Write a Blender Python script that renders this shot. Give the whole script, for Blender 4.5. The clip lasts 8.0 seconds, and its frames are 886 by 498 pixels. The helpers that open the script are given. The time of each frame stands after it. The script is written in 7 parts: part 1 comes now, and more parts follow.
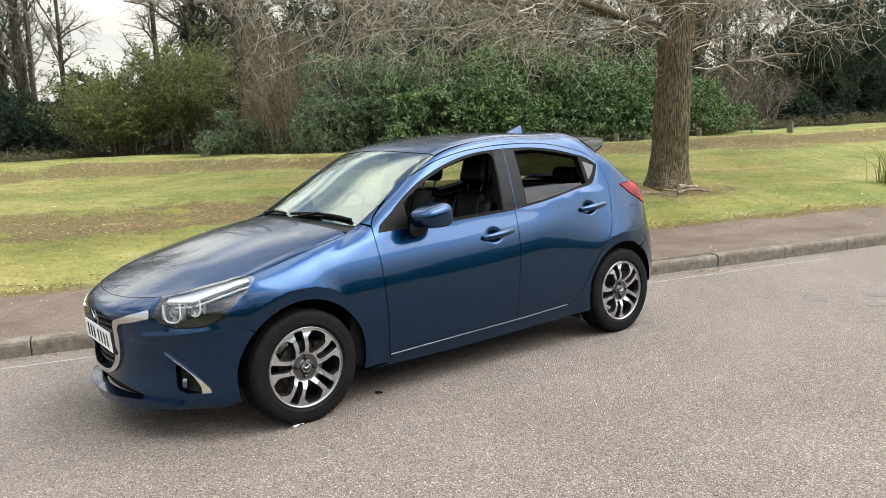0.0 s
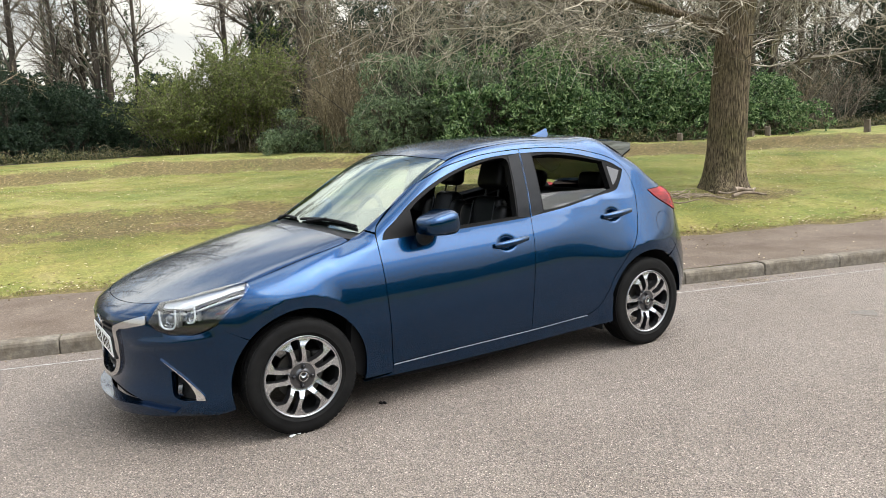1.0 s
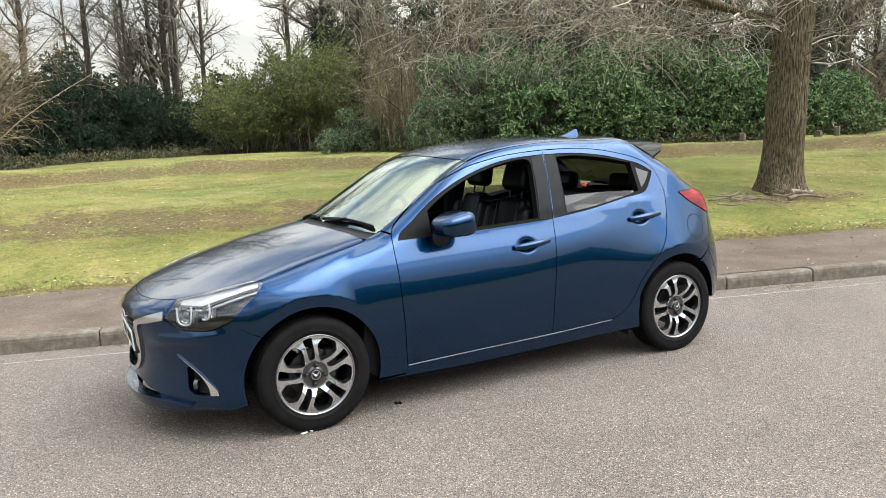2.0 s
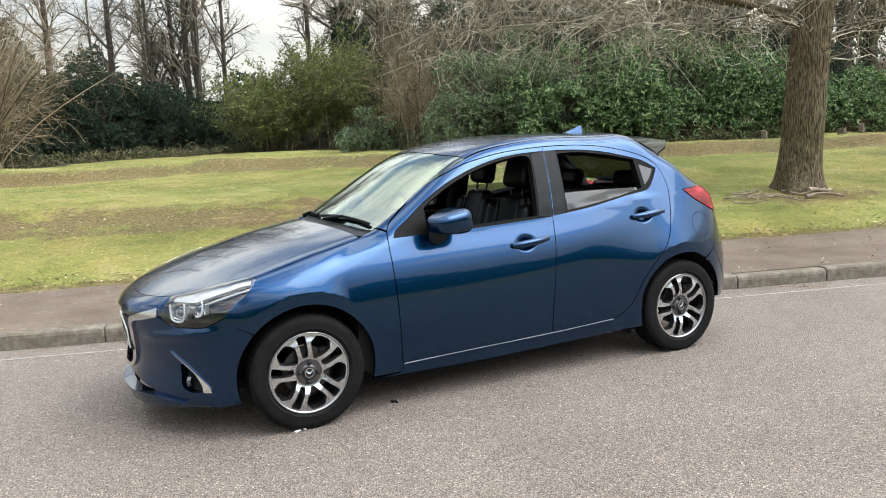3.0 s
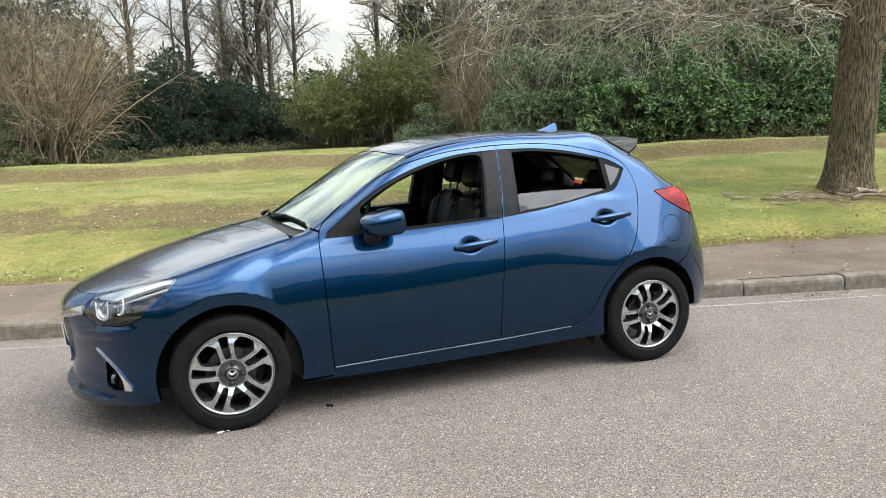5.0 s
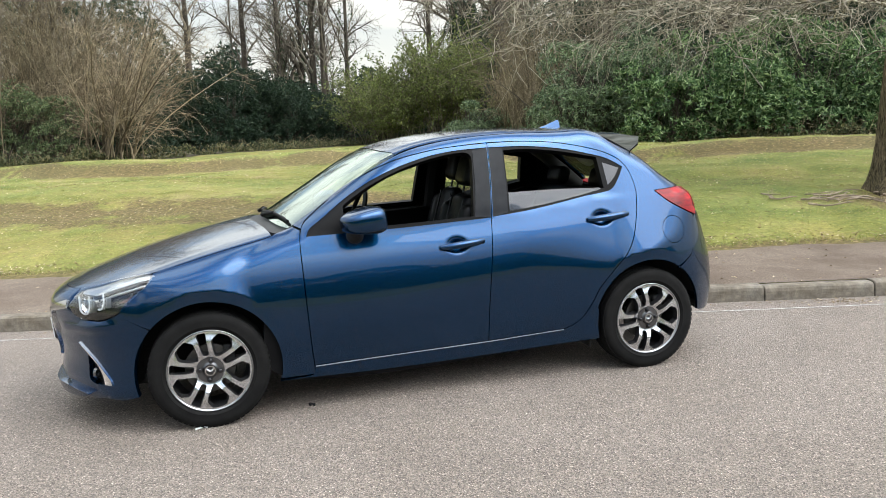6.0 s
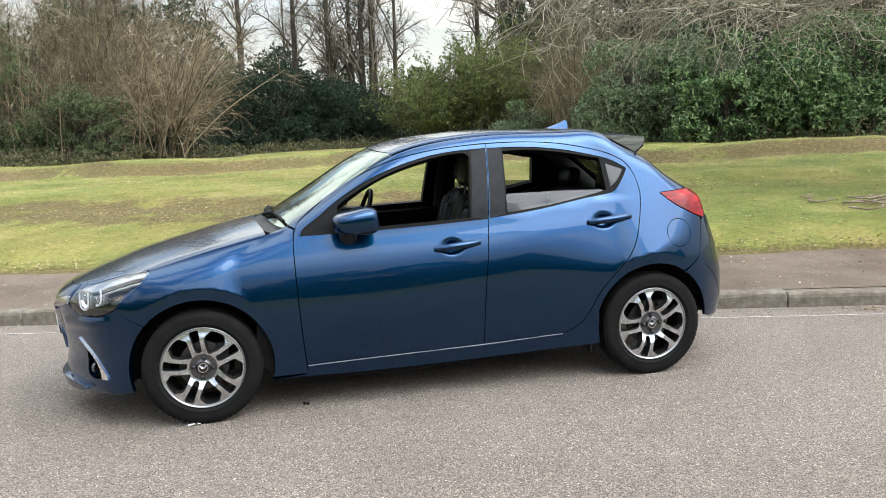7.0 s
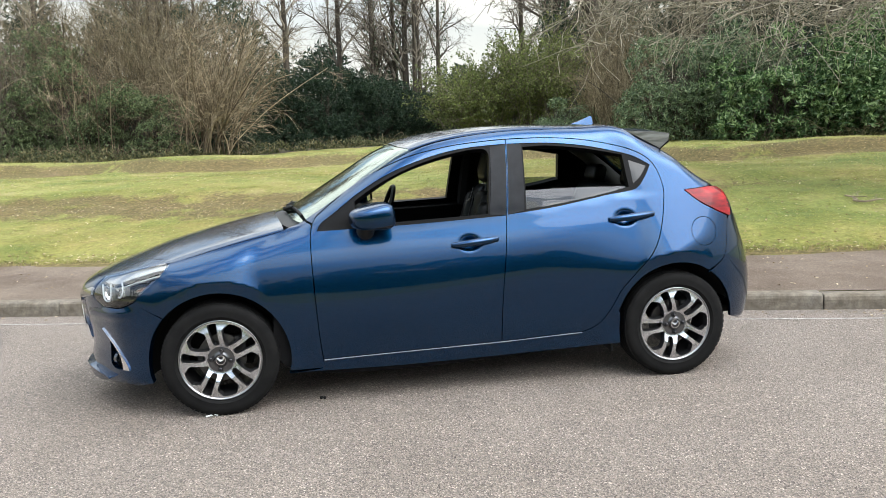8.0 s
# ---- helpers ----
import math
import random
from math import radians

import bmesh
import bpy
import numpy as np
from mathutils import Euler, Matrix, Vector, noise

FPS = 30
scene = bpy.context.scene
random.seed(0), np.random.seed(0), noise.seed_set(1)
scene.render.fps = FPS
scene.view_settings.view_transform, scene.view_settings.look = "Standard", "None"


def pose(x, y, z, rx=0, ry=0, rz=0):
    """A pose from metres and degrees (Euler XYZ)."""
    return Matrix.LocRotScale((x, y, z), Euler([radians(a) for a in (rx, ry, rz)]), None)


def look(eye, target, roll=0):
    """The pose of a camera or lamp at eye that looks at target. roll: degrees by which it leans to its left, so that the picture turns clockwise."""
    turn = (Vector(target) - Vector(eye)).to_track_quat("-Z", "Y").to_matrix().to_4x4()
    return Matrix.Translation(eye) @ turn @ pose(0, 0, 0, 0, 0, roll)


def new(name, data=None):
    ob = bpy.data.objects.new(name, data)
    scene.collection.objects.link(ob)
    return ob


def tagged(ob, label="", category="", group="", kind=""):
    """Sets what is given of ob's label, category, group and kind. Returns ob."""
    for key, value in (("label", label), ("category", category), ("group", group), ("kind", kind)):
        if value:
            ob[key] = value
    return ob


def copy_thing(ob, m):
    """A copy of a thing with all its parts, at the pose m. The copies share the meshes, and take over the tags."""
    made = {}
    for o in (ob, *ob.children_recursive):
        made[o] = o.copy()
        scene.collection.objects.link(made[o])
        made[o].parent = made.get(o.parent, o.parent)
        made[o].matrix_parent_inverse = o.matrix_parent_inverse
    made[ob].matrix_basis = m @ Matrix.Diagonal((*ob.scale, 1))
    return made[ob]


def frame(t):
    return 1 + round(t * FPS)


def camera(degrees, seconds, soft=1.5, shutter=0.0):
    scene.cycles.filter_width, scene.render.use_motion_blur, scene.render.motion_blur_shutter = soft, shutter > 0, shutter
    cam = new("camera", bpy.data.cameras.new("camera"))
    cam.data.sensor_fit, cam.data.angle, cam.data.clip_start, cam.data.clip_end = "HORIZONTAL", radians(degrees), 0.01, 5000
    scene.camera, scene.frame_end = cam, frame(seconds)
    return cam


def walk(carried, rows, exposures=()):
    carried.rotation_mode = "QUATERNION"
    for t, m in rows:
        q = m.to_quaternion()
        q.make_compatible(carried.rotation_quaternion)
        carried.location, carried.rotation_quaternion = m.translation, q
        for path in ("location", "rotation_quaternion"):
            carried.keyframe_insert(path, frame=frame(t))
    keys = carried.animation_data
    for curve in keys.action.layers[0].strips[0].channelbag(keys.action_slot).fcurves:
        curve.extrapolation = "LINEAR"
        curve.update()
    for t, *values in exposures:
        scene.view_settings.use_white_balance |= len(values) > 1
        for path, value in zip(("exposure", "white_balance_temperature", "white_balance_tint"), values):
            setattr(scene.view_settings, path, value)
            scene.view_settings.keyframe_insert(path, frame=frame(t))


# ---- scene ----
# camera and its walk
cam = camera(60.8, 8.0, soft=0.7)
PATH = [
    (0, (-3.035, -4.329, 1.484), (-1.834, -2.757, 1.188), -2.6),
    (0.5, (-2.842, -4.354, 1.506), (-1.713, -2.73, 1.211), -2.6),
    (1, (-2.68, -4.415, 1.507), (-1.621, -2.744, 1.214), -2.6),
    (1.5, (-2.556, -4.499, 1.511), (-1.568, -2.784, 1.222), -2.5),
    (2, (-2.456, -4.527, 1.505), (-1.535, -2.775, 1.217), -2.5),
    (3.5, (-2.191, -4.563, 1.485), (-1.336, -2.778, 1.194), -2.6),
    (4, (-1.996, -4.575, 1.498), (-1.178, -2.773, 1.206), -2.6),
    (4.5, (-1.783, -4.661, 1.482), (-1.025, -2.832, 1.192), -2.6),
    (6, (-1.155, -4.781, 1.451), (-0.605, -2.88, 1.159), -2.4),
    (6.5, (-1.036, -4.779, 1.452), (-0.543, -2.863, 1.162), -2.4),
    (7, (-0.848, -4.828, 1.442), (-0.427, -2.893, 1.155), -2.3),
    (7.5, (-0.736, -4.839, 1.43), (-0.383, -2.891, 1.145), -2.2),
    (8, (-0.703, -4.834, 1.424), (-0.395, -2.879, 1.136), -2.2),
]
walk(cam, [(t, look(eye, target, roll)) for t, eye, target, roll in PATH],
     [(0, 0.88, 6450, 10), (2, 0.9, 6350, 9), (4, 0.91, 6270, 8.5), (6, 0.93, 6220, 8), (8, 0.95, 6200, 8)])

# light: bright clouded sky, thin sun through broken cloud
SUN_EL, SUN_ROT = radians(48), radians(138)
world = bpy.data.worlds.new("sky")
scene.world = world
world.use_nodes = True
wn, wl = world.node_tree.nodes, world.node_tree.links
wn.clear()
w_out, w_bg = wn.new("ShaderNodeOutputWorld"), wn.new("ShaderNodeBackground")
w_sky = wn.new("ShaderNodeTexSky")
w_sky.sky_type, w_sky.sun_disc = "NISHITA", False
w_sky.sun_elevation, w_sky.sun_rotation = SUN_EL, SUN_ROT
w_co, w_map = wn.new("ShaderNodeTexCoord"), wn.new("ShaderNodeMapping")
w_map.inputs["Scale"].default_value = (1.0, 1.0, 2.2)
w_map.inputs["Location"].default_value = (0.4, 5.2, 2.6)
w_noise, w_ramp = wn.new("ShaderNodeTexNoise"), wn.new("ShaderNodeValToRGB")
w_noise.inputs["Scale"].default_value, w_noise.inputs["Detail"].default_value = 2.3, 8.0
w_ramp.color_ramp.elements[0].position, w_ramp.color_ramp.elements[0].color = 0.43, (0.08, 0.08, 0.08, 1)
w_ramp.color_ramp.elements[1].position, w_ramp.color_ramp.elements[1].color = 0.585, (1, 1, 1, 1)
w_mix = wn.new("ShaderNodeMixRGB")
w_mix.inputs["Color2"].default_value = (9.6, 9.4, 8.75, 1)
wl.new(w_co.outputs["Generated"], w_map.inputs["Vector"])
wl.new(w_map.outputs["Vector"], w_noise.inputs["Vector"])
wl.new(w_noise.outputs["Fac"], w_ramp.inputs["Fac"])
wl.new(w_sky.outputs["Color"], w_mix.inputs["Color1"])
# a clouded sky is brighter overhead than at the horizon
w_sep, w_rise, w_grade = wn.new("ShaderNodeSeparateXYZ"), wn.new("ShaderNodeValToRGB"), wn.new("ShaderNodeMixRGB")
w_rise.color_ramp.elements[0].position, w_rise.color_ramp.elements[0].color = 0.0, (0.25, 0.256, 0.25, 1)
w_rise.color_ramp.elements[1].position, w_rise.color_ramp.elements[1].color = 0.85, (1.35, 1.35, 1.35, 1)
for w_at, w_value in ((0.15, 0.31), (0.30, 0.6), (0.6, 0.88)):
    w_low = w_rise.color_ramp.elements.new(w_at)
    w_low.color = (w_value, w_value, w_value * 0.98, 1)
w_grade.blend_type = "MULTIPLY"
w_grade.inputs["Fac"].default_value = 1.0
wl.new(w_co.outputs["Generated"], w_sep.inputs["Vector"])
wl.new(w_sep.outputs["Z"], w_rise.inputs["Fac"])
# cloud closes up into white haze low down
w_haze, w_cover = wn.new("ShaderNodeValToRGB"), wn.new("ShaderNodeMixRGB")
w_haze.color_ramp.elements[0].position, w_haze.color_ramp.elements[0].color = 0.1, (1, 1, 1, 1)
w_haze.color_ramp.elements[1].position, w_haze.color_ramp.elements[1].color = 0.3, (0, 0, 0, 1)
w_cover.blend_type = "LIGHTEN"
w_cover.inputs["Fac"].default_value = 1.0
wl.new(w_sep.outputs["Z"], w_haze.inputs["Fac"])
wl.new(w_haze.outputs["Color"], w_cover.inputs["Color1"])
wl.new(w_ramp.outputs["Color"], w_cover.inputs["Color2"])
wl.new(w_cover.outputs["Color"], w_mix.inputs["Fac"])
wl.new(w_mix.outputs["Color"], w_grade.inputs["Color1"])
wl.new(w_rise.outputs["Color"], w_grade.inputs["Color2"])
# the cloud is brightest round the hidden sun
sun_dir = Vector((math.sin(SUN_ROT) * math.cos(SUN_EL), math.cos(SUN_ROT) * math.cos(SUN_EL), math.sin(SUN_EL)))
w_dot, w_pow, w_amp, w_glow = wn.new("ShaderNodeVectorMath"), wn.new("ShaderNodeMath"), wn.new("ShaderNodeMath"), wn.new("ShaderNodeMixRGB")
w_dot.operation, w_pow.operation, w_amp.operation, w_glow.blend_type = "DOT_PRODUCT", "POWER", "MULTIPLY_ADD", "MULTIPLY"
w_dot.inputs[1].default_value, w_pow.inputs[1].default_value = sun_dir, 5.0
w_pow.use_clamp = True
w_amp.inputs[1].default_value, w_amp.inputs[2].default_value = 1.2, 0.95
w_glow.inputs["Fac"].default_value = 1.0
w_max = wn.new("ShaderNodeMath")
w_max.operation, w_max.inputs[1].default_value = "MAXIMUM", 0.0
wl.new(w_co.outputs["Generated"], w_dot.inputs[0])
wl.new(w_dot.outputs["Value"], w_max.inputs[0])
wl.new(w_max.outputs["Value"], w_pow.inputs[0])
wl.new(w_pow.outputs["Value"], w_amp.inputs[0])
wl.new(w_grade.outputs["Color"], w_glow.inputs["Color1"])
wl.new(w_amp.outputs["Value"], w_glow.inputs["Color2"])
wl.new(w_glow.outputs["Color"], w_bg.inputs["Color"])
w_bg.inputs["Strength"].default_value = 0.198
wl.new(w_bg.outputs["Background"], w_out.inputs["Surface"])

sun_data = bpy.data.lights.new("sun", "SUN")
sun_data.energy, sun_data.angle, sun_data.color = 1.2, radians(50), (1.0, 0.95, 0.87)
sun = new("sun", sun_data)
sun.matrix_world = look(sun_dir * 60, (0, 0, 0))

# materials
def material(name, color=(0.5, 0.5, 0.5), rough=0.5, metal=0.0, **more):
    m = bpy.data.materials.new(name)
    m.use_nodes = True
    b = m.node_tree.nodes["Principled BSDF"]
    b.inputs["Base Color"].default_value = (*color, 1)
    b.inputs["Roughness"].default_value, b.inputs["Metallic"].default_value = rough, metal
    if rough >= 0.5 and metal == 0.0:
        b.inputs["Specular IOR Level"].default_value = 0.2
    for key, value in more.items():
        b.inputs[key.replace("_", " ")].default_value = value
    return m


def texture(m, stops, scale=5.0, detail=6.0, rough=0.6, socket="Base Color", coord="Object", stretch=(1, 1, 1), kind="noise", turn=0.0):
    """Colours a socket of m by noise through a ramp of (position, colour) stops. Returns the ramp node."""
    n, l = m.node_tree.nodes, m.node_tree.links
    co, mp = n.new("ShaderNodeTexCoord"), n.new("ShaderNodeMapping")
    mp.inputs["Scale"].default_value = stretch
    mp.inputs["Rotation"].default_value = (0, 0, radians(turn))
    if kind == "voronoi":
        tx = n.new("ShaderNodeTexVoronoi")
        tx.inputs["Scale"].default_value = scale
        out = tx.outputs["Color"]
    else:
        tx = n.new("ShaderNodeTexNoise")
        tx.inputs["Scale"].default_value, tx.inputs["Detail"].default_value, tx.inputs["Roughness"].default_value = scale, detail, rough
        out = tx.outputs["Fac"]
    ramp = n.new("ShaderNodeValToRGB")
    while len(ramp.color_ramp.elements) < len(stops):
        ramp.color_ramp.elements.new(0.5)
    for e, (p, c) in zip(ramp.color_ramp.elements, stops):
        e.position, e.color = p, (*c, 1) if len(c) == 3 else c
    l.new(co.outputs[coord], mp.inputs["Vector"])
    l.new(mp.outputs["Vector"], tx.inputs["Vector"])
    l.new(out, ramp.inputs["Fac"])
    if socket:
        l.new(ramp.outputs["Color"], n["Principled BSDF"].inputs[socket])
    return ramp


def blend(m, a, b, kind="MULTIPLY", fac=1.0, socket="Base Color"):
    """Mixes two colour nodes (b may be a plain factor node) into a socket of m."""
    n, l = m.node_tree.nodes, m.node_tree.links
    mix = n.new("ShaderNodeMixRGB")
    mix.blend_type = kind
    mix.inputs["Fac"].default_value = fac
    l.new(a.outputs["Color"], mix.inputs["Color1"])
    l.new(b.outputs["Color"], mix.inputs["Color2"])
    if socket:
        l.new(mix.outputs["Color"], n["Principled BSDF"].inputs[socket])
    return mix


def bump(m, scale, strength, distance=0.01, detail=5.0, kind="noise", stretch=(1, 1, 1)):
    n, l = m.node_tree.nodes, m.node_tree.links
    co, mp = n.new("ShaderNodeTexCoord"), n.new("ShaderNodeMapping")
    mp.inputs["Scale"].default_value = stretch
    if kind == "voronoi":
        tx = n.new("ShaderNodeTexVoronoi")
        out = tx.outputs["Distance"]
    else:
        tx = n.new("ShaderNodeTexNoise")
        tx.inputs["Detail"].default_value = detail
        out = tx.outputs["Fac"]
    tx.inputs["Scale"].default_value = scale
    bp = n.new("ShaderNodeBump")
    bp.inputs["Strength"].default_value, bp.inputs["Distance"].default_value = strength, distance
    l.new(co.outputs["Object"], mp.inputs["Vector"])
    l.new(mp.outputs["Vector"], tx.inputs["Vector"])
    l.new(out, bp.inputs["Height"])
    l.new(bp.outputs["Normal"], n["Principled BSDF"].inputs["Normal"])


def per_island(m, stops, socket="Base Color"):
    """Colours each loose piece of a joined mesh at random along a ramp."""
    n, l = m.node_tree.nodes, m.node_tree.links
    g, ramp = n.new("ShaderNodeNewGeometry"), n.new("ShaderNodeValToRGB")
    while len(ramp.color_ramp.elements) < len(stops):
        ramp.color_ramp.elements.new(0.5)
    for e, (p, c) in zip(ramp.color_ramp.elements, stops):
        e.position, e.color = p, (*c, 1)
    l.new(g.outputs["Random Per Island"], ramp.inputs["Fac"])
    if socket:
        l.new(ramp.outputs["Color"], n["Principled BSDF"].inputs[socket])
    return ramp


def glass(name, tint=(0.9, 0.95, 0.93), face=0.08, rough=0.0, power=4.0, sheen=(1, 1, 1)):
    """Thin car glass: tinted see-through with mirror gloss that grows at flat angles."""
    m = bpy.data.materials.new(name)
    m.use_nodes = True
    n, l = m.node_tree.nodes, m.node_tree.links
    n.remove(n["Principled BSDF"])
    tr, gl, fr, mx = n.new("ShaderNodeBsdfTransparent"), n.new("ShaderNodeBsdfGlossy"), n.new("ShaderNodeLayerWeight"), n.new("ShaderNodeMixShader")
    pw, ma = n.new("ShaderNodeMath"), n.new("ShaderNodeMath")
    pw.operation, ma.operation = "POWER", "MULTIPLY_ADD"
    pw.inputs[1].default_value, ma.inputs[1].default_value, ma.inputs[2].default_value = power, 0.9, face
    tr.inputs["Color"].default_value = (*tint, 1)
    gl.inputs["Roughness"].default_value = rough
    gl.inputs["Color"].default_value = (*sheen, 1)
    l.new(fr.outputs["Facing"], pw.inputs[0])
    l.new(pw.outputs["Value"], ma.inputs[0])
    l.new(ma.outputs["Value"], mx.inputs["Fac"])
    l.new(tr.outputs["BSDF"], mx.inputs[1])
    l.new(gl.outputs["BSDF"], mx.inputs[2])
    l.new(mx.outputs["Shader"], n["Material Output"].inputs["Surface"])
    return m


M_PAINT = material("blue_paint", (0.0007, 0.027, 0.083), 0.27, 0.97, Coat_Weight=0.72, Coat_Roughness=0.01, Coat_IOR=1.5)
texture(M_PAINT, [(0.4, (0.0006, 0.0246, 0.0758)), (0.6, (0.0009, 0.0308, 0.0908))], 900, 2)
M_CHROME = material("chrome", (0.78, 0.78, 0.78), 0.08, 1.0)
M_WINGTRIM = material("satin_chrome", (0.56, 0.56, 0.57), 0.16, 1.0)
M_BLACK = material("black_plastic", (0.018, 0.018, 0.019), 0.5)
texture(M_BLACK, [(0.35, (0.014, 0.014, 0.015)), (0.65, (0.024, 0.024, 0.025))], 60, 4)
M_GLOSSBLACK = material("gloss_black", (0.008, 0.008, 0.009), 0.08)
M_PILLAR = material("pillar_film", (0.02, 0.021, 0.023), 0.42, 0.0, Specular_IOR_Level=0.09)
texture(M_PILLAR, [(0.3, (0.011, 0.012, 0.014)), (0.7, (0.017, 0.018, 0.021))], 14, 5)
M_FRAME = material("frame_black", (0.006, 0.006, 0.0065), 0.5, 0.0, Specular_IOR_Level=0.08)
M_DARK = material("inner_black", (0.01, 0.01, 0.01), 0.8)
M_RUBBER = material("tyre_rubber", (0.007, 0.007, 0.007), 0.7, 0.0, Specular_IOR_Level=0.1)
texture(M_RUBBER, [(0.3, (0.004, 0.004, 0.0042)), (0.7, (0.009, 0.0088, 0.0086))], 18, 6)
bump(M_RUBBER, 220, 0.2, 0.002)
M_RIMDARK = material("wheel_grey", (0.045, 0.045, 0.048), 0.35, 0.75)
M_RIM = material("machined_alloy", (0.72, 0.71, 0.7), 0.24, 1.0)
bump(M_RIM, 160, 0.05, 0.001)
# the spokes are painted grey where they meet the hub
_n, _l = M_RIM.node_tree.nodes, M_RIM.node_tree.links
_co, _ln = _n.new("ShaderNodeTexCoord"), _n.new("ShaderNodeVectorMath")
_edge = _n.new("ShaderNodeValToRGB")
_ln.operation = "LENGTH"
_edge.color_ramp.elements[0].position, _edge.color_ramp.elements[0].color = 0.071, (0.13, 0.13, 0.137, 1)
_edge.color_ramp.elements[1].position, _edge.color_ramp.elements[1].color = 0.108, (0.60, 0.62, 0.655, 1)
_l.new(_co.outputs["Object"], _ln.inputs[0])
_l.new(_ln.outputs["Value"], _edge.inputs["Fac"])
_l.new(_edge.outputs["Color"], _n["Principled BSDF"].inputs["Base Color"])
M_LIP = material("rim_lip", (0.30, 0.305, 0.315), 0.34, 1.0)
M_HUB = material("hub_grey", (0.12, 0.12, 0.127), 0.3, 0.95)
M_WELL = material("rim_well_black", (0.012, 0.012, 0.013), 0.3, 0.3)
M_NUT = material("nut_steel", (0.06, 0.06, 0.064), 0.4, 0.9)
M_DISC = material("brake_steel", (0.09, 0.087, 0.083), 0.45, 0.9)
M_MIRRORLOW = material("mirror_lower", (0.008, 0.009, 0.011), 0.3)
M_LAMPBAR = material("lamp_bar", (0.34, 0.35, 0.36), 0.3, 0.85)
M_BULB = material("lamp_projector", (0.03, 0.035, 0.045), 0.04, 0.0, Coat_Weight=1.0)
M_GLASS = glass("clear_glass", (0.42, 0.48, 0.46), 0.08, 0.0, 3.0, (0.84, 0.95, 0.9))
M_TINT = glass("privacy_glass", (0.075, 0.08, 0.075), 0.05)
M_SIDEGLASS = glass("side_glass_tint", (0.3, 0.32, 0.33), 0.045)
M_FOG = material("fog_glass", (0.05, 0.053, 0.058), 0.08, 0.5, Coat_Weight=1.0)
M_LENS = glass("lamp_lens", (0.93, 0.95, 0.97), 0.07, 0.0, 3.5)
M_HOUSING = material("lamp_housing", (0.012, 0.012, 0.013), 0.18)
M_GUIDE = material("light_guide", (0.52, 0.54, 0.56), 0.2, 0.1, Coat_Weight=1.0)
M_RED = material("red_lens", (0.19, 0.003, 0.005), 0.25, 0.0, Specular_IOR_Level=0.2, Coat_Weight=0.2, Coat_Roughness=0.01)
texture(M_RED, [(0.35, (0.085, 0.0015, 0.0025)), (0.55, (0.21, 0.002, 0.004)), (0.75, (0.38, 0.008, 0.01))], 11, 3, stretch=(0.5, 1, 2.2))
M_AMBER = material("amber_lens", (0.06, 0.02, 0.011), 0.15)
M_EDGEGLINT = material("sill_strip", (0.36, 0.38, 0.42), 0.3, 0.5)
M_SPOILER = material("spoiler_gloss", (0.05, 0.06, 0.07), 0.2, 0.5, Coat_Weight=1.0, Coat_Roughness=0.03)
# dark gloss plate; its raised grey and streaks imitate reflected sky
M_FIN = material("spoiler_fin", (0.12, 0.124, 0.13), 0.12, 0.1, Coat_Weight=1.0)
texture(M_FIN, [(0.35, (0.07, 0.073, 0.077)), (0.65, (0.19, 0.196, 0.205))], 16, 3, stretch=(0.3, 1, 2.5))
M_WHITE = material("plate_white", (0.75, 0.76, 0.76), 0.4)
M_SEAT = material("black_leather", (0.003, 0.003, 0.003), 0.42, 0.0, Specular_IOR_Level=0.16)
bump(M_SEAT, 90, 0.25, 0.003, kind="voronoi")
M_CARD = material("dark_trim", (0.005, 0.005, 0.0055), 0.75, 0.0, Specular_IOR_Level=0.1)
M_LIGHTTRIM = material("grey_trim", (0.16, 0.16, 0.163), 0.7)

M_ROAD = material("asphalt", (0.2, 0.19, 0.18), 0.85)
_a = texture(M_ROAD, [(0.30, (0.1112, 0.0996, 0.0912)), (0.5, (0.2307, 0.2041, 0.1817)), (0.68, (0.4079, 0.36, 0.3192))], 120, 6, 0.8, None)
_b = texture(M_ROAD, [(0.3, (0.80, 0.79, 0.78)), (0.7, (1, 1, 1))], 0.7, 6, 0.6, None)
_c = texture(M_ROAD, [(0.0, (0.36, 0.35, 0.34)), (0.5, (0.92, 0.9, 0.88)), (0.8, (1.25, 1.2, 1.15)), (1.0, (2.6, 2.5, 2.4))], 150, 2, 0.5, None, kind="voronoi")
blend(M_ROAD, blend(M_ROAD, _a, _b, socket=None), _c)
bump(M_ROAD, 150, 1.0, 0.01, kind="voronoi")
M_PATH = material("footpath_asphalt", (0.14, 0.13, 0.125), 0.9)
_a = texture(M_PATH, [(0.3, (0.04931, 0.03935, 0.03141)), (0.55, (0.145, 0.1165, 0.09407)), (0.75, (0.3263, 0.2643, 0.2153))], 70, 8, 0.75, None)
_b = texture(M_PATH, [(0.35, (0.66, 0.62, 0.58)), (0.65, (1.05, 1.03, 1.0))], 1.6, 6, 0.6, None)
blend(M_PATH, _a, _b)
bump(M_PATH, 90, 0.6, 0.006, kind="voronoi")
M_KERB = material("kerb_concrete", (0.297, 0.2704, 0.228), 0.9)
_a = texture(M_KERB, [(0.3, (0.08924, 0.0814, 0.06891)), (0.5, (0.1575, 0.142, 0.1197)), (0.75, (0.252, 0.2263, 0.1904))], 14, 9, 0.7, None)
_b = texture(M_KERB, [(0.3, (0.682, 0.624, 0.5415)), (0.65, (1, 1, 1))], 2.3, 5, 0.6, None)
blend(M_KERB, _a, _b)
bump(M_KERB, 60, 0.5, 0.006)
M_LINE = material("worn_line_paint", (0.5, 0.49, 0.45), 0.8)
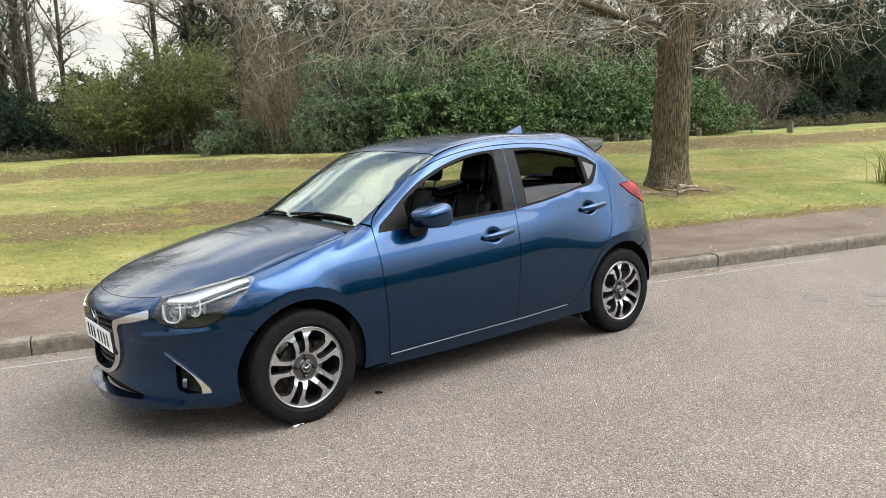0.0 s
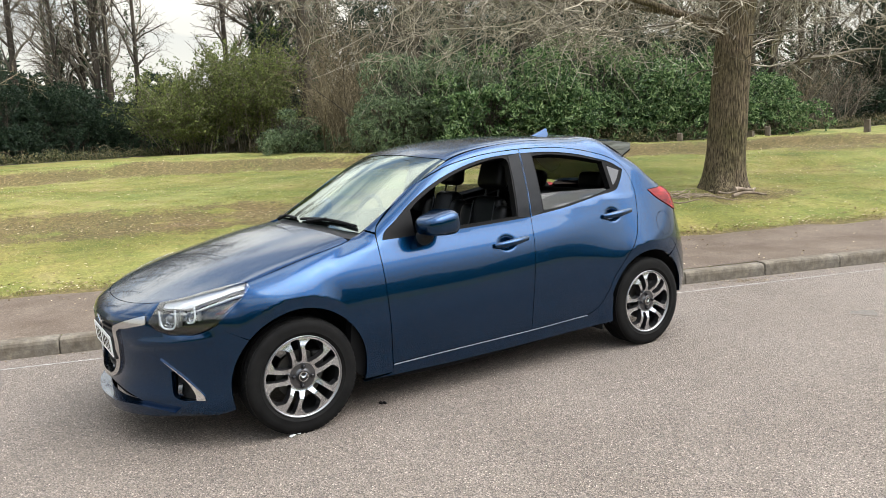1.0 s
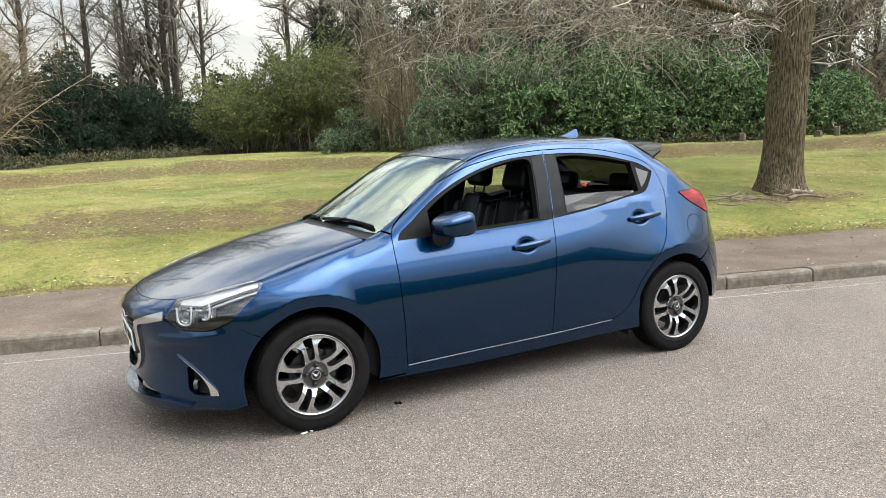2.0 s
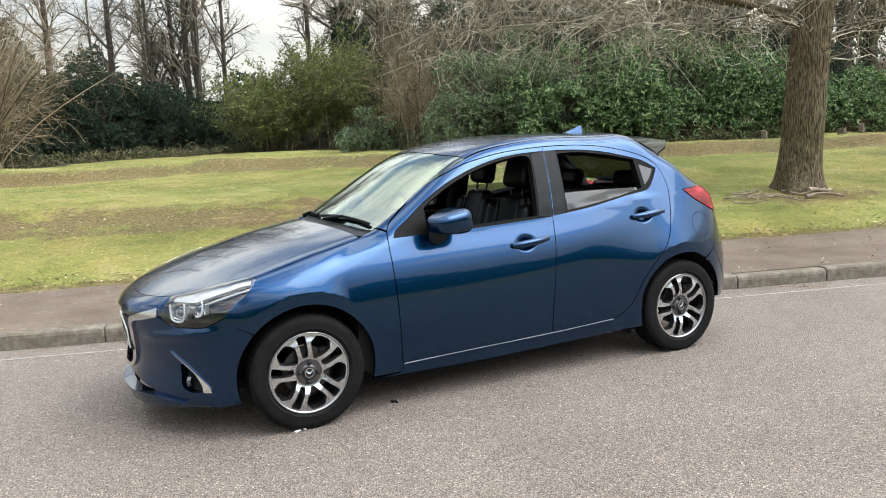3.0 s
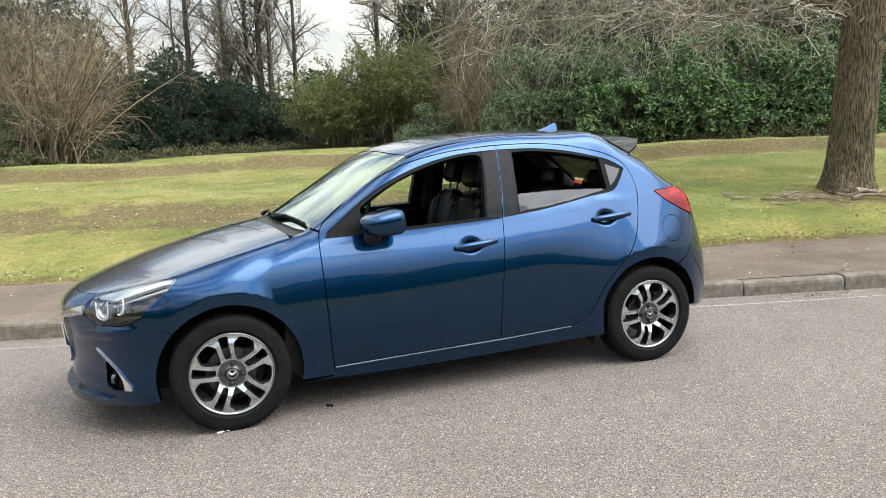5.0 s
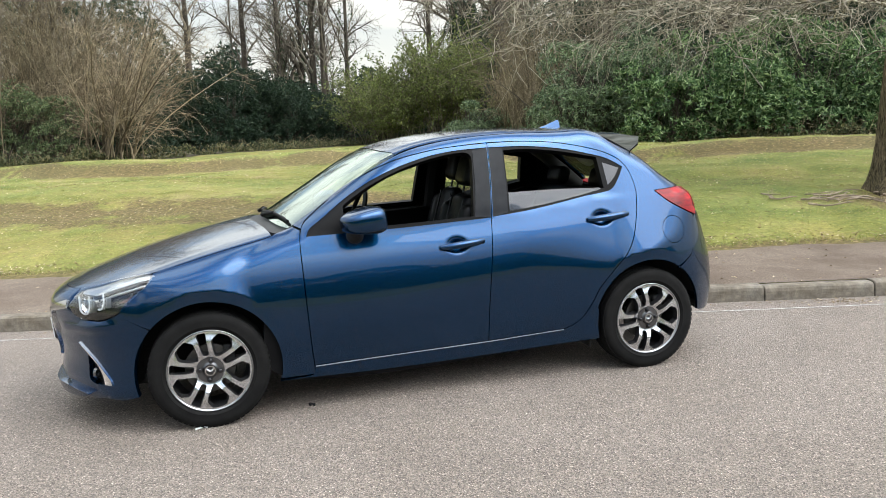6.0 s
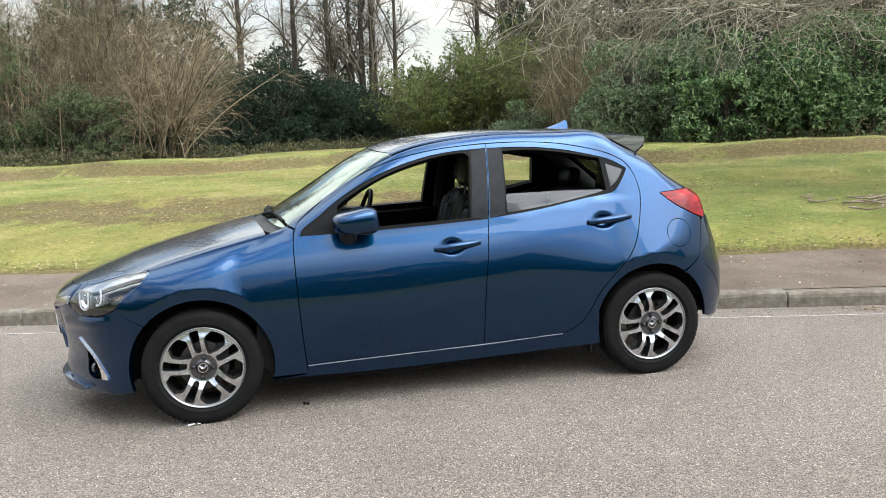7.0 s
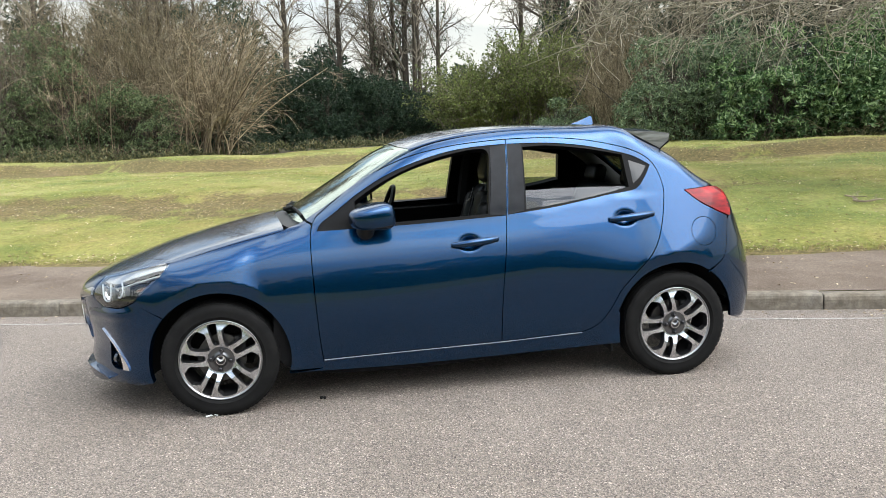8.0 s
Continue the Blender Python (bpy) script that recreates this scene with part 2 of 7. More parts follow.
texture(M_LINE, [(0.35, (0.1411, 0.1286, 0.1203)), (0.5, (0.249, 0.2365, 0.22)), (0.72, (0.415, 0.3984, 0.3735))], 30, 8)
M_LAWN = material("lawn", (0.12, 0.14, 0.04), 0.95)
_a = texture(M_LAWN, [(0.3, (0.072, 0.1, 0.024)), (0.46, (0.13, 0.148, 0.04)), (0.58, (0.188, 0.182, 0.062)), (0.72, (0.225, 0.19, 0.1))], 0.8, 9, 0.68, None)
_b = texture(M_LAWN, [(0.32, (0.58, 0.6, 0.54)), (0.5, (1.0, 1.0, 0.98)), (0.68, (1.5, 1.44, 1.32))], 18, 8, 0.75, None)
_c = texture(M_LAWN, [(0.44, (1, 1, 1)), (0.58, (0.93, 0.86, 0.8)), (0.72, (0.86, 0.74, 0.7))], 1.0, 5, 0.62, None, stretch=(0.16, 0.5, 1), turn=16.26)
_d = blend(M_LAWN, blend(M_LAWN, _a, _b, socket=None), _c, socket=None)
# dead leaves and bare soil where the litter lies, with ragged edges; bank shade is mixed in
_n, _l = M_LAWN.node_tree.nodes, M_LAWN.node_tree.links
_at, _mx, _ad, _cut = _n.new("ShaderNodeAttribute"), _n.new("ShaderNodeMixRGB"), _n.new("ShaderNodeMath"), _n.new("ShaderNodeValToRGB")
_at.attribute_name = "litter"
_rag = texture(M_LAWN, [(0.3, (0, 0, 0)), (0.7, (1, 1, 1))], 4.0, 10, 0.82, None)
# browns are darkened to hold the shade below the bank steps as well
_brown = texture(M_LAWN, [(0.3, (0.016, 0.013, 0.006)), (0.47, (0.062, 0.042, 0.02)), (0.6, (0.13, 0.088, 0.045)), (0.74, (0.38, 0.28, 0.17))], 18, 6, 0.75, None)
_ad.operation = "ADD"
_cut.color_ramp.elements[0].position, _cut.color_ramp.elements[0].color = 0.74, (0, 0, 0, 1)
_cut.color_ramp.elements[1].position, _cut.color_ramp.elements[1].color = 1.0, (0.78, 0.78, 0.78, 1)
_l.new(_at.outputs["Fac"], _ad.inputs[0])
_l.new(_rag.outputs["Color"], _ad.inputs[1])
_l.new(_ad.outputs["Value"], _cut.inputs["Fac"])
_l.new(_cut.outputs["Color"], _mx.inputs["Fac"])
_l.new(_d.outputs["Color"], _mx.inputs["Color1"])
_l.new(_brown.outputs["Color"], _mx.inputs["Color2"])
_l.new(_mx.outputs["Color"], _n["Principled BSDF"].inputs["Base Color"])
bump(M_LAWN, 40, 0.45, 0.02)
M_BARK = material("oak_bark", (0.16, 0.12, 0.085), 0.95)
_a = texture(M_BARK, [(0.38, (0.028, 0.021, 0.014)), (0.5, (0.105, 0.079, 0.053)), (0.66, (0.215, 0.168, 0.118))], 60, 7, 0.62, None, stretch=(1, 1, 0.12))
_b = texture(M_BARK, [(0.3, (0.72, 0.82, 0.6)), (0.7, (1, 1, 1))], 1.5, 5, 0.6, None)
blend(M_BARK, _a, _b)
bump(M_BARK, 40, 1.0, 0.05, stretch=(1, 1, 0.16))
M_TWIG = material("bare_twigs", (0.2, 0.155, 0.11), 0.9)
per_island(M_TWIG, [(0.0, (0.05, 0.042, 0.032)), (0.5, (0.12, 0.102, 0.077)), (1.0, (0.25, 0.22, 0.17))])
M_TWIGBROWN = material("brown_twigs", (0.2, 0.14, 0.09), 0.9)
per_island(M_TWIGBROWN, [(0.0, (0.045, 0.036, 0.021)), (0.5, (0.118, 0.096, 0.058)), (1.0, (0.245, 0.205, 0.132))])
M_OAKTWIG = material("oak_twigs", (0.3, 0.25, 0.19), 0.9)
per_island(M_OAKTWIG, [(0.0, (0.085, 0.075, 0.057)), (0.5, (0.21, 0.187, 0.145)), (1.0, (0.44, 0.40, 0.32))])
M_HAZEL = material("hazel_stems", (0.26, 0.2, 0.14), 0.9)
per_island(M_HAZEL, [(0.0, (0.065, 0.05, 0.032)), (0.5, (0.165, 0.13, 0.086)), (1.0, (0.36, 0.295, 0.2))])
M_TRUNK = material("far_trunk", (0.09, 0.07, 0.055), 0.95)
texture(M_TRUNK, [(0.3, (0.025, 0.021, 0.017)), (0.6, (0.07, 0.058, 0.045)), (0.8, (0.13, 0.11, 0.085))], 5, 6, stretch=(1, 1, 0.2))


def leaf_material(name, dark, mid, light, rough=0.45, through_light=0.3):
    m = material(name, mid, rough, 0.0, Specular_IOR_Level=0.28)
    per_island(m, [(0.0, dark), (0.55, mid), (1.0, light)])
    # thin leaves let some light through
    n, l = m.node_tree.nodes, m.node_tree.links
    thin, mix = n.new("ShaderNodeBsdfTranslucent"), n.new("ShaderNodeMixShader")
    mix.inputs["Fac"].default_value = through_light
    ramp = n["Principled BSDF"].inputs["Base Color"].links[0].from_socket
    l.new(ramp, thin.inputs["Color"])
    l.new(n["Principled BSDF"].outputs["BSDF"], mix.inputs[1])
    l.new(thin.outputs["BSDF"], mix.inputs[2])
    l.new(mix.outputs["Shader"], n["Material Output"].inputs["Surface"])
    return m


M_LAUREL = leaf_material("laurel_leaf", (0.018, 0.042, 0.014), (0.068, 0.122, 0.045), (0.27, 0.36, 0.165), 0.27, 0.32)
M_RHODO = leaf_material("rhododendron_leaf", (0.03, 0.052, 0.025), (0.08, 0.12, 0.055), (0.22, 0.275, 0.15), 0.34)
M_HOLLY = leaf_material("holly_leaf", (0.032, 0.05, 0.02), (0.088, 0.122, 0.05), (0.2, 0.235, 0.115), 0.45)
M_YELLOWBUSH = leaf_material("spring_leaf", (0.055, 0.075, 0.019), (0.112, 0.14, 0.037), (0.21, 0.24, 0.072), 0.6, 0.4)
M_CONIFER = leaf_material("dark_evergreen", (0.007, 0.018, 0.009), (0.018, 0.036, 0.018), (0.04, 0.062, 0.032), 0.6)
M_IVY = leaf_material("ivy_leaf", (0.012, 0.026, 0.01), (0.03, 0.055, 0.02), (0.07, 0.10, 0.04), 0.45)
M_BRAMBLE = leaf_material("bramble_leaf", (0.02, 0.028, 0.011), (0.07, 0.078, 0.03), (0.17, 0.15, 0.075), 0.6)
M_GRASS = leaf_material("grass_blade", (0.165, 0.18, 0.045), (0.25, 0.25, 0.075), (0.4, 0.37, 0.17), 0.7, 0.7)
M_STRAP = leaf_material("strap_leaf", (0.12, 0.14, 0.03), (0.26, 0.28, 0.06), (0.45, 0.43, 0.12), 0.5)
M_LITTER = leaf_material("dead_leaf", (0.10, 0.065, 0.034), (0.26, 0.195, 0.115), (0.62, 0.53, 0.39), 0.8)
M_LOG = material("dead_wood", (0.28, 0.22, 0.16), 0.9)
texture(M_LOG, [(0.3, (0.0975, 0.075, 0.05625)), (0.55, (0.225, 0.18, 0.135)), (0.8, (0.375, 0.315, 0.24))], 12, 6)
M_POST = material("weathered_post", (0.1, 0.08, 0.06), 0.9)
texture(M_POST, [(0.3, (0.05, 0.04, 0.03)), (0.6, (0.11, 0.09, 0.068)), (0.8, (0.19, 0.16, 0.125))], 14, 6, stretch=(1, 1, 0.3))
M_SOIL = material("woodland_floor", (0.05, 0.042, 0.03), 0.95)
texture(M_SOIL, [(0.3, (0.025, 0.02, 0.014)), (0.6, (0.06, 0.05, 0.034)), (0.8, (0.10, 0.085, 0.05))], 3, 8)

# mesh tools
from mathutils.geometry import delaunay_2d_cdt


def thing(name, label, category, at=(0, 0, 0), rz=0.0, group="", kind=""):
    """An Empty at a thing's base, that parents its parts."""
    ob = new(name)
    ob.empty_display_size = 0.1
    ob.matrix_world = pose(*at, 0, 0, rz)
    return tagged(ob, label, category, group, kind)


def mesh_of(name, verts, faces, mat=None, normals=None, smooth=True):
    me = bpy.data.meshes.new(name)
    me.from_pydata([tuple(map(float, v)) for v in verts], [], faces)
    if mat:
        me.materials.append(mat)
    if smooth:
        me.polygons.foreach_set("use_smooth", [True] * len(me.polygons))
    if normals is not None:
        me.normals_split_custom_set_from_vertices([tuple(map(float, n)) for n in normals])
    me.update()
    return me


def fast_mesh(name, verts, quads, mat, smooth=False):
    """A mesh of many quads from arrays."""
    me = bpy.data.meshes.new(name)
    verts, quads = np.asarray(verts, np.float32), np.asarray(quads, np.int32)
    k = quads.shape[1]
    me.vertices.add(len(verts))
    me.vertices.foreach_set("co", verts.ravel())
    me.loops.add(quads.size)
    me.loops.foreach_set("vertex_index", quads.ravel())
    me.polygons.add(len(quads))
    me.polygons.foreach_set("loop_start", np.arange(0, quads.size, k, dtype=np.int32))
    me.polygons.foreach_set("use_smooth", np.full(len(quads), smooth))
    me.materials.append(mat)
    me.update(calc_edges=True)
    return me


def put(name, me, parent=None, label="", at=None):
    """Links a mesh as one object, under a thing or a part."""
    ob = new(name, me)
    if parent:
        ob.parent = parent
    if at is not None:
        ob.matrix_local = at
    return tagged(ob, label)


def part(name, bm, mat, parent=None, label="", smooth=True, at=None, angle=35):
    """Links a bmesh as one mesh object, under a thing or a part."""
    me = bpy.data.meshes.new(name)
    bmesh.ops.recalc_face_normals(bm, faces=bm.faces)
    bm.to_mesh(me)
    bm.free()
    me.materials.append(mat)
    if smooth:
        me.polygons.foreach_set("use_smooth", [True] * len(me.polygons))
        me.set_sharp_from_angle(angle=radians(angle))
    return put(name, me, parent, label, at)


def rounded_box(bm, centre, size, bevel=0.01, segments=3, m=None, taper=(1, 1)):
    """Adds a box with rounded edges; taper scales its top in x and y."""
    got = bmesh.ops.create_cube(bm, size=1.0)["verts"]
    for v in got:
        top = v.co.z > 0
        v.co = Vector((v.co.x * size[0] * (taper[0] if top else 1), v.co.y * size[1] * (taper[1] if top else 1), v.co.z * size[2]))
    if bevel:
        edges = {e for v in got for e in v.link_edges}
        got = bmesh.ops.bevel(bm, geom=list(edges), offset=bevel, segments=segments, profile=0.5, affect="EDGES")["verts"]
        got = list({v for v in got})
    m = Matrix.Translation(centre) @ (m or Matrix())
    bmesh.ops.transform(bm, matrix=m, verts=got)
    return got


def lathe(bm, profile, steps=48, axis="y"):
    """Turns a profile of (radius, along) round an axis."""
    rings = []
    for r, a in profile:
        ring = []
        for i in range(steps):
            c, s = math.cos(math.tau * i / steps) * r, math.sin(math.tau * i / steps) * r
            ring.append(bm.verts.new((c, a, s) if axis == "y" else (c, s, a) if axis == "z" else (a, c, s)))
        rings.append(ring)
    for p, q in zip(rings, rings[1:]):
        for i in range(steps):
            bm.faces.new((p[i], p[(i + 1) % steps], q[(i + 1) % steps], q[i]))
    return rings


def tube_bm(bm, pts, radius, sides=8, closed_ends=True):
    """A tube along a line of points; radius is a number or one per point."""
    pts = [Vector(p) for p in pts]
    rad = radius if isinstance(radius, (list, tuple)) else [radius] * len(pts)
    up, rings = Vector((0.12, 0.07, 1)).normalized(), []
    for i, p in enumerate(pts):
        t = (pts[min(i + 1, len(pts) - 1)] - pts[max(i - 1, 0)]).normalized()
        if abs(t.dot(up)) > 0.97:
            up = Vector((1, 0.1, 0)).normalized()
        a = t.cross(up).normalized()
        b = t.cross(a)
        rings.append([bm.verts.new(p + (a * math.cos(math.tau * k / sides) + b * math.sin(math.tau * k / sides)) * rad[i]) for k in range(sides)])
    for p, q in zip(rings, rings[1:]):
        for k in range(sides):
            bm.faces.new((p[k], p[(k + 1) % sides], q[(k + 1) % sides], q[k]))
    if closed_ends:
        bm.faces.new(rings[0])
        bm.faces.new(rings[-1][::-1])


def tubes(lines, radii, sides=4):
    """Tubes along many lines at once: lines (N, K, 3), radii (N, K). Returns verts and quads."""
    n, k, _ = lines.shape
    tan = np.gradient(lines, axis=1)
    tan /= np.linalg.norm(tan, axis=2, keepdims=True) + 1e-9
    ref = np.where(np.abs(tan[..., 2:3]) > 0.9, np.array([1.0, 0, 0]), np.array([0, 0, 1.0]))
    a = np.cross(tan, ref)
    a /= np.linalg.norm(a, axis=2, keepdims=True) + 1e-9
    b = np.cross(tan, a)
    ang = np.arange(sides) * math.tau / sides
    ring = a[:, :, None, :] * np.cos(ang)[None, None, :, None] + b[:, :, None, :] * np.sin(ang)[None, None, :, None]
    verts = (lines[:, :, None, :] + ring * radii[:, :, None, None]).reshape(-1, 3)
    idx = np.arange(n * k * sides).reshape(n, k, sides)
    p, q = idx[:, :-1], idx[:, 1:]
    quads = np.stack([p, np.roll(p, -1, 2), np.roll(q, -1, 2), q], -1).reshape(-1, 4)
    return verts, quads


def join_arrays(chunks):
    """Joins (verts, quads) pairs into one."""
    base, vs, qs = 0, [], []
    for v, q in chunks:
        vs.append(v)
        qs.append(q + base)
        base += len(v)
    return np.concatenate(vs), np.concatenate(qs)


def spline(xs, ys):
    """A natural cubic through the points, straight beyond its ends."""
    x, y = np.array(xs, float), np.array(ys, float)
    n, h = len(x), np.diff(x)
    a, r = np.eye(n), np.zeros(n)
    for i in range(1, n - 1):
        a[i, i - 1:i + 2] = h[i - 1], 2 * (h[i - 1] + h[i]), h[i]
        r[i] = 3 * ((y[i + 1] - y[i]) / h[i] - (y[i] - y[i - 1]) / h[i - 1])
    c = np.linalg.solve(a, r)
    b = np.diff(y) / h - h * (2 * c[:-1] + c[1:]) / 3
    d = np.diff(c) / (3 * h)
    end = b[-1] + h[-1] * (c[-2] + c[-1])

    def at(q):
        q = np.asarray(q, float)
        i = np.clip(np.searchsorted(x, q) - 1, 0, n - 2)
        t = np.clip(q - x[i], 0, h[i])
        v = y[i] + t * (b[i] + t * (c[i] + t * d[i]))
        return v + np.where(q < x[0], b[0] * (q - x[0]), 0) + np.where(q > x[-1], end * (q - x[-1]), 0)
    return at


def rounded_line(points, step=0.02, closed=True, sharp=()):
    """Runs a smooth line through 2D points; those whose index is in sharp stay corners."""
    p = np.array(points, float)
    n, out = len(p), []
    for i in range(n if closed else n - 1):
        a, b = p[i], p[(i + 1) % n]
        ta = np.zeros(p.shape[1]) if i in sharp else (b - (p[i - 1] if closed or i else a)) / 2
        j = (i + 1) % n
        tb = np.zeros(p.shape[1]) if j in sharp else ((p[(i + 2) % n] if closed or i + 2 < n else b) - a) / 2
        length = np.linalg.norm(b - a)
        if i in sharp:
            ta = (b - a) * 0.8
        if j in sharp:
            tb = (b - a) * 0.8
        for f in (ta, tb):
            s = np.linalg.norm(f)
            if s > length:
                f *= length / s
        k = max(1, int(math.ceil(length / step)))
        for t in np.arange(k) / k:
            out.append((2 * t**3 - 3 * t**2 + 1) * a + (t**3 - 2 * t**2 + t) * ta + (3 * t**2 - 2 * t**3) * b + (t**3 - t**2) * tb)
    if not closed:
        out.append(p[-1])
    return np.array(out)

# street frame: u runs along the kerb, v away from the road; the kerb's face is v = 0
KERB_ANGLE, KERB_V = -16.26, 1.222
CU, SU = math.cos(radians(KERB_ANGLE)), math.sin(radians(KERB_ANGLE))
STREET = pose(-SU * KERB_V, CU * KERB_V, 0, 0, 0, KERB_ANGLE)


def to_world(u, v, z=0.0):
    """World places of street coordinates (arrays or numbers)."""
    v = np.asarray(v, float) + KERB_V
    return np.stack(np.broadcast_arrays(CU * u - SU * v, SU * u + CU * v, z), -1)


def smooth_noise(u, v, seed, size):
    """Soft waves, about -1 to 1, over the plan."""
    rng = np.random.default_rng(seed)
    total = 0
    for _ in range(7):
        ang, ph, f = rng.uniform(0, math.tau), rng.uniform(0, math.tau), rng.uniform(0.6, 1.9) / size
        total = total + np.sin((u * math.cos(ang) + v * math.sin(ang)) * f * math.tau + ph)
    return total / 3.2


RISE = spline([1.7, 2.1, 2.5, 3.5, 4.6, 9, 14, 20, 34, 46, 80], [0.135, 0.17, 0.265, 0.385, 0.49, 0.70, 0.86, 0.97, 1.12, 1.25, 1.4])


def hermite(a, b, x):
    t = np.clip((x - a) / (b - a), 0, 1)
    return t * t * (3 - 2 * t)


def bank_line(u, v0):
    """Where the foot of a low bank runs across the lawn; the upper one swings nearer beside the oak."""
    line = v0 + 0.45 * np.sin(u / 5.0 + v0) + 0.2 * np.sin(u / 1.9 + 2 * v0)
    return line - (3.9 * hermite(-0.5, 5.5, u) if v0 > 10 else 0)


def litter_and_shade(u, v):
    """How thick the dead leaves lie, with shade of the bank steps, 0 to 1: along the banks and under the oak."""
    # low and high: leaf litter plus painted shade at each bank's step
    low = np.exp(-(np.abs(v - bank_line(u, 5.9) + 0.55) / 0.85) ** 2.6) * (1 - 0.75 * hermite(1.0, 4.5, u))
    high = np.exp(-(np.abs(v - bank_line(u, 13.8) + 0.1) / 0.5) ** 2.4)
    oak_foot = 0.8 * np.exp(-((u - 6.3) / 1.3) ** 2 - ((v - 3.75) / 0.55) ** 2)
    bare = np.exp(-((u - 12.6) / 1.3) ** 2 - ((v - 8.3) / 0.7) ** 2)
    edge = 0.7 * np.exp(-((v - 1.95) / 0.16) ** 2)
    return np.clip(low * (0.8 + 0.35 * smooth_noise(u, v, 71, 1.2)) + high * (0.85 + 0.3 * smooth_noise(u, v, 72, 2.1)) + oak_foot + bare + edge, 0, 1)


def lawn_height(u, v):
    u, v = np.asarray(u, float), np.asarray(v, float)
    z = np.where(v > 1.7, RISE(np.minimum(v, 80)), 0.0)
    far = np.clip((v - 3) / 6, 0, 1)
    z = z + far * (0.05 * smooth_noise(u, v, 3, 9) + 0.014 * smooth_noise(u, v, 5, 1.7))
    # two low banks that cross the lawn
    for v0, h in ((5.9, 0.22), (13.8, 0.32)):
        line = bank_line(u, v0)
        z = z + far * h * (0.5 * np.tanh((v - line) / 0.25) - 0.5 * np.tanh((v - line - 3.5) / 2.0))
    near = np.clip((v - 1.75) / 0.6, 0, 1)
    z = z + near * 0.012 * smooth_noise(u, v, 8, 0.9)
    return np.where(v < 1.7, -0.08, z)


def grid(us, vs, height):
    u, v = np.meshgrid(us, vs)
    w = to_world(u, v, height(u, v)).reshape(-1, 3)
    i = np.arange(len(us) * len(vs)).reshape(len(vs), len(us))
    return w, np.stack([i[:-1, :-1], i[:-1, 1:], i[1:, 1:], i[1:, :-1]], -1).reshape(-1, 4)


us = np.concatenate([np.linspace(-1500, -70, 12), np.arange(-60, -14, 0.9), np.arange(-14, 22, 0.16), np.arange(22, 70, 0.9), np.linspace(80, 1500, 12)])
vs = np.concatenate([np.linspace(-1500, -30, 8), np.linspace(-20, 1.3, 6), np.arange(1.70, 10, 0.12), np.arange(10, 30, 0.35), np.arange(30, 80, 1.5), np.linspace(90, 1500, 10)])
ground = put("ground", fast_mesh("ground", *grid(us, vs, lawn_height), M_LAWN, True))
gu, gv = np.meshgrid(us, vs)
ground.data.attributes.new("litter", "FLOAT", "POINT").data.foreach_set("value", litter_and_shade(gu, gv).ravel().astype(np.float32))
tagged(ground, "patchy spring lawn with moss and leaf litter, rising to a woodland edge", "lawn", kind="structure")

# road, with a faint edge line
road_us, road_vs = np.arange(-120, 120.1, 2.0), np.concatenate([np.arange(-7.4, -0.3, 0.5), [0.0]])
road = put("road", fast_mesh("road", *grid(road_us, road_vs, lambda u, v: 0.0 * u), M_ROAD, True))
tagged(road, "worn pale grey asphalt road with exposed stone chippings", "road", kind="structure")
line_us = np.arange(-40, 5.2, 0.25)
lv = -0.30 + 0.008 * np.sin(line_us * 1.7)
verts = np.concatenate([to_world(line_us, lv - 0.014, 0.004), to_world(line_us, lv + 0.014, 0.004)])
k = len(line_us)
quads = np.stack([np.arange(k - 1), np.arange(1, k), np.arange(k + 1, 2 * k), np.arange(k, 2 * k - 1)], -1)
tagged(put("road_line", fast_mesh("road_line", verts, quads, M_LINE)), "thin worn pale line along the road's edge", "road line", kind="structure")

# footpath
path_vs = np.concatenate([[0.125], np.arange(0.3, 1.7, 0.2), [1.8, 2.02]])


def path_height(u, v):
    return 0.122 + 0.012 * v + 0.006 * smooth_noise(u, v, 11, 1.6) * np.clip(v / 0.5, 0, 1)


footpath = put("pavement", fast_mesh("pavement", *grid(np.arange(-120, 120.1, 0.5), path_vs, path_height), M_PATH, True))
tagged(footpath, "dusty brown-grey asphalt footpath between kerb and lawn", "footpath", kind="structure")

# kerb stones
kerb = thing("kerb", "weathered concrete kerb stones with bullnose edge", "kerb", kind="structure")


def kerb_stone(seed):
    rng = np.random.default_rng(seed)
    prof = [(0.0, -0.1), (0.0, 0.085), (0.006, 0.108), (0.022, 0.121), (0.05, 0.125), (0.125, 0.126), (0.125, -0.1)]
    xs = [-0.4545, -0.447, -0.25, 0.0, 0.25, 0.447, 0.4545]
    v, f = [], []
    for i, x in enumerate(xs):
        inset = 0.006 if i in (0, len(xs) - 1) else 0
        for a, b in prof:
            v.append((x, a + (inset if a < 0.06 else 0) + rng.normal(0, 0.0012), b - (inset if b > 0 else 0) + rng.normal(0, 0.0012)))
    m = len(prof)
    for i in range(len(xs) - 1):
        for j in range(m - 1):
            f.append((i * m + j, (i + 1) * m + j, (i + 1) * m + j + 1, i * m + j + 1))
    f += [tuple(range(m)), tuple(range((len(xs) - 1) * m, len(xs) * m))[::-1]]
    return mesh_of("kerb_stone", v, f, M_KERB, smooth=False)


stones = [kerb_stone(s) for s in range(4)]
rng = np.random.default_rng(4)
K0 = 2.867
for i in range(-34, 34):
    u = K0 + 0.4575 + 0.915 * i
    st = put("kerb_stone", stones[i % 4], kerb)
    st.matrix_local = STREET @ pose(u, rng.normal(0, 0.003), rng.normal(0, 0.003), 0, rng.normal(0, 0.12), rng.normal(0, 0.15))

